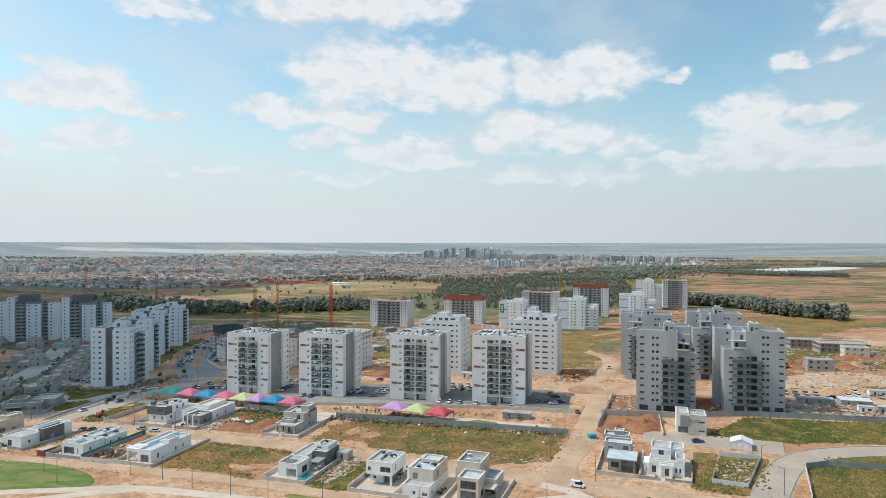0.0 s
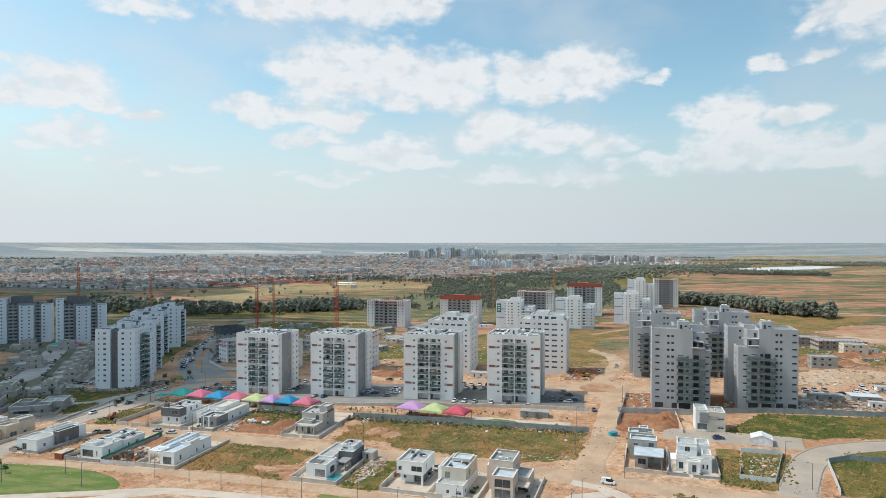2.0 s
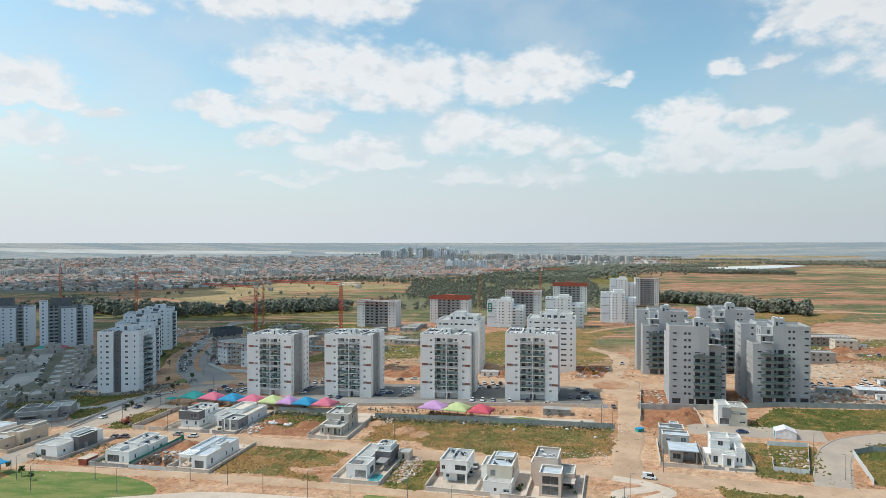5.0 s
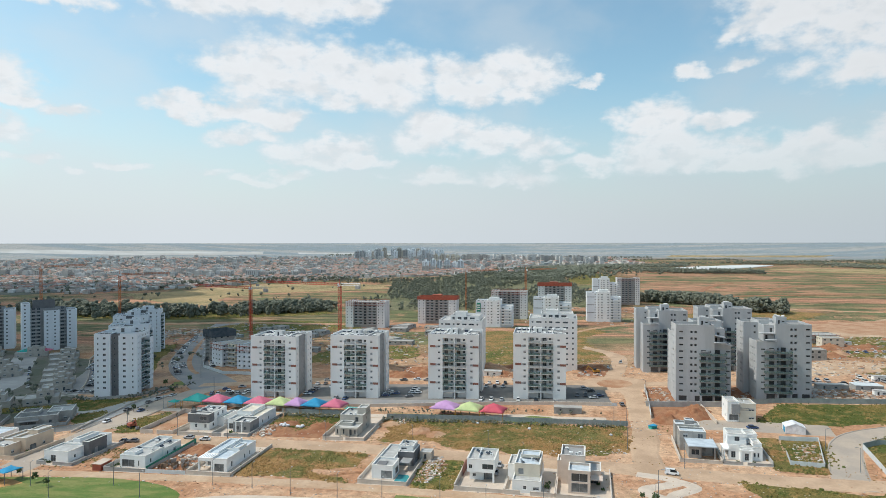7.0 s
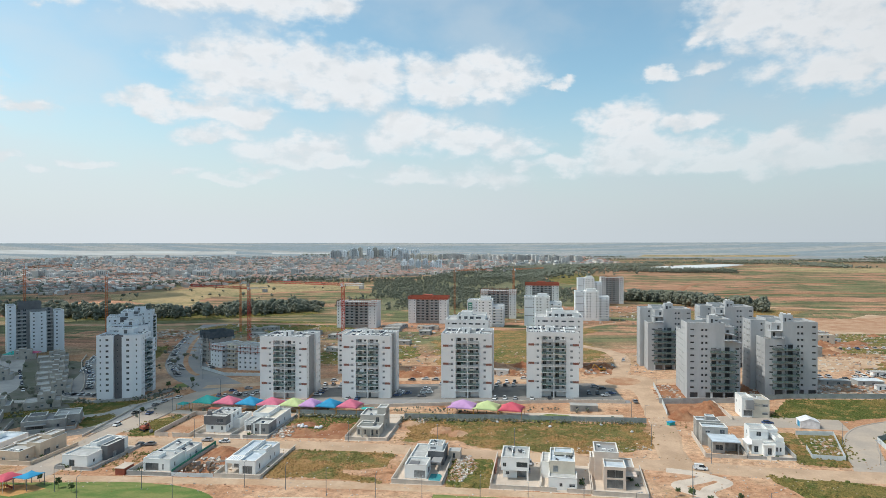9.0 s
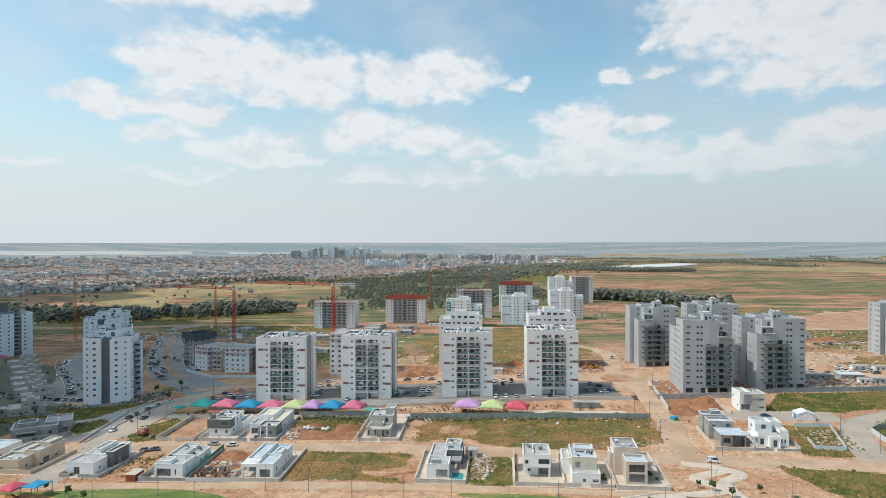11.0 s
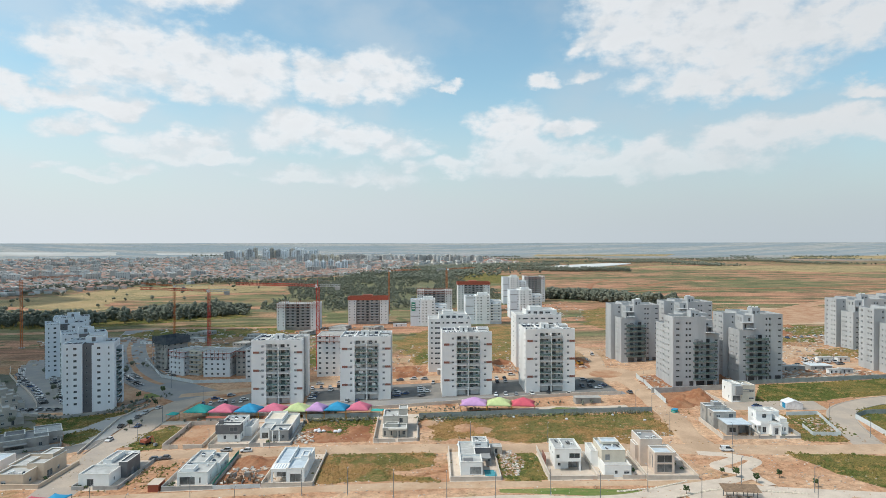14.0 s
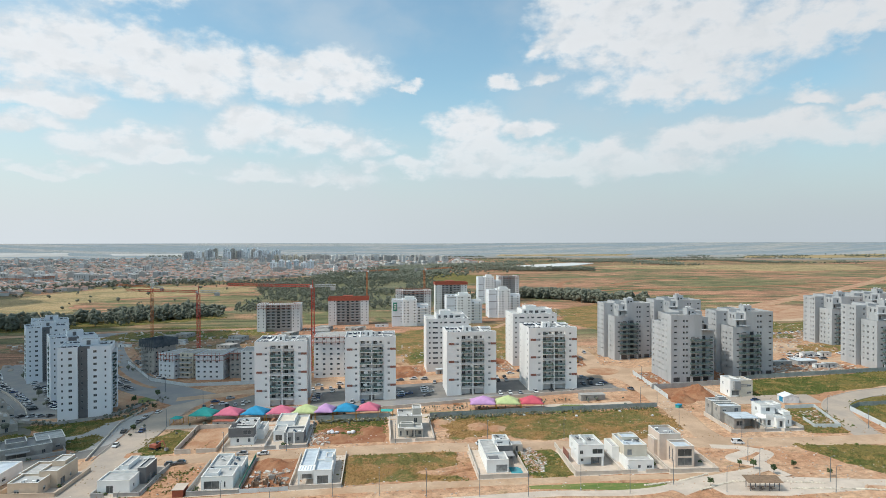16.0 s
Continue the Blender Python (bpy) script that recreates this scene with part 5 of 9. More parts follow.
def stepped_block(x, y, z, w, d, n, seed, label, sign=False):
    """A finished block: tall pale part, lower wing with balconies to its side."""
    rng = random.Random(seed)
    e = base("apartment_block", x, y, z, 0, label, "apartment block", "blocks in the valley")
    fh, z0 = 2.95, 3.0
    sq, wide = (1.0, 1.0, 1.0), (1.7, 1.0, 1.0)
    h = z0 + n * fh + 1.2
    a = Block(e, 0, w * 0.3, 1.5, d, -3, h - 0.6, COOL)
    a.columns("S", [(w * 0.3 - 2.6, *sq)], n, z0, fh)
    a.columns("W", [(4, *sq), (d * 0.5, *wide)], n if x > -150 else 0, z0, fh).build()
    b = Block(e, w * 0.3, w * 0.68, 0, d, -3, h, WHITE2)
    b.columns("S", [(1.2, *sq), (4.4, *wide), (w * 0.38 - 3.2, *wide)], n, z0, fh).build()
    c = Block(e, w * 0.68, w, 2.0, d - 2, -3, h - 2 * fh, COOL)
    c.columns("S", [(1.2, 2.2, 2.1, 0.05), (w * 0.32 - 3.4, 1.4, 1.0, 1.0)], n - 2, z0, fh)
    c.build()
    for k in range(n - 2):
        balcony(e, w * 0.68 + 0.1, 1.98, z0 + k * fh, w * 0.3, 1.9, 0, "solid", WHITE2)
    for k in (2, 5, 8):
        if k < n:
            m = Mesh()
            m.box(0.4, w * 0.3 - 3.0, 1.42, 1.52, z0 + k * fh + 1.0, z0 + k * fh + 1.8)
            m.link("cladding_strip", MIDGREY, parent=e)
    Block(e, w * 0.36, w * 0.62, d * 0.3, d * 0.7, h - 0.9, h + 2.4, WHITE2, parapet=0.3, name="stair_head").build()
    roof_kit(e, 1, w * 0.66, 1.8, 4.5, h - 0.9, 1, 6, rng)
    if sign:
        m = Mesh()
        m.box(1.0, 5.2, 1.3, 1.48, h - 12, h - 3)
        m.link("banner", GREENNET, parent=e, label="dark green hanging banner")
        m = Mesh()
        for i in range(3):
            m.box(1.8, 4.4, 1.22, 1.29, h - 10.2 + i * 2.2, h - 9.2 + i * 2.2)
        m.link("banner_print", WHITE2, parent=e)
    return e


def valley(f, x, y, *rest):
    f(x, y, ground_z(x + 20, y), *rest)


valley(site_block, -271, 619, 42, 20, 8, 60, "rust", "concrete apartment block with rusty scaffolding on top")
valley(site_block, -205, 670, 43, 20, 8, 61, "red", "concrete apartment block with a red formwork crown")
valley(stepped_block, -137, 640, 38, 24, 8, 62, "finished white apartment block with a green banner", True)
valley(site_block, -130, 735, 42, 20, 10, 63, "rust", "concrete apartment block with rusty scaffolding on top")
valley(stepped_block, -78, 656, 39, 22, 9, 64, "finished pale blue and white apartment block")
valley(site_block, -77, 800, 42, 20, 11, 65, "red", "concrete apartment block with a red formwork crown")
valley(stepped_block, -20, 721, 38, 24, 10, 66, "finished white apartment block with grey strips")
valley(stepped_block, -3, 905, 34, 22, 12, 67, "finished white apartment tower")
valley(site_block, 33, 935, 32, 22, 12, 68, "rust", "apartment tower with bare unfinished walls")
grey_tower(139.0, 359.5, ground_z(150, 364) - 3.5, 0, 25, "B", "pale grey apartment tower standing apart on the hill")
grey_tower(115.0, 293.5, ground_z(128, 298) - 0.6, 0, 26, "B", "pale grey apartment tower above the site cabins")
grey_tower(173.0, 367.0, ground_z(184, 371) - 3.5, 0, 27, "B", "pale grey apartment tower at the edge of the hill")


def low_site_block(x, y, turn, w, d, n, seed, mat, label, scaff=True):
    """A half-built block of few storeys with window holes and a scaffold belt."""
    z = ground_z(x, y)
    e = base("apartment_block", x, y, z, turn, label, "apartment block", "half-built blocks")
    fh = 3.0
    h = 0.6 + n * fh
    b = Block(e, 0, w, 0, d, -3, h, mat, CONCRETE, parapet=0.4)
    k = max(2, int(w / 4.2))
    b.columns("S", [(1.0 + i * (w - 2) / k, 1.5, 1.1, 1.0) for i in range(k)], n, 0.6, fh, "bare")
    kk = max(2, int(d / 4.5))
    for s in ("E", "W"):
        b.columns(s, [(1.0 + i * (d - 2) / kk, 1.5, 1.1, 1.0) for i in range(kk)], n, 0.6, fh, "bare")
    b.build()
    if scaff:
        m = Mesh()
        for zz in (h - 3.4, h - 0.6):
            m.box(-0.9, w + 0.9, -0.9, -0.35, zz, zz + 0.18)
            m.box(-0.9, -0.35, -0.35, d, zz, zz + 0.18)
            m.box(w + 0.35, w + 0.9, -0.35, d, zz, zz + 0.18)
        for i in range(int(w / 2.5) + 1):
            m.box(i * 2.5, i * 2.5 + 0.12, -0.9, -0.78, h - 4.5, h + 1.2)
        tagged(m.link("scaffolding", RUST, parent=e, label="rusty scaffold belt"), kind="stuff")
    return e


low_site_block(-190, 356, 0, 27, 20, 8, 11, WHITE, "pale apartment block still under construction")
_e = low_site_block(-306, 408, -35, 13, 16, 6, 1, CONCRETE, "bare concrete block with dark netting on its roof", False)
_m = Mesh()
for _q in ((-1.0, 14.0, -1.0, -0.8), (-1.0, 14.0, 16.8, 17.0), (-1.0, -0.8, -0.8, 16.8), (13.8, 14.0, -0.8, 16.8)):
    _m.box(*_q, 17.6, 22.2)
for _k in range(8):
    _m.box(-1.0 + _k * 2.1, -0.8 + _k * 2.1, -1.25, -1.0, 15.5, 23.0 + 0.4 * (_k % 3))
_m.link("netting", material("dark_blue_netting", (0.07, 0.085, 0.10), (0.11, 0.125, 0.14), 0.5, 0.9), parent=_e, label="dark blue safety netting round the roof")
for _k in range(7):
    slab(_e, "scaffold_floor", 0.5, 5.0, -2.2, -0.02, 0.5 + _k * 2.7, 0.75 + _k * 2.7, STEEL)
for _x0 in (0.5, 2.7, 4.9):
    slab(_e, "scaffold_pole", _x0, _x0 + 0.12, -2.2, -2.08, -1.0, 19.5, STEEL)
low_site_block(-288, 386, -30, 13, 20, 5, 2, COOL, "half-built white block with a scaffold belt")
_e = low_site_block(-274, 382, -20, 9, 18, 5, 3, CREAM, "half-built cream block with open balconies", False)
for _k in range(5):
    balcony(_e, 0.4, -0.02, 0.6 + _k * 3.0, 8.2, 1.8, 0, "grey", CREAM)
low_site_block(-262, 372, -8, 17, 18, 5, 4, COOL, "half-built white block with a scaffold belt")
low_site_block(-242, 372, -5, 8, 16, 5, 5, CONCRETE, "half-built bare concrete stair block")
low_site_block(-232, 356, 0, 17, 16, 6, 6, WHITE, "half-built white block beside the site road", False)
_rng = random.Random(77)
for _k in range(26):
    _x, _y = _rng.uniform(-400, -150), _rng.uniform(430, 610)
    if abs(_x + 330 + (_y - 450) * 0.42) < 30:
        continue
    low_site_block(_x, _y, _rng.choice((0, 0, -25, 65)), _rng.uniform(9, 22), _rng.uniform(7, 14), 1, 200 + _k, _rng.choice((CONCRETE, CONCRETE, CREAM, GREYWALL)), "low bare concrete shell on the valley site", False)
low_site_block(107, 520, 5, 24, 14, 2, 7, CONCRETE, "low bare concrete building shell")
low_site_block(118, 485, 5, 30, 16, 2, 8, CONCRETE, "low bare concrete building shell with open floors")
low_site_block(125, 458, 0, 14, 10, 2, 9, CREAM, "two-storey concrete house shell", False)
low_site_block(89, 391, 0, 13, 9, 2, 10, CONCRETE, "bare concrete house shell on the hillside", False)

# ---- villas ----


COPING = material("pale_coping_stone", (0.74, 0.72, 0.68), (0.62, 0.60, 0.56), 0.6, 0.85, amount=0.4)


def villa(x, y, turn, label, blocks, holes, group="villas", lift=0.1):
    """A house from blocks (x0, x1, y0, y1, z0, z1, wall, roof, parapet) and openings (block, side, place, sill, width, height)."""
    e = base("villa", x, y, ground_z(x + 6, y + 10) + lift, turn, label, "house", group)
    made = [Block(e, *b[:6], b[6], b[7] if len(b) > 7 else ROOFING, b[8] if len(b) > 8 else 0.6) for b in blocks]
    for i, side, u, z, w, h in holes:
        made[i].hole(side, u, z, w, h, "shutter" if w > 1.2 and h < 1.6 else "window")
    for b, q in zip(made, blocks):
        b.build()
        if y < 265 and (q[8] if len(q) > 8 else 0.6) > 0.25:
            x0, x1, y0, y1, z = q[0] - 0.05, q[1] + 0.05, q[2] - 0.05, q[3] + 0.05, q[5] + 0.003
            m = Mesh()
            m.box(x0, x1, y0, y0 + 0.38, z, z + 0.09)
            m.box(x0, x1, y1 - 0.38, y1, z, z + 0.09)
            m.box(x0, x0 + 0.38, y0 + 0.38, y1 - 0.38, z, z + 0.09)
            m.box(x1 - 0.38, x1, y0 + 0.38, y1 - 0.38, z, z + 0.09)
            m.link("coping", COPING, parent=e)
    return e


def roof_bits(e, x0, x1, y0, y1, z, n, seed):
    rng = random.Random(seed)
    for _ in range(n):
        x, y = rng.uniform(x0, x1), rng.uniform(y0, y1)
        k = rng.random()
        if k < 0.4:
            child("solar_panel", SOLAR, e, pose(x, y, z, 0, 0, 90))
        elif k < 0.6:
            child("water_tank", TANK, e, pose(x, y, z))
        else:
            m = Mesh()
            m.box(-0.45, 0.45, -0.18, 0.18, 0, 0.75)
            m.tube((0, -0.185, 0.38), (0, -0.2, 0.38), 0.27, sides=10, mi=1)
            child("air_conditioner", m.data("air_conditioner", WHITE2, MIDGREY), e, pose(x, y, z, 0, 0, rng.choice((0, 90))))


def plot_wall(x, y, turn, w, d, h, mat, label, front=True, gate=None, back=False, hs=None):
    """The wall round a garden: each side is a part, with a coping."""
    e = base("garden_wall", x, y, ground_z(x + w / 2, y), turn, label, "wall")
    hs = hs or h
    rot = radians(turn)
    dz = ground_z(x - d * math.sin(rot), y + d * math.cos(rot)) - ground_z(x, y)

    def run(a, b, hh):
        m = Mesh()
        a, b = Vector(a), Vector(b)
        dirn = (b - a).normalized()
        s = Vector((-dirn.y, dirn.x)) * 0.12
        for t, o, z0 in ((s, 0.0, -1.2), (s * 1.35, hh, hh)):
            za, zb = dz * a.y / d, dz * b.y / d
            lo = -1.2 if o == 0.0 else hh
            hi = hh if o == 0.0 else hh + 0.08
            q = [(a - t), (b - t), (b + t), (a + t)]
            zz = [za, zb, zb, za]
            k = len(m.v)
            m.v += [(p.x, p.y, zc + lo) for p, zc in zip(q, zz)] + [(p.x, p.y, zc + hi) for p, zc in zip(q, zz)]
            m.f += [tuple(k + i for i in f) for f in ((3, 2, 1, 0), (4, 5, 6, 7), (0, 1, 5, 4), (1, 2, 6, 5), (2, 3, 7, 6), (3, 0, 4, 7))]
            m.m += [0] * 6
        m.link("wall_side", mat, parent=e)
    if front:
        if gate:
            run((0, 0), (gate[0], 0), h)
            run((gate[1], 0), (w, 0), h)
        else:
            run((0, 0), (w, 0), h)
    run((0, 0.25), (0, d), hs)
    run((w, 0.25), (w, d), hs)
    if back:
        run((0.25, d), (w - 0.25, d), hs)
    return e


def yard(x, y, turn, w, d, mat, label):
    rot = radians(turn)
    c, s = math.cos(rot), math.sin(rot)
    pts = [(x + a * c - b * s, y + a * s + b * c) for a, b in ((0.15, 0.15), (w - 0.15, 0.15), (w - 0.15, d), (0.15, d))]
    patch("yard", pts, mat, 0.07, label, "yard", cell=6)


# front row
plot_wall(-55.4, 178.2, -3, 16.4, 24, 1.3, STONEWALL, "beige boundary wall of a villa garden")
yard(-55.4, 178.2, -3, 16.4, 24, PAVE, "pale paved yard")
e = villa(-55.4, 178.2, -3, "beige two-storey villa with tall windows", [
    (3.6, 10.2, 4.6, 12.0, -1, 7.0, ROSE, ROOFBLUE, 0.7), (1.0, 8.6, 12.0, 22.5, -1, 9.2, ROSE, MIDGREY, 0.7),
    (8.6, 13.5, 12.5, 21.0, -1, 4.6, ROSE, ROOFING, 0.5), (-0.2, 1.0, 14.0, 20.0, -1, 6.6, ROSE)],
    [(0, "S", 0.9, 3.6, 4.9, 2.5), (0, "S", 0.9, 0.4, 4.9, 2.7), (0, "W", 2.0, 1.0, 0.8, 4.6), (0, "W", 4.6, 1.0, 0.8, 4.6), (0, "E", 2.5, 0.6, 2.6, 2.3), (1, "W", 3.0, 1.0, 0.8, 5.5),
     (2, "S", 1.4, 0.5, 2.6, 2.3), (2, "E", 2.0, 1.0, 1.6, 1.2), (1, "E", 5.0, 5.6, 1.8, 1.2)])
slab(e, "pergola_roof", 10.3, 14.0, 8.0, 12.4, 3.1, 3.3, ROSE)
roof_bits(e, 2.0, 7.5, 13, 21, 8.5, 5, 1)
plot_wall(-71.2, 180.2, -3, 15.4, 23, 1.2, STONEWALL, "pale boundary wall of a villa garden", gate=(5.0, 8.0))
yard(-71.2, 180.2, -3, 15.4, 23, PAVE, "pale paved yard")
e = villa(-71.2, 180.2, -3, "white two-storey villa with a cream top floor", [
    (2.4, 11.2, 1.4, 8.0, -1, 3.7, WHITE2, ROOFING, 0.5), (2.6, 10.6, 6.4, 19.5, 3.2, 7.2, CREAM, ROOFBLUE, 0.6),
    (2.4, 10.8, 8.0, 20.0, -1, 3.2, WHITE2), (-0.1, 2.4, 11.0, 20.5, -1, 5.2, WHITE2, ROOFING, 0.5), (4.0, 10.0, 13.0, 18.0, 7.0, 7.9, CREAM, ROOFBLUE, 0.3)],
    [(0, "S", 3.4, 0.9, 0.9, 1.1), (0, "S", 6.4, 0.9, 1.8, 1.1), (0, "E", 2.0, 0.9, 1.2, 1.2), (1, "S", 1.2, 3.7, 1.6, 2.0), (1, "E", 3.0, 3.9, 2.0, 2.0), (1, "W", 5.0, 4.2, 1.2, 1.2), (3, "W", 3.0, 1.0, 0.9, 1.2)])
roof_bits(e, 3.5, 9.5, 7.5, 12, 6.62, 4, 2)
plot_wall(-87.0, 181.2, -2, 15.6, 29, 1.2, STONEWALL, "beige boundary wall of a villa garden", hs=1.6)
yard(-87.0, 181.2, -2, 15.6, 29, PAVE, "grey paved yard and parking bay")
e = villa(-87.0, 181.2, -2, "white cube-shaped villa with a dark garage", [
    (2.9, 11.9, 7.2, 19.0, 3.2, 7.4, WHITE2, ROOFING, 0.6), (3.4, 8.0, 9.5, 18.5, -1, 3.2, WHITE2), (8.0, 11.2, 10.5, 18.5, -1, 3.2, DARKGREY)],
    [(0, "S", 5.0, 4.3, 3.6, 1.7), (0, "S", 0.6, 4.3, 1.1, 1.3), (0, "W", 3.0, 4.4, 1.0, 1.6), (0, "W", 7.0, 4.4, 1.0, 1.0), (1, "S", 1.0, 1.0, 1.0, 1.0), (2, "S", 0.3, 0.1, 2.7, 2.5), (0, "E", 3.0, 4.2, 0.8, 2.0)])
slab(e, "pillar", 11.2, 11.8, 7.3, 7.9, -1, 3.2, WHITE2)
slab(e, "timber_screen", 0.6, 0.8, 12.0, 19.0, -0.5, 3.4, REDCLAD, "red timber screen")
roof_bits(e, 5, 11, 10, 18, 6.82, 8, 3)
slab(e, "roof_wall", 6.2, 6.4, 11.0, 18.0, 6.82, 7.7, WHITE2)
plot_wall(-119.4, 183.3, -1.5, 16.6, 31, 1.3, STONEWALL, "beige boundary wall of a villa garden")
yard(-119.4, 183.3, -1.5, 16.6, 31, PAVE, "pale paved yard with a pool")
e = villa(-119.4, 183.3, -1.5, "white and dark grey villa with a plunge pool", [
    (3.4, 10.8, 4.6, 12.5, -1, 4.4, WHITE2, ROOFING, 0.5), (3.4, 9.0, 12.5, 27.0, -1, 4.4, WHITE2, ROOFING, 0.5), (9.0, 14.6, 17.5, 27.0, -1, 5.0, DARKGREY, ROOFING, 0.5), (8.4, 13.8, 20.0, 26.5, 4.4, 6.3, WHITE2, ROOFING, 0.6)],
    [(0, "S", 3.2, 0.2, 3.8, 2.5), (0, "E", 3.0, 0.4, 3.4, 2.3), (1, "W", 4.0, 1.0, 1.2, 1.2), (2, "S", 0.8, 0.3, 4.0, 2.4), (2, "E", 4.0, 1.0, 1.2, 1.2), (3, "S", 1.0, 5.0, 2.0, 0.8)])
slab(e, "pergola_roof", 10.9, 14.4, 12.0, 17.3, 2.9, 3.1, MIDGREY, "dark slatted pergola roof")
slab(e, "pillar", 14.0, 14.3, 12.2, 12.5, 0, 2.9, MIDGREY)
slab(e, "pool", 11.6, 15.6, 3.0, 9.0, 0.02, 0.16, POOL, "turquoise plunge pool")
slab(e, "roof_light", 4.6, 7.8, 6.0, 9.5, 3.92, 4.2, DARKGREY)
roof_bits(e, 9.2, 13.2, 20.6, 26, 5.72, 5, 4)
shed = villa(-103.5, 206.5, -2, "small beige garden shed", [(0, 4.2, 0, 4.5, -1, 2.7, STONEWALL, ROOFING, 0.2)], [(0, "S", 1.6, 0.2, 0.9, 1.9)], "sheds")
plot_wall(-181.4, 184.2, -0.5, 16.6, 32, 1.3, STONEWALL, "pale boundary wall of a villa garden")
yard(-181.4, 184.2, -0.5, 16.6, 32, PAVE, "grey paved yard")
e = villa(-181.4, 184.2, -0.5, "white single-storey villa with a pale blue roof", [
    (7.4, 13.3, 3.6, 14.0, -1, 4.6, WHITE2, ROOFBLUE, 0.6), (2.3, 7.4, 8.5, 26.0, -1, 4.6, WHITE2, ROOFBLUE, 0.6), (7.4, 13.3, 14.0, 25.0, -1, 4.6, WHITE2, ROOFBLUE, 0.6), (10.5, 13.0, 13.0, 18.5, 4.0, 5.6, WHITE2, ROOFBLUE, 0.3)],
    [(0, "S", 1.2, 0.1, 3.6, 2.7), (0, "E", 3.0, 0.9, 1.1, 1.9), (2, "E", 2.0, 0.9, 0.8, 1.5), (2, "E", 6.0, 0.9, 0.8, 1.5), (1, "S", 0.8, 0.2, 3.2, 2.5), (1, "W", 5.0, 1.0, 1.2, 1.2)])
slab(e, "porch_roof", 2.3, 7.38, 3.6, 8.48, 3.5, 4.6, WHITE2)
slab(e, "pillar", 2.3, 2.9, 3.7, 4.3, -0.6, 3.5, WHITE2)
slab(e, "roof_beam", 7.2, 7.42, 8.5, 25.8, 4.58, 5.3, WHITE2)
for _k in range(5):
    slab(e, "roof_slat", 3.0 + _k * 0.9, 3.35 + _k * 0.9, 4.4, 7.8, 4.6, 4.66, ROOFBLUE)
plot_wall(-213.6, 184.4, 0, 16.2, 31, 1.3, GREYWALL, "grey boundary wall of a villa garden")
yard(-213.6, 184.4, 0, 16.2, 31, PAVE, "grey paved yard")
e = villa(-213.6, 184.4, 0, "white villa with stepped flat roofs", [
    (3.6, 13.6, 4.0, 14.0, -1, 4.3, WHITE2, ROOFING, 0.6), (3.6, 9.4, 14.0, 27.0, -1, 4.3, WHITE2, ROOFING, 0.6), (9.4, 14.4, 14.0, 25.0, -1, 3.9, WHITE2, ROOFING, 0.5), (4.2, 8.6, 5.5, 10.0, 3.7, 5.0, WHITE2, ROOFING, 0.2)],
    [(0, "S", 0.8, 0.2, 5.0, 2.6), (0, "S", 7.2, 0.6, 0.5, 2.0), (0, "E", 3.0, 1.0, 0.8, 1.5), (2, "E", 2.0, 1.0, 0.8, 1.5), (2, "E", 6.0, 1.0, 1.6, 1.5), (1, "W", 4.0, 1.0, 1.2, 1.2)])
roof_bits(e, 4.5, 13, 11, 25, 3.72, 7, 5)
plot_wall(-244.0, 188.0, -2, 15.0, 28, 1.2, GREYWALL, "grey boundary wall of a villa garden", gate=(4.0, 7.0))
yard(-244.0, 188.0, -2, 15.0, 28, PAVE, "paved yard with planting")
e = villa(-244.0, 188.0, -2, "pale grey villa with a black timber-clad wing", [
    (0.8, 11.0, 2.6, 11.5, -1, 4.2, WHITE2, ROOFING, 0.4), (2.0, 10.4, 11.5, 26.0, -1, 4.4, WHITE2, ROOFING, 0.6), (10.4, 13.2, 10.5, 20.0, -1, 5.6, DARKGREY, MIDGREY, 0.4), (3.0, 6.0, 14.0, 24.0, 3.8, 5.2, WHITE2, ROOFING, 0.4)],
    [(0, "S", 2.8, 0.1, 2.2, 2.5), (0, "E", 3.0, 1.0, 1.0, 1.2), (1, "W", 4.0, 1.0, 1.2, 1.2), (2, "E", 3.0, 0.2, 2.0, 2.4)])
roof_bits(e, 3.5, 9.5, 12, 25, 3.82, 5, 6)
plot_wall(-274.5, 191.5, -2, 18.3, 24, 1.6, SANDSTONE, "beige stone boundary wall of a villa garden")
yard(-274.5, 191.5, -2, 18.3, 24, PAVE, "pale paved yard")
e = villa(-274.5, 191.5, -2, "beige stone villa with stepped parapets", [
    (3.0, 12.5, 1.2, 10.0, -1, 4.6, SANDSTONE, ROOFING, 0.7), (1.5, 9.0, 10.0, 22.0, -1, 4.6, SANDSTONE, ROOFING, 0.7), (9.0, 14.8, 8.5, 22.0, -1, 5.8, SANDSTONE, ROOFING, 0.7), (9.6, 14.0, 15.0, 22.0, 5.2, 6.9, SANDSTONE, ROOFING, 0.4)],
    [(0, "S", 2.0, 1.0, 1.6, 1.4), (0, "E", 3.0, 1.0, 1.4, 1.4), (2, "E", 2.0, 0.2, 3.0, 2.4), (2, "E", 8.0, 1.0, 1.4, 1.4), (1, "W", 4.0, 1.0, 1.2, 1.2)])
roof_bits(e, 4, 12, 2, 9, 3.92, 4, 7)
e = villa(-296.0, 196.0, -2, "white villa with a grey flat roof", [(0, 15.5, 2, 22, -1, 4.2, WHITE2, ROOFBLUE, 0.6), (2, 9, 8, 18, 3.6, 5.4, WHITE2, ROOFBLUE, 0.4)],
          [(0, "E", 3, 1.0, 1.2, 1.3), (0, "E", 8, 1.0, 2.2, 1.3), (0, "S", 3, 0.8, 2.4, 1.6)])
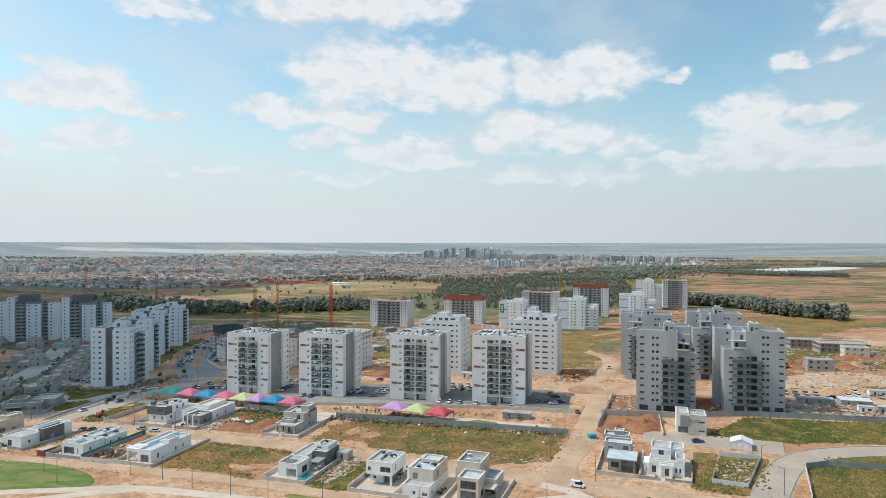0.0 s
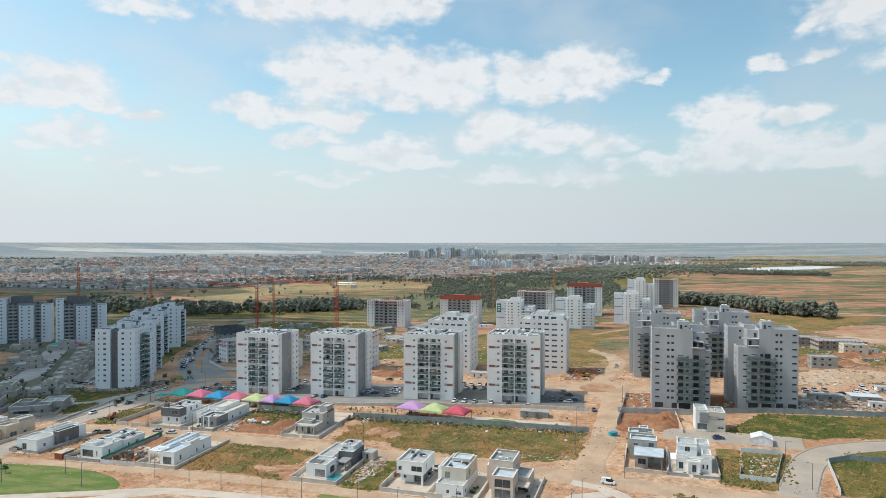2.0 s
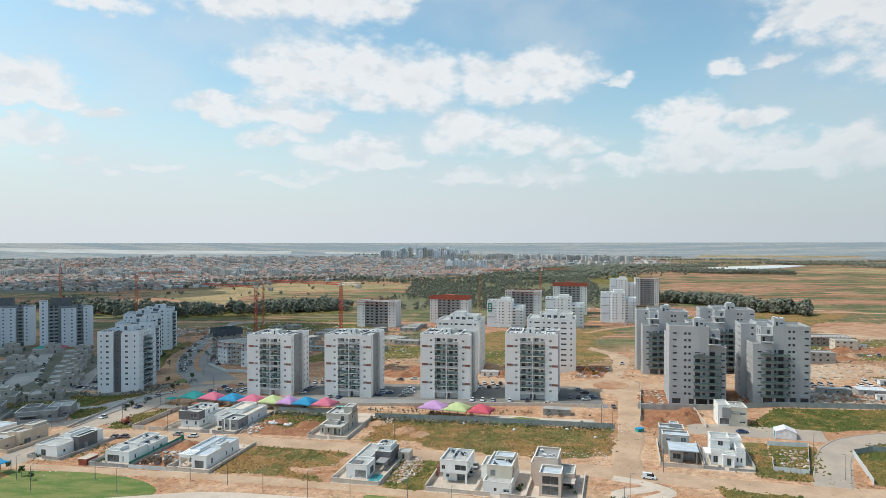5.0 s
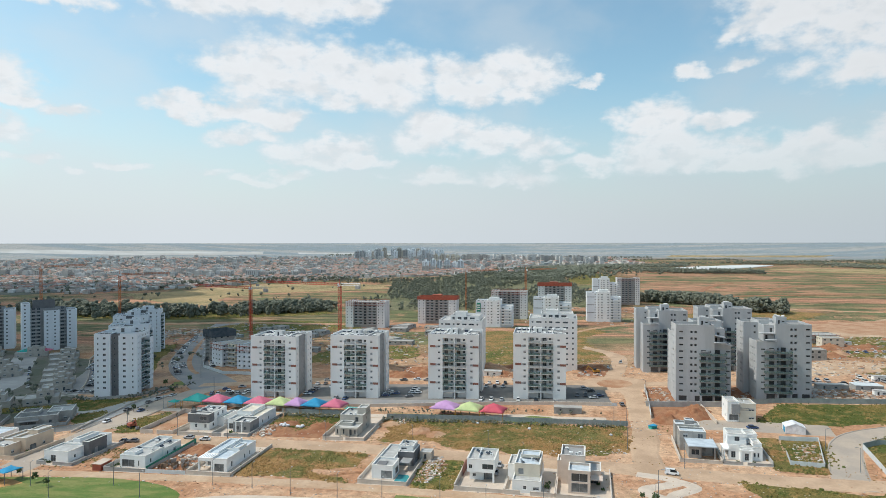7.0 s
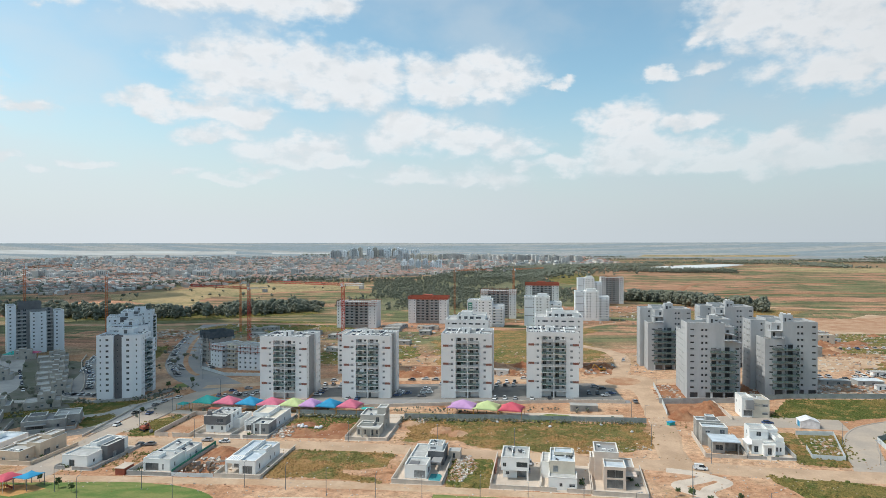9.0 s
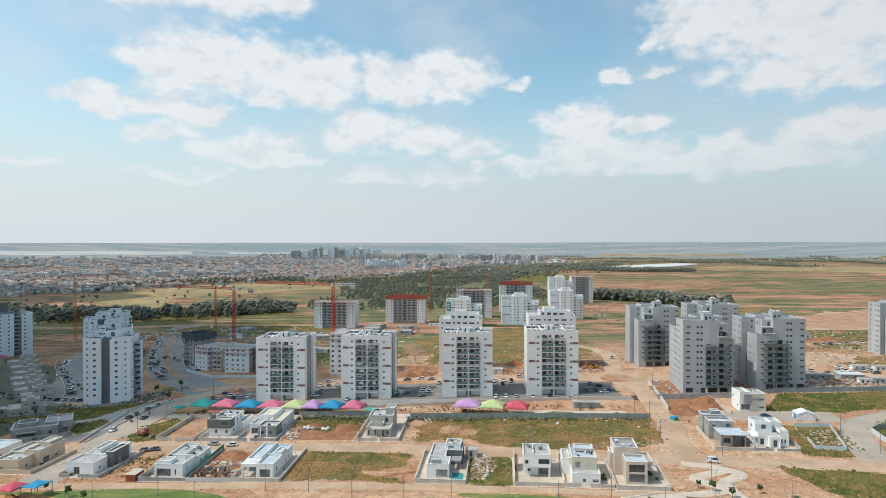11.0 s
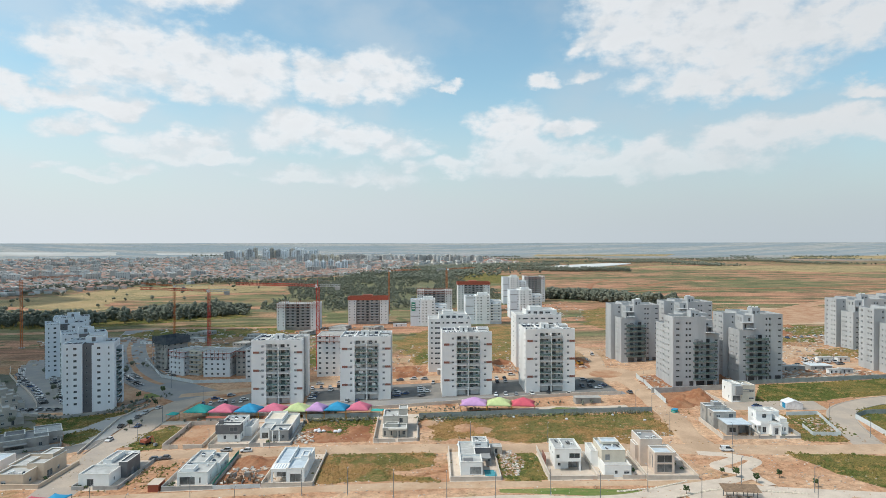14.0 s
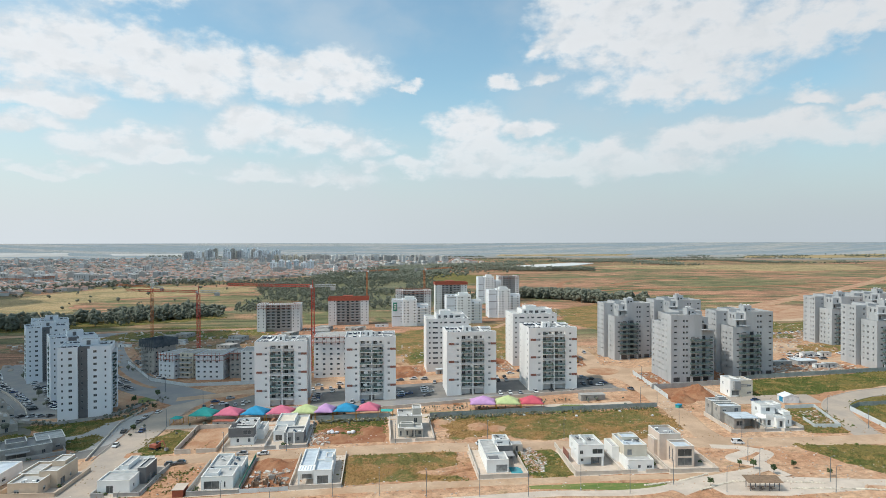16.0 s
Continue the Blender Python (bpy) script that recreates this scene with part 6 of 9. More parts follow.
# second row
plot_wall(-147.6, 226.2, 0, 17.2, 31.5, 1.2, STONEWALL, "pale boundary wall of a villa garden", gate=(8.5, 9.6), hs=1.5)
yard(-147.6, 226.2, 0, 17.2, 31.5, PAVE, "grey unfinished yard")
e = villa(-147.6, 226.2, 0, "grey-beige two-storey villa with a columned porch", [
    (3.2, 13.0, 6.0, 12.0, -1, 3.6, GREIGE, ROOFING, 0.5), (3.2, 13.2, 12.0, 23.0, -1, 6.8, GREIGE, ROOFING, 0.6), (9.5, 13.2, 16.0, 22.0, 6.2, 8.8, GREIGE, ROOFING, 0.4), (4.2, 9.5, 9.0, 12.0, 3.1, 4.4, GREIGE, ROOFING, 0.9)],
    [(0, "S", 0.6, 0.5, 0.7, 2.0), (0, "S", 3.2, 0.5, 0.7, 2.0), (0, "S", 5.6, 0.1, 1.4, 2.5), (0, "S", 8.0, 0.8, 1.2, 1.6), (1, "S", 6.6, 4.0, 1.4, 2.0), (1, "E", 4.0, 4.0, 1.2, 1.3), (1, "E", 4.0, 1.0, 1.2, 1.3), (1, "W", 4.0, 4.0, 1.2, 1.3)])
slab(e, "porch_roof", 5.5, 13.0, 4.2, 5.98, 3.1, 3.6, GREIGE)
for _x in (5.6, 9.2, 12.5):
    slab(e, "porch_column", _x, _x + 0.45, 4.3, 4.75, -0.6, 3.1, GREIGE)
roof_bits(e, 4, 9, 13, 22, 6.22, 3, 8)
plot_wall(-196.4, 227.0, 0, 16.0, 34, 1.3, GREYWALL, "grey boundary wall of a villa garden", gate=(4.2, 5.4))
yard(-196.4, 227.0, 0, 16.0, 34, PAVE, "pale paved yard")
e = villa(-196.4, 227.0, 0, "white and grey villa with deep roof parapets", [
    (6.6, 14.2, 5.6, 14.0, -1, 4.5, MIDGREY, ROOFING, 0.7), (1.8, 6.6, 9.5, 18.0, -1, 4.2, WHITE2, ROOFING, 0.6), (1.8, 9.0, 18.0, 31.0, -1, 5.6, WHITE2, CREAM, 0.8), (9.0, 14.2, 14.0, 31.0, -1, 4.6, WHITE2, CREAM, 0.8)],
    [(0, "S", 1.4, 1.1, 1.2, 1.5), (0, "S", 4.8, 1.1, 1.2, 1.5), (0, "E", 3.0, 1.1, 1.0, 1.4), (3, "E", 3.0, 1.1, 1.0, 1.4), (3, "E", 9.0, 1.1, 1.0, 1.4), (1, "S", 0.8, 0.2, 2.6, 2.3)])
slab(e, "facade_panel", 7.6, 8.1, 5.5, 5.6, 0, 4.4, WHITE2)
slab(e, "facade_panel", 10.2, 10.8, 5.5, 5.6, 0, 4.4, WHITE2)
roof_bits(e, 8, 13, 7, 13, 3.82, 4, 9)
plot_wall(-212.6, 227.5, 0, 15.8, 32, 1.3, STONEWALL, "white boundary wall of a villa garden")
yard(-212.6, 227.5, 0, 15.8, 32, PAVE, "pale paved yard")
e = villa(-212.6, 227.5, 0, "white villa with a black panelled upper storey", [
    (1.6, 10.6, 7.0, 22.0, -1, 3.3, WHITE2), (1.0, 10.8, 6.4, 11.0, 3.3, 7.0, DARKGREY, ROOFING, 0.4), (1.8, 10.6, 11.0, 22.0, 3.3, 6.8, WHITE2, ROOFING, 0.7), (10.6, 13.5, 14.0, 26.0, -1, 4.0, WHITE2)],
    [(0, "S", 2.4, 1.1, 1.0, 1.5), (0, "S", 6.8, 1.1, 1.0, 1.5), (1, "S", 5.6, 4.4, 3.2, 1.6), (2, "E", 3.0, 4.4, 1.2, 1.4), (2, "E", 7.0, 4.4, 1.2, 1.4), (0, "E", 3.0, 1.0, 1.2, 1.4)])
slab(e, "water_tank_box", 2.0, 3.6, 7.5, 9.0, 6.6, 8.6, DARKGREY)
roof_bits(e, 3, 9.5, 12, 21, 6.12, 6, 10)
plot_wall(-230.6, 228.4, 0, 15.6, 33, 1.5, STONEWALL, "pale wall round an empty plot of red soil", gate=(6.0, 8.0), hs=1.7, back=True)
patch("bare_plot", [(-230, 229), (-215.5, 229), (-215.5, 261), (-230, 261)], SOIL, 0.06, "raked orange soil on an empty plot", "soil", 0.3)
# over by the avenue
e = villa(-294.5, 230.2, 31, "grey stone villa with a low pitched terrace roof", [
    (0, 17.0, 0, 13, -1, 4.4, CONCRETE, MIDGREY, 0.5), (12.0, 22.0, 5, 17, -1, 4.8, CONCRETE, ROOFING, 0.5), (2.0, 9.0, 4, 11, 3.9, 5.6, CONCRETE, DARKGREY, 0.4)],
    [(0, "S", 2.0, 0.3, 6.5, 2.4), (0, "S", 13.5, 1.0, 1.2, 1.4), (1, "E", 2.0, 1.0, 1.6, 1.3), (1, "E", 7.0, 1.0, 1.6, 1.3), (1, "S", 6.5, 1.0, 1.6, 1.3)])
slab(e, "porch_roof", 1.6, 9.6, -2.6, -0.02, 2.7, 2.95, MIDGREY)
plot_wall(-298.5, 223.5, 31, 28.0, 26, 1.4, GREYWALL, "grey boundary wall of a corner villa")
# hillside villas
e = villa(14.4, 260.9, 0, "white two-storey villa with grey stair tower", [
    (4.6, 10.8, 0.0, 9.4, -2, 7.4, CREAM, ROOFING, 0.6), (0.0, 4.6, 0.6, 9.8, -2, 7.9, WHITE2, ROOFING, 0.7), (1.4, 4.6, -0.6, 0.58, 3.2, 7.0, MIDGREY, ROOFING, 0.2)],
    [(0, "S", 3.4, 4.4, 2.2, 1.1), (0, "S", 3.4, 1.0, 2.2, 1.1), (0, "E", 3.0, 4.4, 1.2, 1.2), (1, "W", 2.0, 4.4, 0.9, 1.3), (1, "W", 6.0, 1.0, 0.9, 1.3), (1, "S", 0.7, 0.2, 3.6, 2.4)])
slab(e, "facade_panel", 4.7, 8.2, -0.1, -0.01, 4.6, 4.9, MIDGREY)
slab(e, "facade_panel", 4.7, 8.2, -0.1, -0.01, 5.4, 5.7, MIDGREY)
roof_bits(e, 5.5, 10, 2, 8, 6.82, 2, 11)
e = villa(3.6, 215.4, -3, "bright white villa with terraces and arched porch", [
    (0.0, 10.8, 2.0, 9.0, -1, 4.2, WHITE2, ROOFING, 0.6), (0.4, 6.6, 6.5, 13.5, -1, 7.4, WHITE2, ROOFING, 0.7), (6.6, 10.6, 9.0, 15.0, -1, 7.0, WHITE2, ROOFING, 0.6), (8.0, 10.8, 3.0, 8.8, 4.2, 5.4, WHITE2, ROOFING, 0.9), (3.4, 7.4, 0.3, 1.98, -1, 3.7, WHITE2, ROOFING, 0.3)],
    [(0, "S", 8.0, 0.9, 0.6, 1.5), (0, "S", 9.2, 0.9, 0.6, 1.5), (0, "S", 0.8, 0.3, 1.4, 2.2), (4, "S", 1.4, 0.1, 1.3, 2.4), (0, "W", 2.0, 0.8, 1.2, 2.0), (1, "W", 3.0, 4.6, 1.0, 1.4), (2, "E", 2.0, 4.4, 1.0, 1.4), (1, "S", 2.4, 4.8, 1.6, 1.6)])
for _y in (1.5, 4.0, 6.5):
    slab(e, "porch_column", -1.6, -1.2, _y, _y + 0.4, -1, 3.0, WHITE2)
slab(e, "porch_roof", -1.8, -0.02, 1.2, 7.6, 3.0, 3.5, WHITE2)
for _q in ((0.2, 6.8, 6.3, 6.48), (6.4, 10.8, 8.8, 8.98)):
    slab(e, "cornice", _q[0], _q[1], _q[2], _q[3], 6.5, 6.75, WHITE2)
slab(e, "door_pediment", 3.0, 7.8, 0.0, 0.28, 3.3, 3.75, WHITE2)
for _x in (3.5, 6.8):
    slab(e, "door_column", _x, _x + 0.45, -0.1, 0.28, -1, 3.3, WHITE2)
slab(e, "terrace_wall", -0.1, 3.3, 1.8, 1.98, 3.6, 4.9, WHITE2)
plot_wall(1.0, 212.6, -3, 15.4, 22, 0.9, GREYWALL, "grey boundary wall of a hillside villa", gate=(6.0, 7.4), hs=1.6)
yard(1.0, 212.6, -3, 15.4, 22, PAVE, "pale paved yard")
e = villa(-9.8, 217.4, -3, "bare concrete villa shell with a flat roof", [
    (0.4, 4.6, 0.6, 8.6, -1, 3.9, CONCRETE, ROOFBLUE, 0.0), (4.6, 8.8, 3.4, 8.6, -1, 3.9, CONCRETE, ROOFBLUE, 0.0), (-1.6, 7.4, 8.6, 14.5, -1, 6.6, CONCRETE, ROOFBLUE, 0.6), (-2.4, 6.2, 14.5, 20.0, -1, 7.4, CONCRETE, ROOFBLUE, 0.7), (1.2, 4.4, 15.2, 18.6, 6.8, 8.8, MIDGREY, ROOFBLUE, 0.3)],
    [(0, "S", 0.9, 0.7, 2.6, 1.9), (1, "S", 0.6, 0.1, 3.0, 2.5), (2, "W", 2.0, 4.0, 1.2, 1.4), (3, "W", 2.0, 4.2, 1.2, 1.4), (2, "S", 1.2, 4.4, 1.6, 1.4), (2, "S", 6.2, 4.2, 1.8, 1.6), (3, "E", 2.0, 4.2, 1.4, 1.4), (1, "E", 1.6, 0.9, 1.4, 1.4)])
slab(e, "roof_overhang", 0.0, 9.6, -0.9, 8.58, 3.92, 4.22, ROOFBLUE, "pale blue-grey roof slab")
slab(e, "porch_column", 8.6, 9.0, -0.5, -0.1, -1, 3.9, CONCRETE)
slab(e, "porch_wall", 9.1, 9.35, 1.0, 8.0, -1, 2.2, CONCRETE)
plot_wall(-13.0, 213.6, -3, 13.6, 24, 1.1, STONEWALL, "unfinished boundary wall of a concrete shell", hs=1.4)
# low stone houses on the far side of the avenue
for _i, (_x, _y, _w, _d) in enumerate(((-357, 313, 18, 12), (-371, 330, 16, 12), (-386, 347, 18, 12), (-400, 367, 16, 12), (-343, 299, 15, 11), (-418, 388, 18, 12), (-436, 408, 20, 12), (-468, 410, 22, 12), (-500, 404, 20, 12),
                                       (-326, 268, 16, 13), (-344, 256, 16, 13), (-540, 398, 22, 12), (-330, 236, 15, 13), (-420, 340, 18, 12), (-448, 358, 20, 12), (-476, 340, 18, 12))):
    villa(_x, _y, 36, "low beige stone terraced house with flat roofs", [(0, _w, 0, _d, -2, 3.6, BEIGE, ROOFING, 0.5), (_w * 0.36, _w - 2.5, 3, _d - 0.5, 3.1, 6.6, BEIGE, ROOFING, 0.5), (_w * 0.5, _w * 0.7, 4, _d - 2, 6.1, 7.8, BEIGE, ROOFING, 0.3)],
          [(0, "S", 1.6, 1.0, 1.4, 1.2), (0, "S", _w * 0.45, 1.0, 1.4, 1.2), (0, "S", _w * 0.7, 0.2, 1.2, 2.1), (0, "E", 2.0, 1.0, 1.4, 1.2), (0, "E", _d * 0.6, 1.0, 1.4, 1.2), (1, "S", 1.4, 4.2, 1.4, 1.2), (1, "S", _w * 0.3, 4.2, 1.2, 1.2), (1, "E", 2.4, 4.2, 1.4, 1.2)], "terraced houses")

# ---- fences and retaining walls ----


def fence(name, pts, h, mat, label, panel=2.5, thick=0.08, category="fence", lift=0.0):
    """Upright panels between posts; every panel is a part."""
    e = base(name, pts[0][0], pts[0][1], ground_z(*pts[0]), 0, label, category)
    ox, oy, oz = pts[0][0], pts[0][1], ground_z(*pts[0])
    for a, b in zip(pts, pts[1:]):
        a, b = Vector(a), Vector(b)
        n = max(1, int((b - a).length / panel))
        ang = math.degrees(math.atan2(b.y - a.y, b.x - a.x))
        L = (b - a).length / n
        mesh = Mesh()
        mesh.box(0.02, L - 0.02, -thick / 2, thick / 2, -0.6, h)
        data = mesh.data("panel", mat)
        for i in range(n):
            p = a.lerp(b, i / n)
            q = a.lerp(b, (i + 0.5) / n)
            child("panel", data, e, pose(p.x - ox, p.y - oy, ground_z(q.x, q.y) - oz + lift, 0, 0, ang))
    return e


fence("sheet_fence", [(-129.6, 258.2), (-91, 257.2), (-57, 255), (-26, 253)], 2.1, TIN, "grey-green sheet metal fence along the field", 3.0)
fence("sheet_fence", [(-182, 264.4), (-147, 262)], 2.1, TIN, "dark sheet metal fence behind the plots", 3.0)
fence("sheet_fence", [(22, 286), (45, 291), (76, 290.4), (122, 290)], 2.2, TIN, "blue-grey sheet metal fence below the tower site", 3.0)
fence("site_fence", [(-15.4, 264), (-13, 290), (-11.2, 316)], 2.2, WHITETIN, "white sheet metal fence of the building site", 3.0)
fence("retaining_wall", [(-15, 283), (-4.8, 283.2), (21.6, 284)], 3.4, GREYWALL, "grey concrete retaining wall below the tower", 6.0, 0.4, "wall", -1.0)
fence("retaining_wall", [(-231, 277), (-186, 270.4), (-150, 276.2), (-122, 279), (-94, 282.3), (-55, 284.6), (-30, 284)], 1.5, STONEWALL, "pale stone retaining wall in front of the car park", 5.0, 0.35, "wall")
fence("green_fence", [(-197.3, 185), (-197.9, 218)], 1.9, GREENNET, "green netting fence beside the dug-out plot", 3.0)
fence("sheet_fence", [(-197.2, 184.4), (-181.6, 184.2)], 1.3, WHITETIN, "white sheet metal fence in front of the dug-out plot", 3.0)
fence("sheet_fence", [(24.5, 224), (22.4, 214), (32.4, 212.2), (40.4, 239), (27, 239.6)], 1.5, WHITETIN, "white sheet metal fence round a weedy plot", 2.5)
fence("sheet_fence", [(52.6, 232.4), (60, 236.5), (76, 236.2), (100, 236)], 2.0, TIN, "blue-grey sheet metal fence round a weedy plot", 2.5)
fence("sheet_fence", [(52.4, 232.2), (50.6, 220), (48.4, 206)], 1.9, WHITETIN, "white sheet metal fence beside the curved road", 2.5)
fence("low_wall", [(9.5, 258), (8.6, 283)], 1.5, STONEWALL, "pale boundary wall beside the soil heaps", 4.0, 0.3, "wall")
fence("low_wall", [(-262, 226), (-270, 279), (-267, 305)], 0.9, STONEWALL, "low pale wall beside the avenue", 4.0, 0.3, "wall")
fence("low_wall", [(-335, 300), (-316, 290), (-300, 284), (-280, 292), (-272, 312)], 1.4, GREYWALL, "grey garden wall round the tower", 4.0, 0.3, "wall")
fence("site_fence", [(-330, 450), (-312, 418), (-290, 378), (-262, 354), (-222, 350)], 2.0, WHITETIN, "pale sheet metal fence round the half-built blocks", 4.0)

fence("low_wall", [(-324, 306), (-331, 318), (-345, 338), (-362, 360), (-382, 384), (-402, 410), (-420, 440)], 1.3, STONEWALL, "curved pale wall beside the car park", 4.0, 0.35, "wall")

# ---- playground canopies ----
CLOTH = {k: material(k + "_canopy_cloth", c, tuple(v * 0.85 for v in c), 0.6, 0.8, amount=0.4, fine=0.05) for k, c in {
    "teal": (0.05, 0.40, 0.36), "pink": (0.60, 0.16, 0.24), "blue": (0.03, 0.27, 0.48), "lime": (0.50, 0.58, 0.28), "violet": (0.52, 0.30, 0.54), "red": (0.58, 0.10, 0.14)}.items()}


def canopy(x, y, w, d, colour, turn, label, top=6.6, eave=3.3, post=YELLOW):
    e = base("shade_canopy", x, y, ground_z(x, y), turn, label, "canopy", "shade canopies")
    n = 12
    m = Mesh()
    for j in range(n + 1):
        for i in range(n + 1):
            u, v = 2 * i / n - 1, 2 * j / n - 1
            r = max(abs(u), abs(v))
            sag = 1 - 0.10 * (1 - (min(abs(u), abs(v)) / max(r, 1e-6)) ** 2) * r ** 3     # edges drawn inwards
            z = eave + (top - eave) * (1 - r) ** 0.85 + 0.25 * (min(abs(u), abs(v)) ** 4)
            m.v.append((u * w / 2 * sag, v * d / 2 * sag, z))
    for j in range(n):
        for i in range(n):
            a = j * (n + 1) + i
            m.f.append((a, a + 1, a + n + 2, a + n + 1))
            m.m.append(0)
    cl = m.link("cloth", CLOTH[colour], parent=e, smooth=True)
    cl.modifiers.new("thickness", "SOLIDIFY").thickness = 0.03
    pm = Mesh()
    pm.tube((0, 0, -0.3), (0, 0, eave + 0.25), 0.11, sides=8)
    pd = pm.data("post", post)
    for sx in (-0.46, 0.46):
        for sy in (-0.46, 0.46):
            child("post", pd, e, pose(sx * w, sy * d, 0))
    return e


for _x, _y, _w, _c in ((-231.6, 274.6, 11.5, "teal"), (-219.8, 273.0, 12, "pink"), (-207.9, 271.4, 11.5, "blue"), (-196.4, 270.0, 12, "pink"), (-185.2, 269.0, 11.5, "lime"),
                       (-176.4, 268.2, 9.0, "violet"), (-167.0, 267.4, 10.5, "blue"), (-156.8, 266.4, 10.5, "pink")):
    canopy(_x, _y, _w, 9.5, _c, -7, f"{_c} fabric shade canopy on yellow posts")
canopy(-243, 272.5, 5, 4, "teal", -7, "small teal fabric shade canopy", 3.8, 2.6)
canopy(-148.6, 265.6, 6, 4, "teal", -7, "small teal fabric shade canopy", 3.0, 2.2)
for _x, _y, _w, _c in ((-104.2, 265.6, 13, "violet"), (-93.0, 263.6, 12, "lime"), (-82.2, 261.4, 11, "red")):
    canopy(_x, _y, _w, 9.5, _c, -8, f"{_c} fabric shade canopy on yellow posts")
canopy(-246.2, 169.5, 7, 8, "red", -15, "red fabric shade canopy over the slide", 5.4, 3.6, PAVE)
canopy(-239.6, 171.0, 6.2, 7, "blue", -10, "blue fabric shade canopy beside the lawn", 4.8, 4.0, DARKGREY)
canopy(-253.5, 166.0, 6, 6, "blue", -10, "blue fabric shade canopy beside the lawn", 5.0, 3.8, DARKGREY)
canopy(-470, 424, 12, 9, "teal", 20, "teal fabric shade canopy in a far playground", 5.5, 3.3)
canopy(-458, 430, 9, 8, "pink", 20, "pink fabric shade canopy in a far playground", 5.0, 3.3)
patch("play_floor", [(-256, 166), (-240, 163), (-233, 170), (-240, 173), (-254, 172)], material("orange_play_floor", (0.5, 0.27, 0.10), None, 0.4, 0.9), 0.09, "orange rubber playground floor", "playground", 0.3)
ribbon("promenade", [(-246, 268), (-210, 264.5), (-182, 266), (-150, 262.5), (-128, 262), (-110, 259.8), (-70, 266), (-56, 262), (-34, 262)], 4.0, PAVE, 0.09, "pale promenade behind the plots", "path")
ribbon("promenade", [(-240, 272), (-200, 268), (-170, 267), (-148, 268)], 9.0, SOIL, 0.075, "sandy ground under the canopies", "playground")


def slide_frame(x, y):
    e = base("playground_slide", x, y, ground_z(x, y) + 0.08, 20, "small red and orange playground slide", "slide")
    m = Mesh()
    for sx in (-0.7, 0.7):
        for sy in (-0.7, 0.7):
            m.box(sx - 0.06, sx + 0.06, sy - 0.06, sy + 0.06, 0, 2.6)
    m.box(-0.8, 0.8, -0.8, 0.8, 1.2, 1.3)
    m.link("frame", YELLOW, parent=e)
    m = Mesh()
    t = pose(0.8, 0, 1.25, 0, 33, 0)
    m.box(0, 2.4, -0.35, 0.35, 0, 0.06, 0, t)
    m.box(0, 2.4, -0.4, -0.35, 0, 0.3, 0, t)
    m.box(0, 2.4, 0.35, 0.4, 0, 0.3, 0, t)
    m.link("chute", RUST, parent=e)


slide_frame(-247, 168.5)

# ---- vehicles ----


def hull(profile, half, taper, mats, name):
    """A car body from a side outline, a little narrower at the top."""
    m = Mesh()
    k = len(profile)
    zs = [p[1] for p in profile]
    lo, hi = min(zs), max(zs)
    for s in (-1, 1):
        for x, z in profile:
            w = half * (1 - taper * ((z - lo) / (hi - lo)) ** 2)
            m.v.append((x, s * w, z))
    m.f.append(tuple(range(k)))
    m.f.append(tuple(reversed(range(k, 2 * k))))
    for i in range(k):
        j = (i + 1) % k
        m.f.append((j, i, k + i, k + j))
    m.m = [0] * len(m.f)
    return m.data(name, *mats)


WHEEL = Mesh()
WHEEL.tube((0, -0.11, 0), (0, 0.11, 0), 0.32, sides=12, mi=0)
WHEEL.tube((0, -0.125, 0), (0, 0.125, 0), 0.19, sides=8, mi=1)
WHEEL = WHEEL.data("wheel", TYRE, STEEL)
CARGLASS = material("car_glass", (0.02, 0.025, 0.03), None, 1.0, 0.06, spec=0.6)
BODY = [(-2.15, 0.30), (2.10, 0.30), (2.2, 0.50), (2.12, 0.72), (1.1, 0.88), (-1.95, 0.92), (-2.2, 0.75), (-2.22, 0.45)]
CABIN = [(-1.75, 0.905), (1.0, 0.89), (0.35, 1.36), (-0.2, 1.45), (-1.05, 1.43), (-1.5, 1.25)]
VBODY = [(-2.2, 0.32), (2.15, 0.32), (2.25, 0.7), (1.7, 1.02), (-2.2, 1.05), (-2.25, 0.6)]
VCABIN = [(-2.12, 1.04), (1.65, 1.02), (1.0, 1.72), (0.5, 1.85), (-1.95, 1.86), (-2.1, 1.6)]


def car(x, y, turn, col, label, kind="car"):
    e = base("parked_car" if kind == "car" else "parked_van", x, y, ground_z(x, y) + 0.13, turn, label, kind, "parked vehicles")
    p = paint(kind + "_paint", col)
    body, cab = (BODY, CABIN) if kind == "car" else (VBODY, VCABIN)
    child("body", hull(body, 0.89, 0.06, (p,), "body"), e, Matrix())
    c = child("cabin", hull(cab, 0.80, 0.16, (CARGLASS,), "cabin"), e, Matrix())
    r = Mesh()
    xs = [q[0] for q in cab if q[1] > cab[0][1] + 0.3]
    top = max(q[1] for q in cab)
    r.box(min(xs) + 0.1, max(xs) - 0.1, -0.62, 0.62, top - 0.02, top + 0.03)
    if kind != "car":
        r.box(-2.0, -0.5, -0.82, -0.7, 1.06, 1.8)
        r.box(-2.0, -0.5, 0.7, 0.82, 1.06, 1.8)
    r.link("roof", p, parent=e)
    for wx in (-1.35, 1.35):
        for wy in (-0.82, 0.82):
            child("wheel", WHEEL, e, pose(wx, wy, 0.32))
    return e


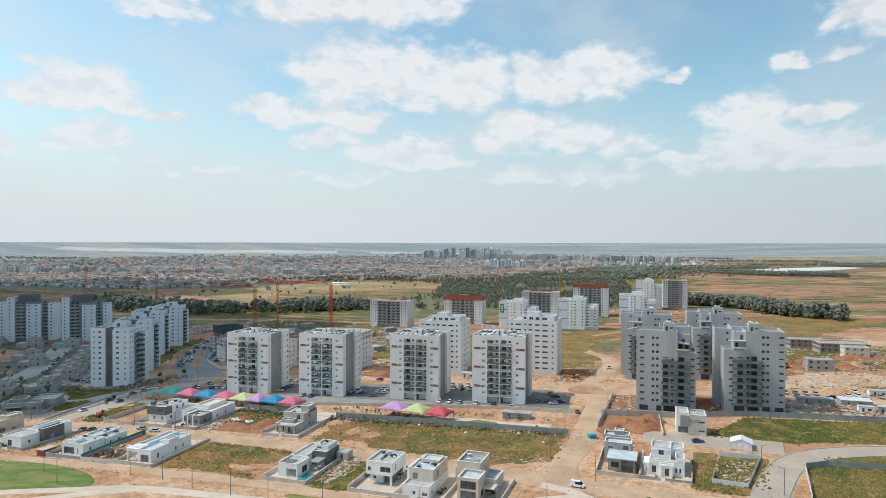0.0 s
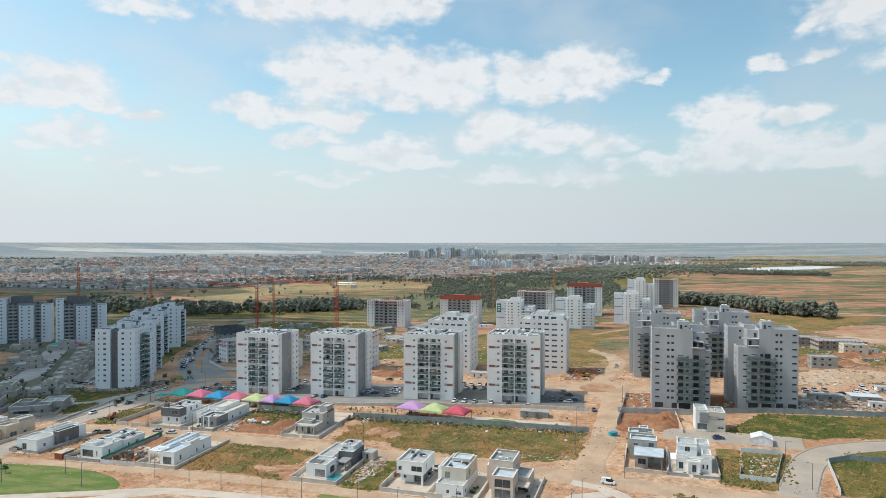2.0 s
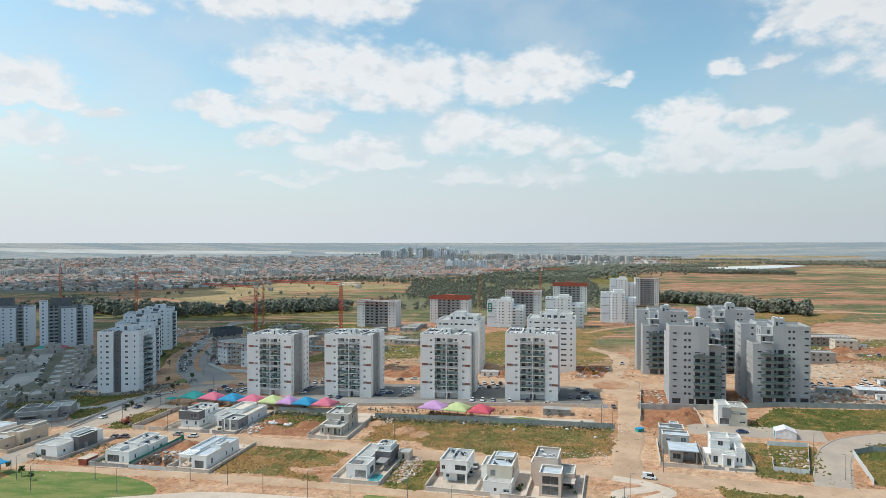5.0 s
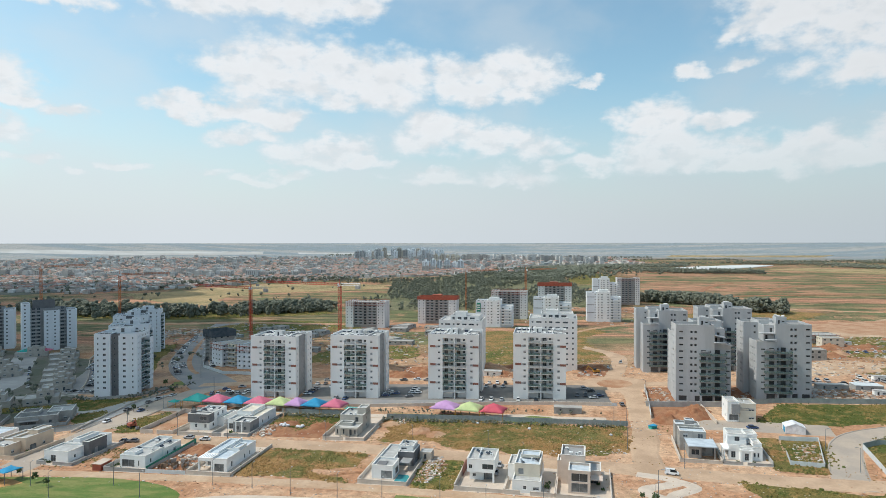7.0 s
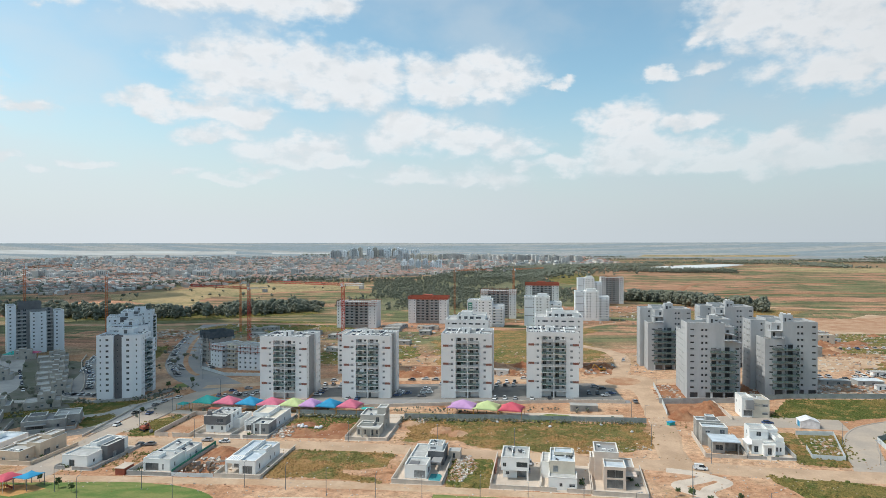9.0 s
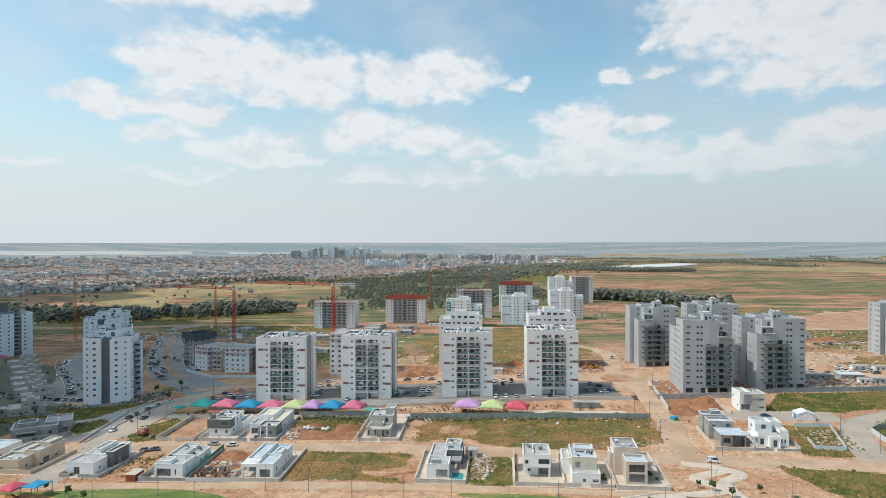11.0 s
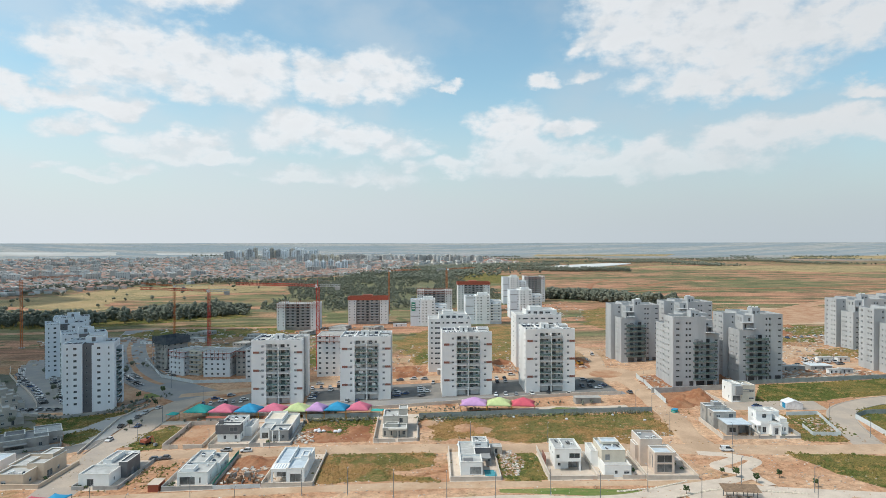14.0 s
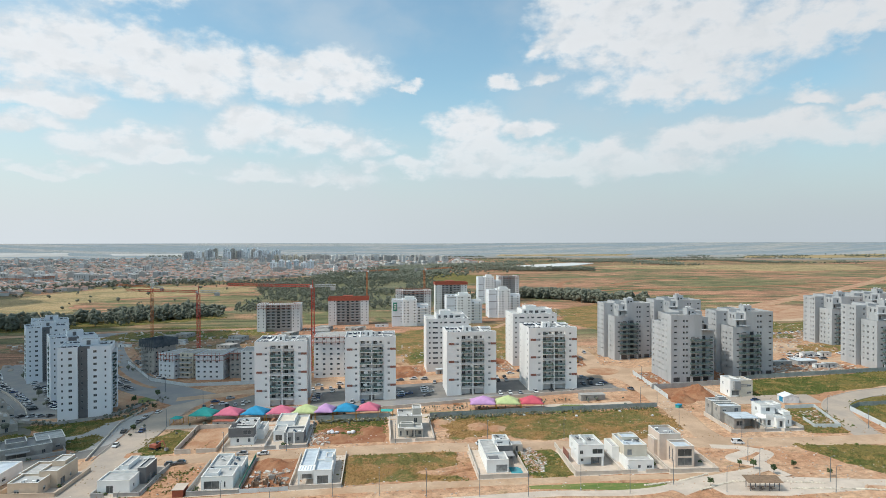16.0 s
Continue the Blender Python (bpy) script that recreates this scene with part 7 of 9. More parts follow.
FLEET = [car(-230, 304, 20, (0.75, 0.76, 0.77), "white car parked on dusty asphalt"), car(-229, 316, 20, (0.42, 0.43, 0.45), "silver car parked on dusty asphalt"), car(-262.4, 263.6, 92, (0.03, 0.032, 0.036), "black car parked beside the kerb"),
         car(-235.3, 309.8, 25, (0.05, 0.09, 0.2), "dark blue car parked on asphalt"), car(-219, 304.5, 20, (0.70, 0.70, 0.69), "white car parked on dusty asphalt"), car(-17.9, 201.2, -10, (0.78, 0.79, 0.80), "white van beside the kerb", "van"), car(-25.4, 284.4, 95, (0.16, 0.16, 0.17), "dark grey car on the dusty street")]


def park(pts, seed):
    """More of the same cars; pts holds places and headings."""
    rng = random.Random(seed)
    for x, y, a in pts:
        src = FLEET[rng.choice((0, 0, 4, 1, 1, 2, 3, 6))]
        copy_thing(src, pose(x, y, ground_z(x, y) + 0.13, 0, 0, a + rng.uniform(-3, 3) + rng.choice((0, 180))))


park([(-258.3, 295, 84), (-261.2, 286, 88), (-261.6, 279, 90), (-257.7, 242.8, 90), (-254.6, 262.9, 90), (-228, 215.5, 15), (-184.9, 333.4, 5), (-173.4, 333.8, 5), (-136.6, 302.2, 5), (-132.4, 335, 5), (-140, 333.5, 0), (-126.5, 333.4, 0),
      (-121.5, 323, 80), (-125.6, 303.9, 10), (-176.4, 317, 80), (-165.2, 291, 85), (-160, 290.8, 85)], 1)
park([(-91, 290.8, 88), (-86.1, 290.8, 88), (-81, 290.6, 88), (-73, 290.2, 90), (-64.6, 290, 90), (-40.8, 313.9, 10), (-38.2, 308.8, 5), (-34.4, 299.9, 15), (-54.4, 286.6, 5), (-76.8, 333.4, 0), (-70.2, 337.4, 5), (-45, 300, 90), (-41, 300, 90), (-37.5, 296, 10)], 2)
park([(70.4, 326, 0), (83.4, 324, 0), (90.4, 323.5, 0), (96.6, 323.4, 3), (107.2, 322, 0), (21.5, 252.5, 10), (101.7, 331, 20), (108.7, 332, 20), (-25, 366, 80), (-16, 385, 85)], 3)
# rows of cars
for _r, (_a, _b, _n, _h) in enumerate((((-290, 350), (-326, 400), 13, 10), ((-329, 406), (-364, 476), 15, 10), ((-367, 482), (-392, 540), 12, 10), ((-283, 378), (-330, 462), 12, 62), ((-300, 372), (-322, 402), 7, 10), ((-330, 304), (-306, 300), 5, 60), ((-316, 316), (-340, 362), 9, 150), ((-325, 330), (-352, 380), 9, 150),
                                       ((-238, 299), (-216, 301), 6, 100), ((-206, 322), (-150, 327), 12, 95), ((-112, 326), (-52, 326), 14, 92), ((-184, 300), (-184, 315), 4, 0), ((-141, 298), (-141, 314), 4, 0),
                                       ((-128, 296), (-128, 316), 5, 10), ((-366, 314), (-430, 384), 9, 130), ((-384, 304), (-420, 350), 5, 130), ((-352, 372), (-400, 452), 16, 30), ((-372, 372), (-412, 440), 14, 30), ((-327, 318), (-358, 362), 15, 20), ((-362, 366), (-398, 412), 14, 20), ((-316, 318), (-326, 332), 5, 200), ((66, 331), (112, 327), 11, 95), ((96, 336), (140, 330), 9, 92), ((120, 420), (175, 426), 10, 80), ((-105, 318), (-78, 318), 6, 92))):
    _rng = random.Random(70 + _r)
    park([(_a[0] + (_b[0] - _a[0]) * k / _n, _a[1] + (_b[1] - _a[1]) * k / _n, _h) for k in range(_n) if _rng.random() < 0.82], 80 + _r)

# ---- street lamps ----
LAMPPOST = material("lamp_post_paint", (0.16, 0.19, 0.22), None, 1.0, 0.5, 0.4)


def street_lamp(x, y, turn, h=8.0):
    e = base("street_lamp", x, y, ground_z(x, y), turn, "slim grey-blue street lamp", "street lamp", "street lamps")
    m = Mesh()
    m.tube((0, 0, -0.5), (0, 0, h), 0.11, 0.07)
    m.link("pole", LAMPPOST, parent=e)
    m = Mesh()
    m.tube((0, 0, 0), (0, 0, 0.35), 0.2, 0.16)
    m.link("base_sleeve", STEEL, parent=e)
    m = Mesh()
    m.tube((0, 0, h), (1.1, 0, h + 0.25), 0.05, 0.045)
    m.link("arm", LAMPPOST, parent=e)
    m = Mesh()
    m.box(1.0, 1.75, -0.16, 0.16, h + 0.18, h + 0.30)
    m.link("lamp_head", STEEL, parent=e)
    return e


_lamp = street_lamp(-121.4, 169.4, 90)
for _x, _y, _a in ((-106.6, 167.1, 90), (-89.3, 169, 90), (-75.1, 164.5, 90), (-58.9, 169, 90), (-45.4, 161.1, 0), (-27.2, 172.8, 45), (-9.1, 163.7, 0), (-12.9, 156.2, 0), (-24.9, 183.3, 0), (-137.8, 172, 90), (-152.4, 175.4, 90),
                   (-166.9, 176.6, 90), (-184, 163, 90), (-200, 172, 90), (-214, 160, 90), (-228, 168, 90), (38.8, 228.4, 0), (41.6, 208.7, 180), (-12.8, 207, 90), (-29.4, 224.7, 0), (-27.1, 250.3, 0), (-31.2, 259, 0), (-13, 300, 180),
                   (-211.8, 226.6, 270), (-187.7, 224, 270), (-145.8, 225, 270), (-109.6, 222.4, 270), (-80, 218, 270), (-245, 240, 180), (-246, 268, 180), (-240, 305, 180), (-270, 342, 30), (-292, 380, 30), (-314, 420, 30), (-300, 360, 210), (-322, 404, 210), (-268, 224, 0)):
    copy_thing(_lamp, pose(_x, _y, ground_z(_x, _y), 0, 0, _a))

# ---- tower cranes ----


def lattice(m, a, b, half, seg, bar):
    """A square lattice beam between two points."""
    a, b = Vector(a), Vector(b)
    q = (b - a).to_track_quat("Z", "Y")
    n = max(2, int((b - a).length / seg))
    cor = [q @ Vector((sx * half, sy * half, 0)) for sx, sy in ((-1, -1), (1, -1), (1, 1), (-1, 1))]
    for c in cor:
        m.tube(a + c, b + c, bar, sides=4, caps=False)
    for i in range(n):
        p0, p1 = a.lerp(b, i / n), a.lerp(b, (i + 1) / n)
        for k in range(4):
            c0, c1 = cor[k], cor[(k + 1) % 4]
            if i % 2:
                c0, c1 = c1, c0
            m.tube(p0 + c0, p1 + c1, bar * 0.7, sides=3, caps=False)
            m.tube(p1 + cor[k], p1 + cor[(k + 1) % 4], bar * 0.7, sides=3, caps=False)


def tower_crane(x, y, top, jib, turn, mat, label):
    z = ground_z(x, y)
    e = base("tower_crane", x, y, z, turn, label, "crane", "tower cranes")
    h = top - z
    m = Mesh()
    lattice(m, (0, 0, 0), (0, 0, h), 0.85, 2.4, 0.13)
    m.link("mast", mat, parent=e)
    m = Mesh()
    m.box(-2.2, 2.2, -2.2, 2.2, -0.5, 0.4)
    m.link("footing", CONCRETE, parent=e)
    m = Mesh()
    lattice(m, (1.2, 0, h + 1.2), (jib, 0, h + 2.2), 0.65, 2.2, 0.13)
    m.link("jib", mat, parent=e)
    m = Mesh()
    lattice(m, (-1.2, 0, h + 1.2), (-14, 0, h + 1.2), 0.65, 2.2, 0.11)
    m.link("counter_jib", STEEL, parent=e)
    m = Mesh()
    m.box(-14, -11, -0.9, 0.9, h - 1.6, h + 0.5)
    m.link("counterweight", CONCRETE, parent=e)
    m = Mesh()
    m.box(0.4, 2.0, -1.9, -0.5, h - 0.4, h + 1.6)
    m.link("cab", WHITE2, parent=e)
    m = Mesh()
    m.tube((0, 0, h + 0.5), (0, 0, h + 5.0), 0.35, 0.1, 4)
    m.link("tower_peak", mat, parent=e)
    for q in (jib * 0.6, -11):
        m = Mesh()
        m.tube((0, 0, h + 4.9), (q, 0, h + 2.3), 0.05, sides=3)
        m.link("tie_rod", STEEL, parent=e)
    return e


tower_crane(-269.1, 405.2, 48, 48, 172, REDPAINT, "red tower crane over the half-built blocks")
tower_crane(-192.5, 376.0, 53, 52, 176, REDPAINT, "red tower crane behind the white towers")
tower_crane(-356, 576, 40, 45, 150, ORANGE, "orange tower crane in the valley")
tower_crane(-467, 530, 50, 45, 20, ORANGE, "orange tower crane beyond the avenue")
tower_crane(-526, 500, 58, 40, 60, ORANGE, "orange tower crane beside the tall towers")
tower_crane(-165, 770, 45, 40, 10, ORANGE, "orange tower crane beside a concrete block")
tower_crane(-92, 790, 46, 42, 25, ORANGE, "orange tower crane with a long jib")

# ---- trees ----


def blob(m, c, r, rng, squash=0.8, sub=1, mi=0):
    """A lumpy clump of foliage."""
    k = len(m.v)
    vs, fs = ICO[sub]
    ph = Vector((rng.uniform(0, 99), rng.uniform(0, 99), rng.uniform(0, 99)))
    for v in vs:
        s = 1 + 0.55 * noise.noise(v * 1.7 + ph) + 0.25 * noise.noise(v * 4 + ph)
        m.v.append((c[0] + v.x * r * s, c[1] + v.y * r * s, c[2] + v.z * r * s * squash))
    m.f += [tuple(k + i for i in f) for f in fs]
    m.m += [mi] * len(fs)


ICO = {}
for _s in (1, 2):
    _b = bmesh.new()
    bmesh.ops.create_icosphere(_b, subdivisions=_s, radius=1.0)
    ICO[_s] = ([v.co.copy() for v in _b.verts], [tuple(v.index for v in f.verts) for f in _b.faces])
    _b.free()


def wood_material(name, a, b, c):
    m = bpy.data.materials.new(name)
    m.use_nodes = True
    n = Nodes(m.node_tree)
    bs = m.node_tree.nodes["Principled BSDF"]
    g = n.put("ShaderNodeNewGeometry")
    pos, isl = g.outputs["Position"], g.outputs["Random Per Island"]
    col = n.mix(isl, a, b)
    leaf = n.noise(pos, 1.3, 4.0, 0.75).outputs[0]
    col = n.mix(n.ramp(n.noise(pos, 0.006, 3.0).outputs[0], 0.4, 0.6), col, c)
    col = n.mix(0.45, col, n.mix(n.ramp(leaf, 0.35, 0.65), (0.28, 0.28, 0.28), (0.72, 0.72, 0.72)), "OVERLAY")
    n.wire(col, bs.inputs["Base Color"])
    bs.inputs["Roughness"].default_value = 0.9
    bs.inputs["Specular IOR Level"].default_value = 0.15
    bp = n.put("ShaderNodeBump")
    bp.inputs["Distance"].default_value = 0.5
    n.wire(leaf, bp.inputs["Height"])
    n.wire(bp.outputs[0], bs.inputs["Normal"])
    return m


# foliage colours paled and greyed to stand in for distance haze
WOODS = wood_material("hazed_woods", (0.12, 0.135, 0.10), (0.20, 0.205, 0.16), (0.155, 0.165, 0.128))


def woods(name, label, count, area, size, seed, sub=1, keep=None, clumps=0):
    """Trees scattered over an area, as one mass."""
    rng = random.Random(seed)
    m = Mesh()
    for _ in range(count):
        x, y = area(rng)
        if keep and not keep(x, y):
            continue
        z = ground_z(x, y)
        h = rng.uniform(*size)
        m.tube((x, y, z - 0.5), (x, y, z + h * 0.5), h * 0.035, h * 0.02, 4, caps=False)
        for _k in range(clumps):         # many small clumps, an open uneven crown
            r, w = h * rng.uniform(0.07, 0.19), rng.uniform(0.22, 1.0)
            q = h * 0.30 * (1.15 - abs(w - 0.55)) * rng.uniform(0.2, 1.0)
            a = rng.uniform(0, 6.283)
            blob(m, (x + q * math.cos(a), y + q * math.sin(a), z + h * w), r, rng, rng.uniform(0.7, 1.2), sub)
        for _k in range(0 if clumps else rng.choice((1, 2)) if y > 2300 else rng.choice((2, 2, 3))):
            r = h * rng.uniform(0.22, 0.38)
            blob(m, (x + rng.uniform(-0.25, 0.25) * h, y + rng.uniform(-0.25, 0.25) * h, z + h * rng.uniform(0.45, 0.78)), r, rng, rng.uniform(0.7, 1.1), sub)
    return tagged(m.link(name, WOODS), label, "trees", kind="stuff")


def band(pts, half):
    """Places along a line, thicker or thinner."""
    segs = list(zip(pts, pts[1:]))
    lens = [math.dist(a, b) for a, b in segs]

    def pick(rng):
        a, b = rng.choices(segs, lens)[0]
        t = rng.random()
        o = rng.gauss(0, half * 0.5)
        d = Vector((b[0] - a[0], b[1] - a[1])).normalized()
        return a[0] + (b[0] - a[0]) * t - d.y * o, a[1] + (b[1] - a[1]) * t + d.x * o
    return pick


def inside(poly, x, y):
    hit = False
    for (ax, ay), (bx, by) in zip(poly, poly[1:] + poly[:1]):
        if (ay > y) != (by > y) and x < (bx - ax) * (y - ay) / (by - ay) + ax:
            hit = not hit
    return hit


def over(poly):
    xs, ys = [p[0] for p in poly], [p[1] for p in poly]

    def pick(rng):
        while True:
            x, y = rng.uniform(min(xs), max(xs)), rng.uniform(min(ys), max(ys))
            if inside(poly, x, y):
                return x, y
    return pick


patch("wood_floor", [(-350, 825), (-300, 800), (-60, 850), (20, 960), (-10, 1250), (-30, 1450), (-40, 2000), (-100, 2250), (-250, 2000), (-330, 1500), (-395, 1290), (-370, 1180), (-330, 1010)], scrub_material("leaf_litter", ((0.17, 0.165, 0.10), (0.13, 0.14, 0.08), (0.24, 0.20, 0.12), (0.11, 0.12, 0.07)), 0.02), 0.5, "dark leaf litter and grass under the wood", "ground", 15, cell=40, each=12, seed=80)
woods("tree_belt", "dark belt of trees along the valley", 520, band([(-760, 735), (-720, 720), (-635, 690), (-556, 680), (-490, 712), (-430, 745), (-360, 800)], 34), (4, 16), 1, clumps=20)
woods("tree_belt", "grove of brown and green trees at the field's end", 330, over([(-480, 770), (-461, 824), (-400, 850), (-340, 800), (-373, 748), (-440, 745)]), (6, 12), 2, clumps=12)
woods("wood", "open wood on the slope beyond the blocks", 3600, over([(-345, 830), (-300, 800), (-60, 850), (20, 960), (-10, 1250), (-30, 1450), (-40, 2000), (-100, 2250), (-250, 2000), (-330, 1500), (-395, 1290), (-370, 1180), (-330, 1010)]), (6, 11), 3,
      keep=lambda x, y: noise.noise((x * 0.012, y * 0.008, 3)) > -0.2, clumps=7)
woods("wood", "dark wood on the ridge", 1800, band([(-60, 1900), (0, 2250), (140, 2330), (257, 2447), (420, 2500)], 90), (7, 13), 4)
woods("tree_belt", "line of trees between field and town", 330, band([(-850, 1180), (-700, 1370), (-600, 1440), (-420, 1360), (-340, 1480)], 28), (6, 12), 12, clumps=9)
woods("tree_belt", "row of dark trees across the hillside", 360, band([(66, 1000), (110, 985), (150, 955), (170, 890), (235, 850)], 15), (9, 18), 5, clumps=14)
woods("tree_belt", "dark hedge of trees on the far plain", 500, band([(246, 2060), (337, 1950), (536, 1946)], 40), (7, 13), 6, clumps=7)
for _i, (_pts, _h, _n) in enumerate((([(-149, 1480), (-37, 1850), (112, 2120), (300, 2060), (520, 1980)], 150, 1700), ([(684, 2746), (904, 2821), (1068, 2741), (976, 2300)], 90, 1100), ([(1250, 2985), (1558, 2980), (1505, 2560), (1900, 2500)], 80, 1000), ([(420, 2760), (700, 2980), (1000, 3060), (1400, 3250)], 110, 900),
                                     ([(200, 3300), (900, 3450), (1600, 3400), (2300, 3150)], 60, 900), ([(-1500, 3880), (-400, 3890), (500, 3870)], 60, 800), ([(1700, 3600), (2400, 3300), (3100, 2800)], 60, 800), ([(-3400, 2400), (-2700, 2800), (-2300, 3200)], 90, 900))):
    woods("tree_belt", "far belt of trees on the plain", _n, band(_pts, _h), (5, 12), 20 + _i, keep=lambda x, y: noise.noise((x * 0.0045, y * 0.0045, 5)) > -0.18)
COVER = material("pale_crop_cover", (0.46, 0.46, 0.45), (0.36, 0.35, 0.33), 0.004, 0.8, amount=0.6)
for _i, (_pts, _m) in enumerate((([(-3450, 3020), (-2500, 3480), (-1900, 3800), (-1980, 3960), (-2600, 3680), (-3500, 3180)], COVER), ([(-1700, 3900), (-1100, 4040), (-1150, 4110), (-1750, 3990)], COVER), ([(641, 2250), (905, 2062), (1090, 1801), (1500, 1900), (1700, 2300), (1450, 2350), (900, 2330)], STRAW),
                                 ([(1900, 3350), (2700, 3060), (2820, 3220), (2000, 3520)], STRAW), ([(600, 3960), (1400, 3800), (1500, 3900), (650, 4080)], STRAW))):
    patch("far_field", _pts, _m, 1.0, "long pale strip of far fields, some under covers", "field", 14, cell=80, each=30, seed=60 + _i)
woods("scattered_trees", "trees scattered through the fields", 60, lambda r: (r.uniform(-900, -420), r.uniform(760, 1400)), (4, 9), 8)
woods("street_trees", "young trees along the streets of the low quarter", 150, lambda r: (r.uniform(-560, -310), r.uniform(230, 440)), (2.5, 5), 9)
woods("bushes", "dark bushes round the park and plots", 90, lambda r: (r.uniform(-260, -30), r.uniform(254, 272)), (0.9, 2.0), 10, keep=lambda x, y: y < 258 or y > 266)

# ---- the town ----


def town_material(name, cols, each=True):
    m = bpy.data.materials.new(name)
    m.use_nodes = True
    n = Nodes(m.node_tree)
    b = m.node_tree.nodes["Principled BSDF"]
    g = n.put("ShaderNodeNewGeometry")
    cr = n.put("ShaderNodeValToRGB")
    cr.color_ramp.interpolation = "CONSTANT"
    while len(cr.color_ramp.elements) < len(cols):
        cr.color_ramp.elements.new(0.5)
    for i, c in enumerate(cols):
        cr.color_ramp.elements[i].position = i / len(cols)
        cr.color_ramp.elements[i].color = (*c, 1)
    n.wire(g.outputs["Random Per Island"], cr.inputs[0])
    st = n.noise(g.outputs["Position"], 0.2, 4.0, 0.6).outputs[0]
    col = n.mix(0.3, cr.outputs[0], n.mix(st, (0.25, 0.25, 0.25), (0.75, 0.75, 0.75)), "OVERLAY")
    n.wire(col, b.inputs["Base Color"])
    b.inputs["Roughness"].default_value = 0.9
    return m


TOWNWALL = town_material("town_walls", ((0.50, 0.46, 0.42), (0.60, 0.58, 0.56), (0.42, 0.385, 0.35), (0.70, 0.68, 0.66), (0.38, 0.375, 0.37)))
TOWNROOF = town_material("town_roof_tiles", ((0.29, 0.16, 0.125), (0.33, 0.195, 0.155), (0.25, 0.165, 0.135), (0.28, 0.22, 0.19), (0.33, 0.25, 0.215), (0.27, 0.26, 0.25)))
SLABWALL = town_material("estate_walls", ((0.50, 0.475, 0.45), (0.58, 0.56, 0.54), (0.44, 0.41, 0.385), (0.64, 0.63, 0.62)))
TOWNGLASS = material("town_windows", (0.08, 0.09, 0.10), None, 1.0, 0.3)


def house(m, x, y, z, w, d, h, turn, pitched):
    t = pose(x, y, z, 0, 0, turn)
    m.box(-w / 2, w / 2, -d / 2, d / 2, -2, h, 0, t)
    if pitched:
        k = len(m.v)
        r = 0.5
        pts = [(-w / 2 - r, -d / 2 - r, h), (w / 2 + r, -d / 2 - r, h), (w / 2 + r, d / 2 + r, h), (-w / 2 - r, d / 2 + r, h), (-w * 0.2, 0, h + d * 0.28), (w * 0.2, 0, h + d * 0.28)]
        m.v += [tuple(t @ Vector(p)) for p in pts]
        m.f += [(k, k + 1, k + 5, k + 4), (k + 1, k + 2, k + 5), (k + 2, k + 3, k + 4, k + 5), (k + 3, k, k + 4), (k + 3, k + 2, k + 1, k)]
        m.m += [1] * 5


def town(name, label, count, area, seed, pitched=0.7, size=(9, 15), height=(3.5, 7.0)):
    rng = random.Random(seed)
    m = Mesh()
    for _ in range(count):
        x, y = area(rng)
        house(m, x, y, ground_z(x, y), rng.uniform(*size), rng.uniform(size[0], size[0] + 3), rng.uniform(*height), rng.choice((20, 110)) + rng.uniform(-8, 8), rng.random() < pitched)
    return tagged(m.link(name, TOWNWALL, TOWNROOF), label, "houses", kind="stuff")


def in_town(x, y):
    """The built-up part lies beyond a line that slants away to the east."""
    return y > 960 + max(0, x + 900) * 1.55 - max(0, x + 540) * 0.6 and math.hypot(x + 80, y) < 3950


def pick_town(x0, x1, y0, y1):
    def f(rng):
        for _ in range(40):
            x, y = rng.uniform(x0, x1), rng.uniform(y0, y1)
            if in_town(x, y):
                return x, y
        return x1 - 400, y1
    return f


town("town_houses", "town of pale houses with red tiled roofs", 3600, pick_town(-1600, -250, 1000, 2300), 1, 0.7, (8, 13), (3.5, 7.0))
town("town_houses", "far town of pale houses with red tiled roofs", 4600, pick_town(-2600, -150, 1700, 3400), 2, 0.5, (9, 17), (4, 9))
town("town_houses", "dense flat-roofed quarter at the town's edge", 2600, pick_town(-2500, -800, 980, 1900), 3, 0.12, (7, 15), (3, 6))
town("town_houses", "far pale houses on the plain", 1500, pick_town(-2800, 300, 2600, 3900), 4, 0.25, (12, 24), (5, 11))
woods("town_trees", "trees between the houses of the town", 8200, pick_town(-2600, -200, 970, 3500), (4, 9), 11)


def estate(name, label, count, area, seed, w=(14, 30), h=(11, 22)):
    """Far apartment slabs with bands of windows."""
    rng = random.Random(seed)
    m = Mesh()
    for _ in range(count):
        x, y = area(rng)
        z, ww, dd, hh, tn = ground_z(x, y), rng.uniform(*w), rng.uniform(11, 15), rng.uniform(*h), rng.choice((10, 100)) + rng.uniform(-6, 6)
        t = pose(x, y, z, 0, 0, tn)
        m.box(-ww / 2, ww / 2, -dd / 2, dd / 2, -2, hh, 0, t)
        m.box(-3, 3, -3, 3, hh, hh + 2.5, 0, t)
        for k in range(int(hh / 3)):
            for i in range(int(ww / 5)):
                a = -ww / 2 + 1.5 + i * 5
                for s in (-1, 1):
                    m.box(a, a + 2, s * dd / 2 - 0.04, s * dd / 2 + 0.04, k * 3 + 1, k * 3 + 2.3, 1, t)
    return tagged(m.link(name, SLABWALL, TOWNGLASS), label, "apartment blocks", kind="stuff")


estate("estate_blocks", "beige apartment slabs along the town's edge", 110, band([(-1900, 1400), (-1500, 1450), (-1150, 1500), (-900, 1560), (-700, 1700)], 90), 1)
estate("estate_blocks", "apartment slabs across the far town", 260, pick_town(-2500, -200, 1900, 3600), 2)
estate("estate_blocks", "far row of pale apartment blocks", 140, band([(-680, 3180), (-420, 3200), (-100, 3050), (160, 2820)], 70), 3, (16, 26), (22, 36))


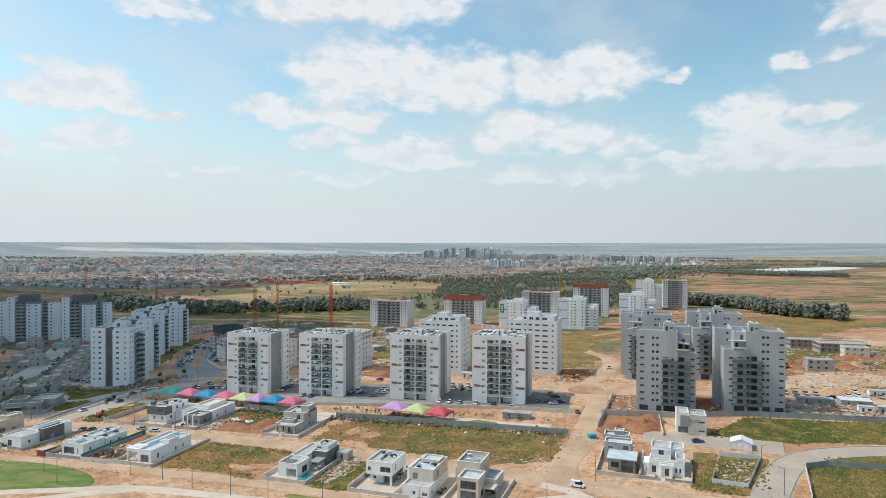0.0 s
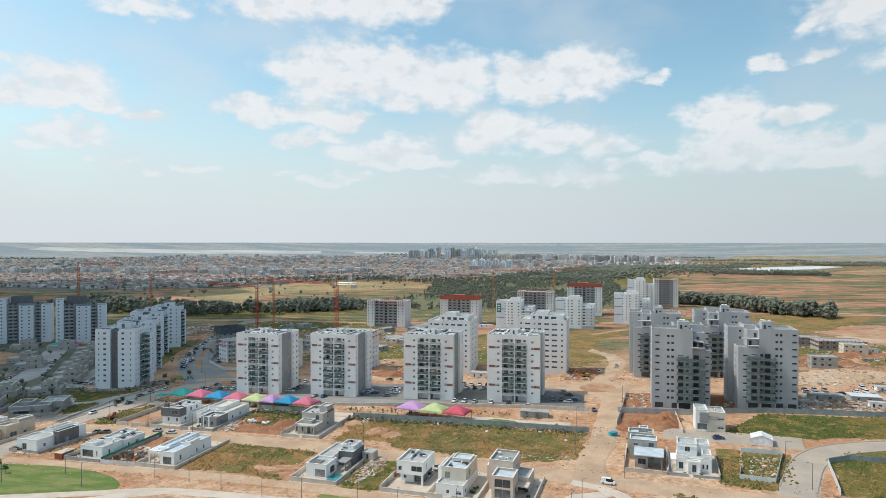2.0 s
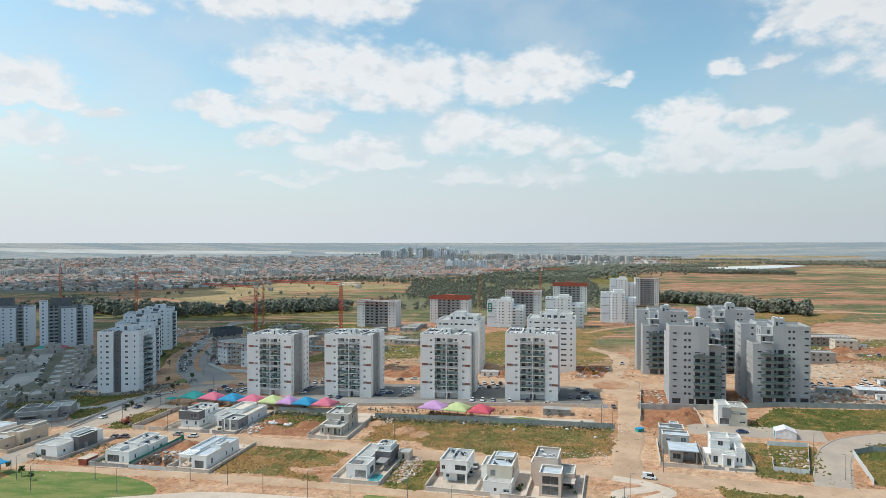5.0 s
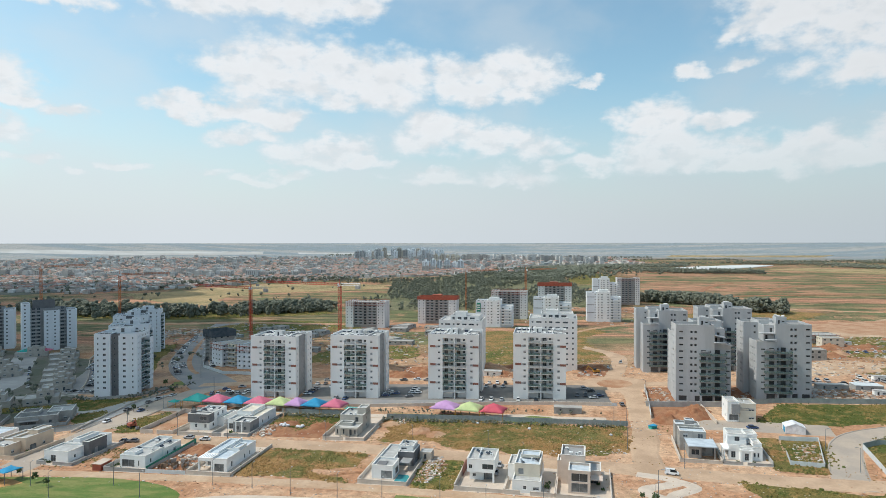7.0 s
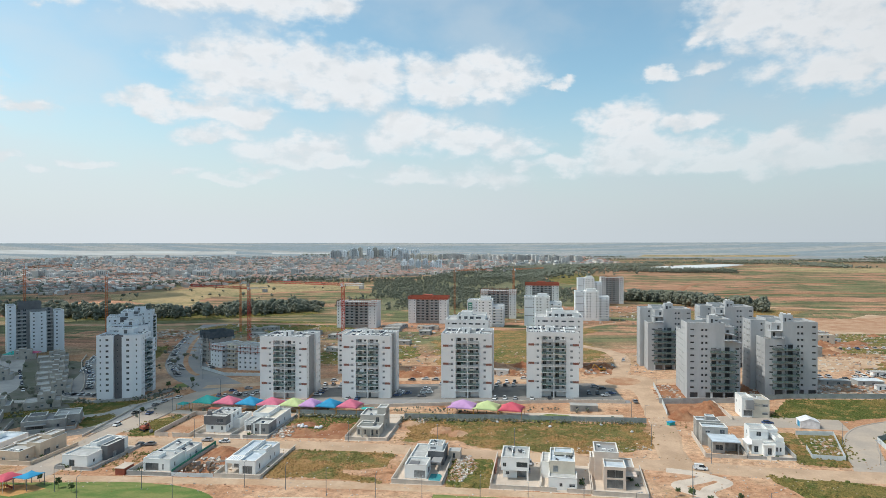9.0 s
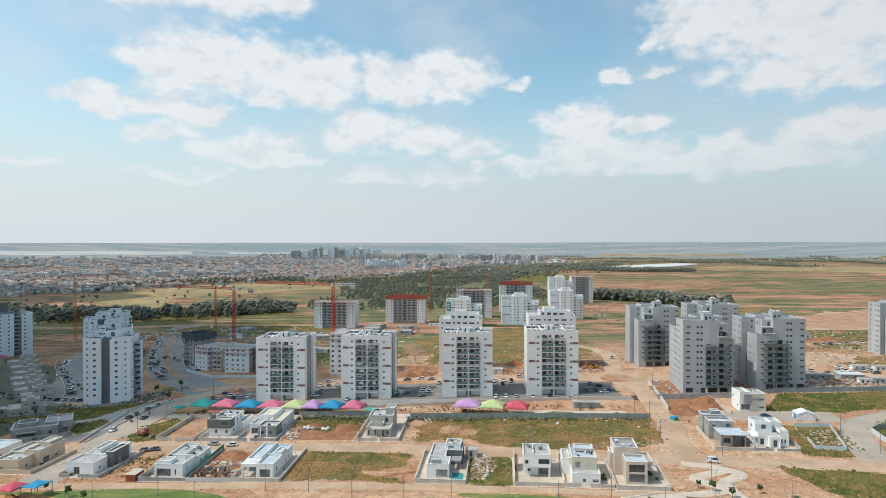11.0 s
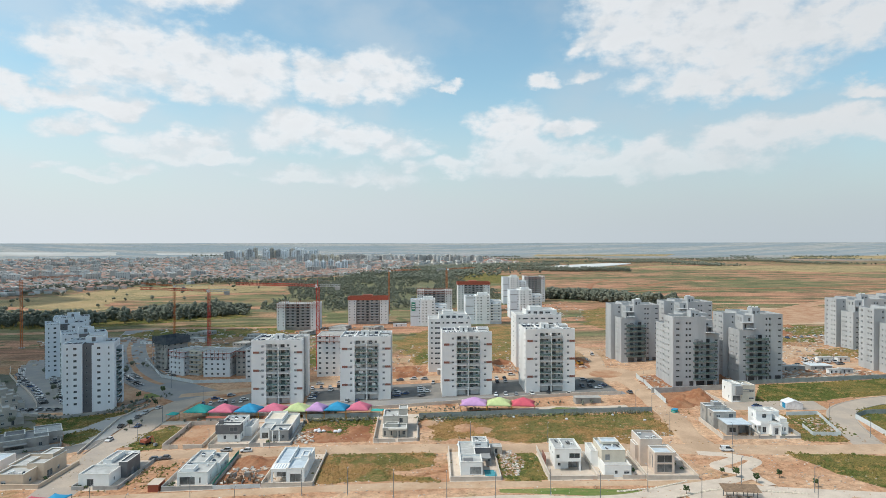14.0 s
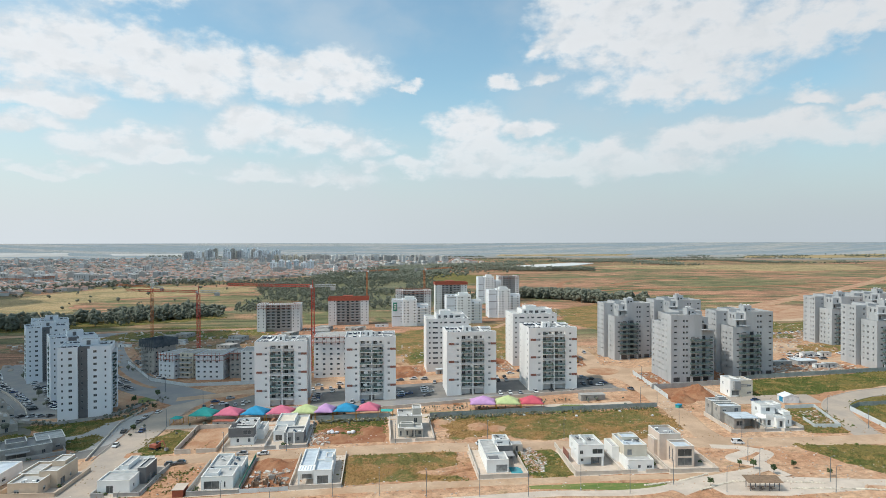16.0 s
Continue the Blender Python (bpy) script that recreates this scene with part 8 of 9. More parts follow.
def far_tower(x, y, h, w, turn, mat, label):
    e = base("far_tower", x, y, ground_z(x, y), turn, label, "tower block", "far tower cluster")
    m = Mesh()
    m.box(-w / 2, -w * 0.1, -w / 2, w / 2, -2, h)
    m.box(-w * 0.1, w * 0.1, -w * 0.4, w * 0.4, -2, h * 0.97)
    m.box(w * 0.1, w / 2, -w / 2, w / 2, -2, h * 1.0)
    m.link("wall", mat, parent=e)
    m = Mesh()
    m.box(-w * 0.2, w * 0.2, -w * 0.2, w * 0.2, h + 0.02, h + 5)
    m.link("stair_head", mat, parent=e)
    m = Mesh()
    for k in range(int(h / 3.2)):
        for a in (-0.38, -0.2, 0.16, 0.34):
            m.box(a * w - 1.2, a * w + 1.2, -w / 2 - 0.06, -w / 2 + 0.02, k * 3.2 + 1, k * 3.2 + 2.5)
    tagged(m.link("windows", TOWNGLASS, parent=e), kind="stuff")
    return e


_rng = random.Random(5)
for _k in range(40):
    _t = _k / 39
    far_tower(-1120 + 420 * _t + _rng.uniform(-8, 8), 3330 + 120 * _t + _rng.uniform(-170, 170), _rng.uniform(44, 62) if 6 < _k else _rng.uniform(38, 48), _rng.uniform(19, 25), _rng.uniform(-10, 10), _rng.choice((GREYR, COOL, COOL, GREIGE)), "grey high-rise tower in the far town")
for _k in range(7):
    far_tower(-640 + 28 * _k + _rng.uniform(-6, 6), 2780 + _rng.uniform(-30, 30), _rng.uniform(30, 44), _rng.uniform(17, 21), _rng.uniform(-10, 10), _rng.choice((GREYR, CREAM)), "grey high-rise tower in the far town")
for _k in range(6):
    far_tower(-490 + 24 * _k, 2120 + _rng.uniform(-20, 20), _rng.uniform(24, 34), 18, _rng.uniform(-10, 10), COOL, "white apartment tower at the town's edge")
patch("town_ground", [(-3300, 1200), (-1500, 960), (-980, 940), (-880, 1130), (-800, 1420), (-600, 1480), (-450, 1640), (-420, 1800), (-200, 2350), (160, 2760), (200, 3700), (-900, 3850), (-2000, 3350), (-2900, 2600), (-3600, 1500)], material("town_streets", (0.17, 0.165, 0.15), (0.10, 0.11, 0.085), 0.02, 0.95, amount=0.6, fine=0.2), 0.5, "pale streets and yards of the town", "ground", 20, cell=80, each=30)
patch("reservoir", [(250, 2180), (420, 2420), (700, 2700), (780, 2640), (640, 2420), (420, 2160)], material("pale_plastic_cover", (0.62, 0.63, 0.62), (0.52, 0.52, 0.51), 0.01, 0.6), 2.0, "pale covered fields beyond the ridge", "field", 8, cell=60, each=30)

# ---- the cumulus whose shadow lies over the avenue and the town's near edge ----


def cloud(x, y, z, w, d, n, seed, label):
    rng = random.Random(seed)
    m = Mesh()
    for k in range(n):
        u, v = rng.uniform(-1, 1), rng.uniform(-1, 1)
        if u * u + v * v > 1:
            continue
        r = rng.uniform(70, 130) * (1.1 - 0.5 * math.hypot(u, v))
        blob(m, (x + u * w / 2, y + v * d / 2, z + r * 0.35), r, rng, 0.6, 2)
    return tagged(m.link("cloud", CLOUDSTUFF, smooth=True), label, "cloud", kind="stuff")


CLOUDSTUFF = material("cloud_vapour", (0.92, 0.93, 0.94), (0.85, 0.86, 0.88), 0.004, 1.0, spec=0.0)
cloud(-1078, 300, 860, 420, 460, 60, 3, "white fair-weather cumulus cloud with a flat base")
cloud(-1884, 720, 1250, 560, 620, 110, 4, "broad white cumulus cloud with a flat base")

# ---- grass tufts, rubble and heaps ----

def tuft(m, x, y, r, h, rng):
    z = ground_z(x, y) + 0.02
    k, n = len(m.v), 6
    for i in range(n):
        a = 2 * math.pi * (i + rng.random() * 0.5) / n
        q = r * rng.uniform(0.7, 1.2)
        m.v.append((x + q * math.cos(a), y + q * math.sin(a), z))
    for i in range(n):
        a = 2 * math.pi * (i + rng.random()) / n
        q = r * rng.uniform(0.25, 0.6)
        m.v.append((x + q * math.cos(a), y + q * math.sin(a), z + h * rng.uniform(0.6, 1.1)))
    m.f += [(k + i, k + (i + 1) % n, k + n + (i + 1) % n, k + n + i) for i in range(n)] + [tuple(k + n + i for i in range(n))]
    m.m += [0] * (n + 1)


def tufts(poly, count, seed, mat, label, big=1.0, gap=-0.15):
    rng = random.Random(seed)
    m = Mesh()
    pick = over(poly)
    for _ in range(count):
        x, y = pick(rng)
        if noise.noise((x * 0.12, y * 0.12, seed)) < gap:
            continue
        x, y = x + rng.gauss(0, 0.9), y + rng.gauss(0, 0.9)
        tuft(m, x, y, big * rng.uniform(0.25, 0.8), big * rng.uniform(0.12, 0.55), rng)
    tagged(m.link("grass_tufts", mat, smooth=True), label, "grass", kind="stuff")


def size_of(poly):
    return abs(sum(a[0] * b[1] - a[1] * b[0] for a, b in zip(poly, poly[1:] + poly[:1]))) / 2


for _i, (_p, _m) in enumerate(MEADOWS):
    tufts(_p, int(min(6500, size_of(_p) * 1.3)), _i, _m, "tufts of wild grass and weeds")
tufts([(-130, 262), (-60, 258), (-27, 255), (-27, 246), (-130, 250)], 700, 50, GREENSCRUB, "dark green weeds along the sheet fence")
tufts([(16, 208), (31, 207), (30, 211), (20, 212)], 90, 52, GREENSCRUB, "weeds below the sheet fence")
tufts([(20, 213), (38, 212), (42, 240), (26, 240)], 320, 53, GREENSCRUB, "weeds on the fenced plot")
tufts([(-180, 262), (-148, 261), (-150, 250), (-180, 252)], 420, 54, GREENSCRUB, "tall green weeds behind the plots")
tufts([(-262, 262), (30, 262), (60, 200), (-262, 182)], 5200, 57, SCRUB, "thin dry weeds along the dusty plots", 0.55, 0.3)
tufts([(-262, 176), (-60, 165), (-10, 150), (-10, 140), (-262, 140)], 1500, 55, SCRUB, "thin weeds in the bare park soil", 0.4, 0.3)
tufts([(-233, 188), (-216, 188), (-217, 214), (-230, 214)], 420, 56, GREENSCRUB, "weeds on a bare plot", 0.6, 0.05)

RUBBLE = town_material("building_rubble", ((0.46, 0.41, 0.36), (0.42, 0.27, 0.18), (0.58, 0.55, 0.51), (0.32, 0.29, 0.26), (0.33, 0.17, 0.10), (0.40, 0.34, 0.28), (0.42, 0.26, 0.17)))


def rubble(area, count, seed, label, size=(0.2, 1.0)):
    rng = random.Random(seed)
    m = Mesh()
    for _ in range(count):
        x, y = area(rng)
        a, b, c = rng.uniform(*size), rng.uniform(*size) * 0.7, rng.uniform(0.1, 0.5) * size[1]
        m.box(-a, a, -b, b, -0.15, c, 0, pose(x, y, ground_z(x, y), rng.uniform(-14, 14), rng.uniform(-14, 14), rng.uniform(0, 180)))
    tagged(m.link("rubble", RUBBLE), label, "rubble", kind="stuff")


rubble(over([(-15, 285), (-2, 290), (25, 290), (33, 292), (60, 294), (64, 300), (64, 316), (28, 312), (26, 292), (-2, 290), (-2, 318), (-11, 318)]), 420, 1, "broken blocks and boards round the grey towers")
rubble(over([(62, 296), (110, 294), (112, 304), (98, 318), (64, 320)]), 420, 2, "stacked blocks, pipes and boards on the site yard", (0.3, 1.4))
rubble(over([(-160, 340), (-128, 340), (-126, 372), (-160, 372)]), 420, 3, "building rubble behind the white towers", (0.15, 0.8))
rubble(over([(-96, 342), (-72, 342), (-72, 376), (-96, 376)]), 320, 4, "building rubble behind the white towers", (0.15, 0.8))
rubble(over([(-42, 345), (-30, 345), (-34, 372), (-42, 372)]), 90, 5, "building rubble beside the street", (0.3, 1.2))
rubble(over([(-101, 186), (-96, 186), (-92, 200), (-96, 210), (-101, 206)]), 260, 6, "white heap of broken plaster and stones", (0.2, 0.7))
rubble(over([(-180, 228), (-172, 229), (-174, 246), (-180, 244)]), 110, 7, "heap of broken concrete beside a villa", (0.2, 0.9))
rubble(over([(-128, 246), (-119, 250), (-118, 256), (-128, 256)]), 120, 8, "pale broken stones on the cleared plot", (0.15, 0.6))
rubble(over([(-58, 217), (-30, 219), (-30, 224), (-56, 222)]), 120, 9, "stones along the field's edge", (0.15, 0.5))
rubble(over([(-30, 260), (-14, 262), (-15, 240), (-22, 240)]), 60, 10, "stones along the dusty street", (0.15, 0.5))
rubble(over([(26, 215), (34, 214), (38, 236), (29, 236)]), 90, 11, "boards and blocks on the fenced plot", (0.2, 0.9))
rubble(lambda r: (r.uniform(-420, -160), r.uniform(430, 640)), 600, 12, "scattered building material across the valley site", (0.4, 2.0))
rubble(lambda r: (r.uniform(70, 200), r.uniform(335, 460)), 260, 13, "scattered building material on the hillside", (0.2, 0.8))
rubble(lambda r: (r.uniform(-100, 90), r.uniform(690, 900)), 300, 14, "scattered building material round the valley blocks", (0.4, 2.0))
rubble(lambda r: (r.uniform(64, 215), r.uniform(340, 560)), 900, 16, "stacks of boards, sheets and blocks on the hillside site", (0.2, 1.3))
rubble(over([(-420, 520), (-380, 575), (-430, 590), (-470, 560), (-450, 530)]), 220, 17, "stores of building material beyond the avenue", (0.6, 2.6))
rubble(lambda r: (r.uniform(-260, -60), r.uniform(380, 470)), 420, 18, "stacks of boards and blocks behind the towers", (0.2, 1.1))
rubble(over([(-300, 176), (-60, 165), (-10, 150), (40, 150), (60, 200), (20, 262), (-280, 262)]), 2600, 19, "small stones and crumbs strewn over the bare soil", (0.08, 0.34))
rubble(over([(-60, 340), (40, 345), (120, 330), (170, 420), (60, 420), (-60, 400)]), 700, 20, "stones and scraps on the site soil", (0.15, 0.7))
rubble(over([(-196, 187), (-183, 187), (-183, 203), (-196, 203)]), 60, 15, "boards in the dug-out plot", (0.3, 1.2))


def heap(x, y, r, h, mat, seed, label):
    rng = random.Random(seed)
    m = Mesh()
    n, rings = 34, 11
    z = ground_z(x, y)
    for j in range(rings + 1):
        q = j / rings
        for i in range(n):
            a = 2 * math.pi * i / n
            w = r * q * (1 + 0.35 * noise.noise((math.cos(a) * 1.3 + seed, math.sin(a) * 1.3, q)))
            gx, gy = x + w * math.cos(a), y + w * math.sin(a)
            zz = h * (1 - q) ** 1.15 * (1 + 0.5 * noise.noise((gx * 0.45, gy * 0.45, 0.5))) + 0.22 * h * (1 - q) * noise.noise((gx * 1.5, gy * 1.5, 3.5))
            m.v.append((x + w * math.cos(a), y + w * math.sin(a), z + zz - (0.3 if j == rings else 0)))
    for j in range(rings):
        for i in range(n):
            a, b = j * n + i, j * n + (i + 1) % n
            m.f.append((a + n, b + n, b, a))
            m.m.append(0)
    return tagged(m.link("soil_mound", mat, smooth=True), label, "soil mound", "soil mounds")


for _i, (_x, _y, _r, _h) in enumerate(((-9, 262, 6.5, 3.2), (2, 268, 7.5, 4.0), (5, 276, 7, 3.2), (-4, 272, 5, 2.2), (-168, 237, 5, 1.4), (-155, 244, 6, 1.8), (-170, 247, 4, 1.5), (-188, 208, 6, 1.6), (-192, 212, 5, 1.4),
                                       (-132, 347, 7, 2.6), (-150, 352, 7, 2.2), (-84, 350, 6, 2.2), (-36, 352, 6, 2.0), (-38, 362, 6, 2.2), (84, 418, 9, 3.0), (97, 424, 9, 3.2), (112, 408, 9, 2.4), (-8, 300, 6, 1.4), (27, 300, 5, 2.0), (150, 452, 10, 2.6), (30, 306, 4, 2.4))):
    heap(_x, _y, _r, _h, REDSOIL, _i, "heap of dug-out red soil")
for _i, (_x, _y, _r, _h) in enumerate(((-142, 346, 9, 3.0), (-155, 362, 9, 3.4), (-136, 364, 8, 2.6), (-88, 362, 8, 2.8), (-78, 372, 8, 3.0), (-96, 376, 9, 2.6), (-30, 366, 7, 2.4), (-44, 358, 6, 2.0), (70, 404, 8, 2.6), (118, 414, 9, 2.8), (76, 384, 7, 2.0))):
    heap(_x, _y, _r, _h, SOIL if _i % 2 else REDSOIL, 90 + _i, "heap of dug-out orange soil behind the towers")
for _i, (_x, _y, _r, _h) in enumerate(((-110, 240, 6, 1.6), (-103, 236, 5, 1.2), (-125, 250, 5, 1.0), (-246, 230, 4, 1.0), (-222, 212, 4, 0.8))):
    heap(_x, _y, _r, _h, SOIL, 40 + _i, "low heap of pale sandy soil")
for _i, (_x, _y, _r, _h) in enumerate(((128, 452, 9, 3.2), (140, 468, 8, 2.6), (122, 436, 6, 2.0), (150, 455, 7, 2.2), (196, 520, 7, 2.4), (86, 400, 5, 1.6))):
    heap(_x, _y, _r, _h, REDSOIL, 70 + _i, "heap of dug-out red soil")
patch("dug_soil", [(-14, 262), (8, 258), (8, 282), (-13, 282)], REDSOIL, 0.06, "dug-over red soil below the retaining wall", "soil", 1.0, seed=30)
patch("dug_soil", [(-12, 286), (28, 288), (62, 294), (66, 316), (30, 318), (-10, 318)], REDSOIL, 0.05, "churned red soil round the grey towers", "soil", 2.0, seed=31)
patch("dug_soil", [(-197, 186), (-182, 186), (-182, 214), (-197, 214)], REDSOIL, 0.06, "dug-out red soil of an empty plot", "soil", 0.3, seed=32)
patch("dug_soil", [(-178, 230), (-150, 229), (-150, 250), (-166, 256), (-178, 248)], REDSOIL, 0.055, "dug-over red soil on a plot", "soil", 2.0, seed=33)
patch("dug_soil", [(-160, 341), (-126, 341), (-124, 376), (-160, 376)], REDSOIL, 0.06, "churned red soil behind the towers", "soil", 2.5, seed=34)
patch("dug_soil", [(-42, 344), (-28, 345), (-26, 380), (-42, 380)], REDSOIL, 0.06, "churned red soil beside the street", "soil", 2.0, seed=35)

# ---- cabins, containers, machines ----


def cabin(x, y, turn, w, d, h, wall, roof, label, door=True):
    e = base("site_cabin", x, y, ground_z(x, y), turn, label, "cabin", "site cabins")
    b = Block(e, 0, w, 0, d, -0.4, h, wall, roof, 0.0)
    if door:
        b.hole("S", w * 0.2, 0.2, 0.9, 1.9).hole("S", w * 0.55, 1.0, 1.3, 0.9)
    b.build()
    slab(e, "roof_sheet", -0.2, w + 0.2, -0.3, d + 0.2, h + 0.004, h + 0.12, roof)
    return e


for _x, _y, _a, _w, _d, _m, _r, _l in ((68, 314, 0, 14, 4, CONCRETE, ROOFING, "long grey site cabin on dusty ground"), (84, 312, 0, 12, 7, GREYWALL, WHITETIN, "open store with a white sheet roof"), (88, 303, -4, 6, 2.6, WHITE2, ROOFING, "white container cabin on dusty ground"),
                                      (95, 303, -4, 6, 2.6, GREYR, ROOFING, "grey container cabin on dusty ground"), (100, 330, 3, 9, 3, WHITE2, ROOFING, "white site cabin on dusty ground"), (110, 328, 0, 7, 3, WHITE2, ROOFING, "white site cabin on dusty ground"), (-118, 345, 8, 8, 4, CONCRETE, WHITETIN, "pale site store on dusty ground"),
                                      (-96, 346, 0, 10, 5, WHITE2, ROOFING, "pale site cabin behind the towers"), (-56, 270, 0, 12, 4.5, CONCRETE, CONCRETE, "low concrete substation on dusty ground"), (-372, 540, -20, 12, 3, WHITE2, TIN, "white site cabin on dusty ground"), (-352, 535, -20, 10, 3, TIN, TIN, "blue-grey site cabin on dusty ground"),
                                      (-330, 545, -15, 12, 3, WHITE2, WHITETIN, "white site cabin on dusty ground"), (-155, 640, 0, 14, 3, WHITE2, WHITETIN, "row of white site cabins"), (-188, 400, 0, 14, 4, GREYR, ROOFING, "grey site store on dusty ground"), (-225, 263, -6, 9, 2.6, STONEWALL, RUST, "small kiosk beside the canopies"),
                                      (140, 470, 5, 9, 3, WHITE2, TIN, "white site cabin on dusty ground"), (-215, 620, 0, 12, 4, REDFORM, WHITETIN, "red site store on dusty ground")):
    cabin(_x, _y, _a, _w, _d, 2.7, _m, _r, _l)
cabin(-217.8, 184.2, 0, 3.4, 5.6, 2.3, RUST, PAVE, "rusty red container beside the garden wall", False)
cabin(-17.4, 249, 40, 3.0, 1.7, 1.3, CLOTH["teal"], CLOTH["blue"], "teal rubbish skip on the dusty street", False)


def tent(x, y, turn):
    e = base("event_tent", x, y, ground_z(x, y) + 0.1, turn, "white gabled tent with a blue end wall", "tent")
    w, d, h, r = 7.0, 6.0, 2.4, 3.7
    m = Mesh()
    a = [(-w / 2, -d / 2), (w / 2, -d / 2), (w / 2, d / 2), (-w / 2, d / 2)]
    b, t = [(*p, -0.2) for p in a], [(*p, h) for p in a]
    r0, r1 = (0, -d / 2, r), (0, d / 2, r)
    m.face([b[1], b[2], t[2], t[1]])
    m.face([b[3], b[0], t[0], t[3]])
    m.face([b[0], b[1], t[1], r0, t[0]])
    m.face([b[2], b[3], t[3], r1, t[2]])
    m.weld().link("side_cloth", PLASTICWHITE, parent=e)
    m = Mesh()
    for s in (-1, 1):
        m.face([(s * (w / 2 + 0.2), -d / 2 - 0.2, h - 0.08), (s * (w / 2 + 0.2), d / 2 + 0.2, h - 0.08), (0, d / 2 + 0.2, r + 0.05), (0, -d / 2 - 0.2, r + 0.05)])
    ob = m.weld().link("roof_cloth", PLASTICWHITE, parent=e)
    ob.modifiers.new("thickness", "SOLIDIFY").thickness = 0.04
    slab(e, "door_cloth", -w / 2 - 0.05, -w / 2 - 0.01, -2.2, 1.0, 0, 2.2, CLOTH["blue"], "blue tent flap")
    return e


tent(35.8, 250, -8)


def digger(x, y, turn, col, label):
    e = base("excavator", x, y, ground_z(x, y), turn, label, "excavator", "excavators")
    for s in (-1, 1):
        m = Mesh()
        m.box(-1.8, 1.8, s * 1.2 - 0.3, s * 1.2 + 0.3, 0, 0.75)
        m.tube((-1.8, s * 1.2 - 0.29, 0.38), (-1.8, s * 1.2 + 0.29, 0.38), 0.38, sides=10)
        m.tube((1.8, s * 1.2 - 0.29, 0.38), (1.8, s * 1.2 + 0.29, 0.38), 0.38, sides=10)
        m.link("track", TYRE, parent=e)
    slab(e, "body", -2.0, 1.4, -1.3, 1.3, 0.9, 2.0, col)
    slab(e, "counterweight", -2.6, -2.02, -1.2, 1.2, 0.9, 1.9, MIDGREY)
    slab(e, "cab", 0.0, 1.4, 0.2, 1.3, 2.0, 3.1, CARGLASS)
    for nm, a, b, r in (("boom", (1.2, -0.3, 1.8), (4.2, -0.3, 4.2), 0.3), ("arm", (4.2, -0.3, 4.2), (6.0, -0.3, 1.6), 0.22)):
        m = Mesh()
        m.tube(a, b, r, r * 0.7, 6)
        m.link(nm, col, parent=e)
    slab(e, "bucket", 5.5, 6.5, -0.9, 0.3, 0.5, 1.5, MIDGREY)
    return e


digger(-240, 236, -30, RUST, "rusty orange excavator on a weedy verge")
digger(-33, 352, 200, YELLOW, "yellow excavator on red soil")
digger(96, 412, 150, YELLOW, "yellow excavator beside the soil heaps")
digger(80, 400, 20, ORANGE, "orange excavator on the hillside")


def bag(x, y, w, seed):
    rng = random.Random(seed)
    m = Mesh()
    blob(m, (0, 0, w * 0.35), w * 0.6, rng, 0.7, 2)
    ob = m.link("material_bag", PLASTICWHITE, smooth=True)
    ob.matrix_basis = pose(x, y, ground_z(x, y))
    tagged(ob, "white wrapped bag of building material", "bag", "material bags")


for _i, (_x, _y) in enumerate(((-173, 243.5), (-171.4, 242.4), (-169.6, 242.6), (-172, 244.6), (-164.6, 241.6), (-163, 241), (-162.8, 242.6), (-34, 240), (-66, 246), (-45, 249), (-88, 252))):
    bag(_x, _y, 1.5 if _i < 7 else 1.1, _i)

# formwork of the dug-out foundation
_e = base("foundation_formwork", -195, 187.5, ground_z(-190, 190), 0, "weathered timber formwork boards of a foundation", "formwork")
_rng = random.Random(9)
for _k in range(26):
    _x, _y = _rng.uniform(0, 11), _rng.uniform(0, 7)
    _m = Mesh()
    _m.box(0, _rng.uniform(1.2, 3.0), -0.06, 0.06, -0.3, _rng.uniform(0.9, 2.0))
    child("board", _m.data("board", _rng.choice((WOOD, CONCRETE, GREYWALL))), _e, pose(_x, _y, 0, _rng.uniform(-6, 6), 0, _rng.choice((0, 90, 90, 60))))

# ---- park shelter, benches, stones, young trees ----
_e = base("park_shelter", -38.4, 160.4, ground_z(-34, 162) + 0.1, -8, "timber-slatted park shelter with picnic tables below", "shelter")
for _i in range(4):
    for _y in (0.4, 3.4):
        slab(_e, "post", 0.3 + _i * 2.95, 0.5 + _i * 2.95, _y, _y + 0.2, -0.3, 2.7 if _y < 1 else 3.1, DARKGREY)
_t = pose(0, 0, 2.72, 7.0, 0, 0)
for _k in range(20):
    _m = Mesh()
    _m.box(-0.6, 10.2, -0.5 + _k * 0.26, -0.5 + _k * 0.26 + 0.2, 0.1, 0.16, 0, _t)
    _m.link("roof_slat", WOOD, parent=_e)
_m = Mesh()
_m.box(-0.5, 10.1, 0.42, 0.58, -0.12, 0.098, 0, _t)
_m.box(-0.5, 10.1, 3.5, 3.66, -0.12, 0.098, 0, _t)
_m.link("roof_beam", DARKGREY, parent=_e)
for _i in range(3):
    _b = base("picnic_table", -36.9 + _i * 3.0, 162.0 - _i * 0.4, ground_z(-34, 162) + 0.1, -8, "dark timber picnic table with benches", "table", "picnic tables")
    slab(_b, "tabletop", -0.9, 0.9, -0.4, 0.4, 0.70, 0.76, WOOD)
    slab(_b, "trestle", -0.1, 0.1, -0.3, 0.3, 0, 0.70, DARKGREY)
    for _s in (-0.75, 0.75):
        slab(_b, "bench", -0.9, 0.9, _s - 0.15, _s + 0.15, 0.40, 0.46, WOOD)
        slab(_b, "bench_leg", -0.08, 0.08, _s - 0.1, _s + 0.1, 0, 0.40, DARKGREY)

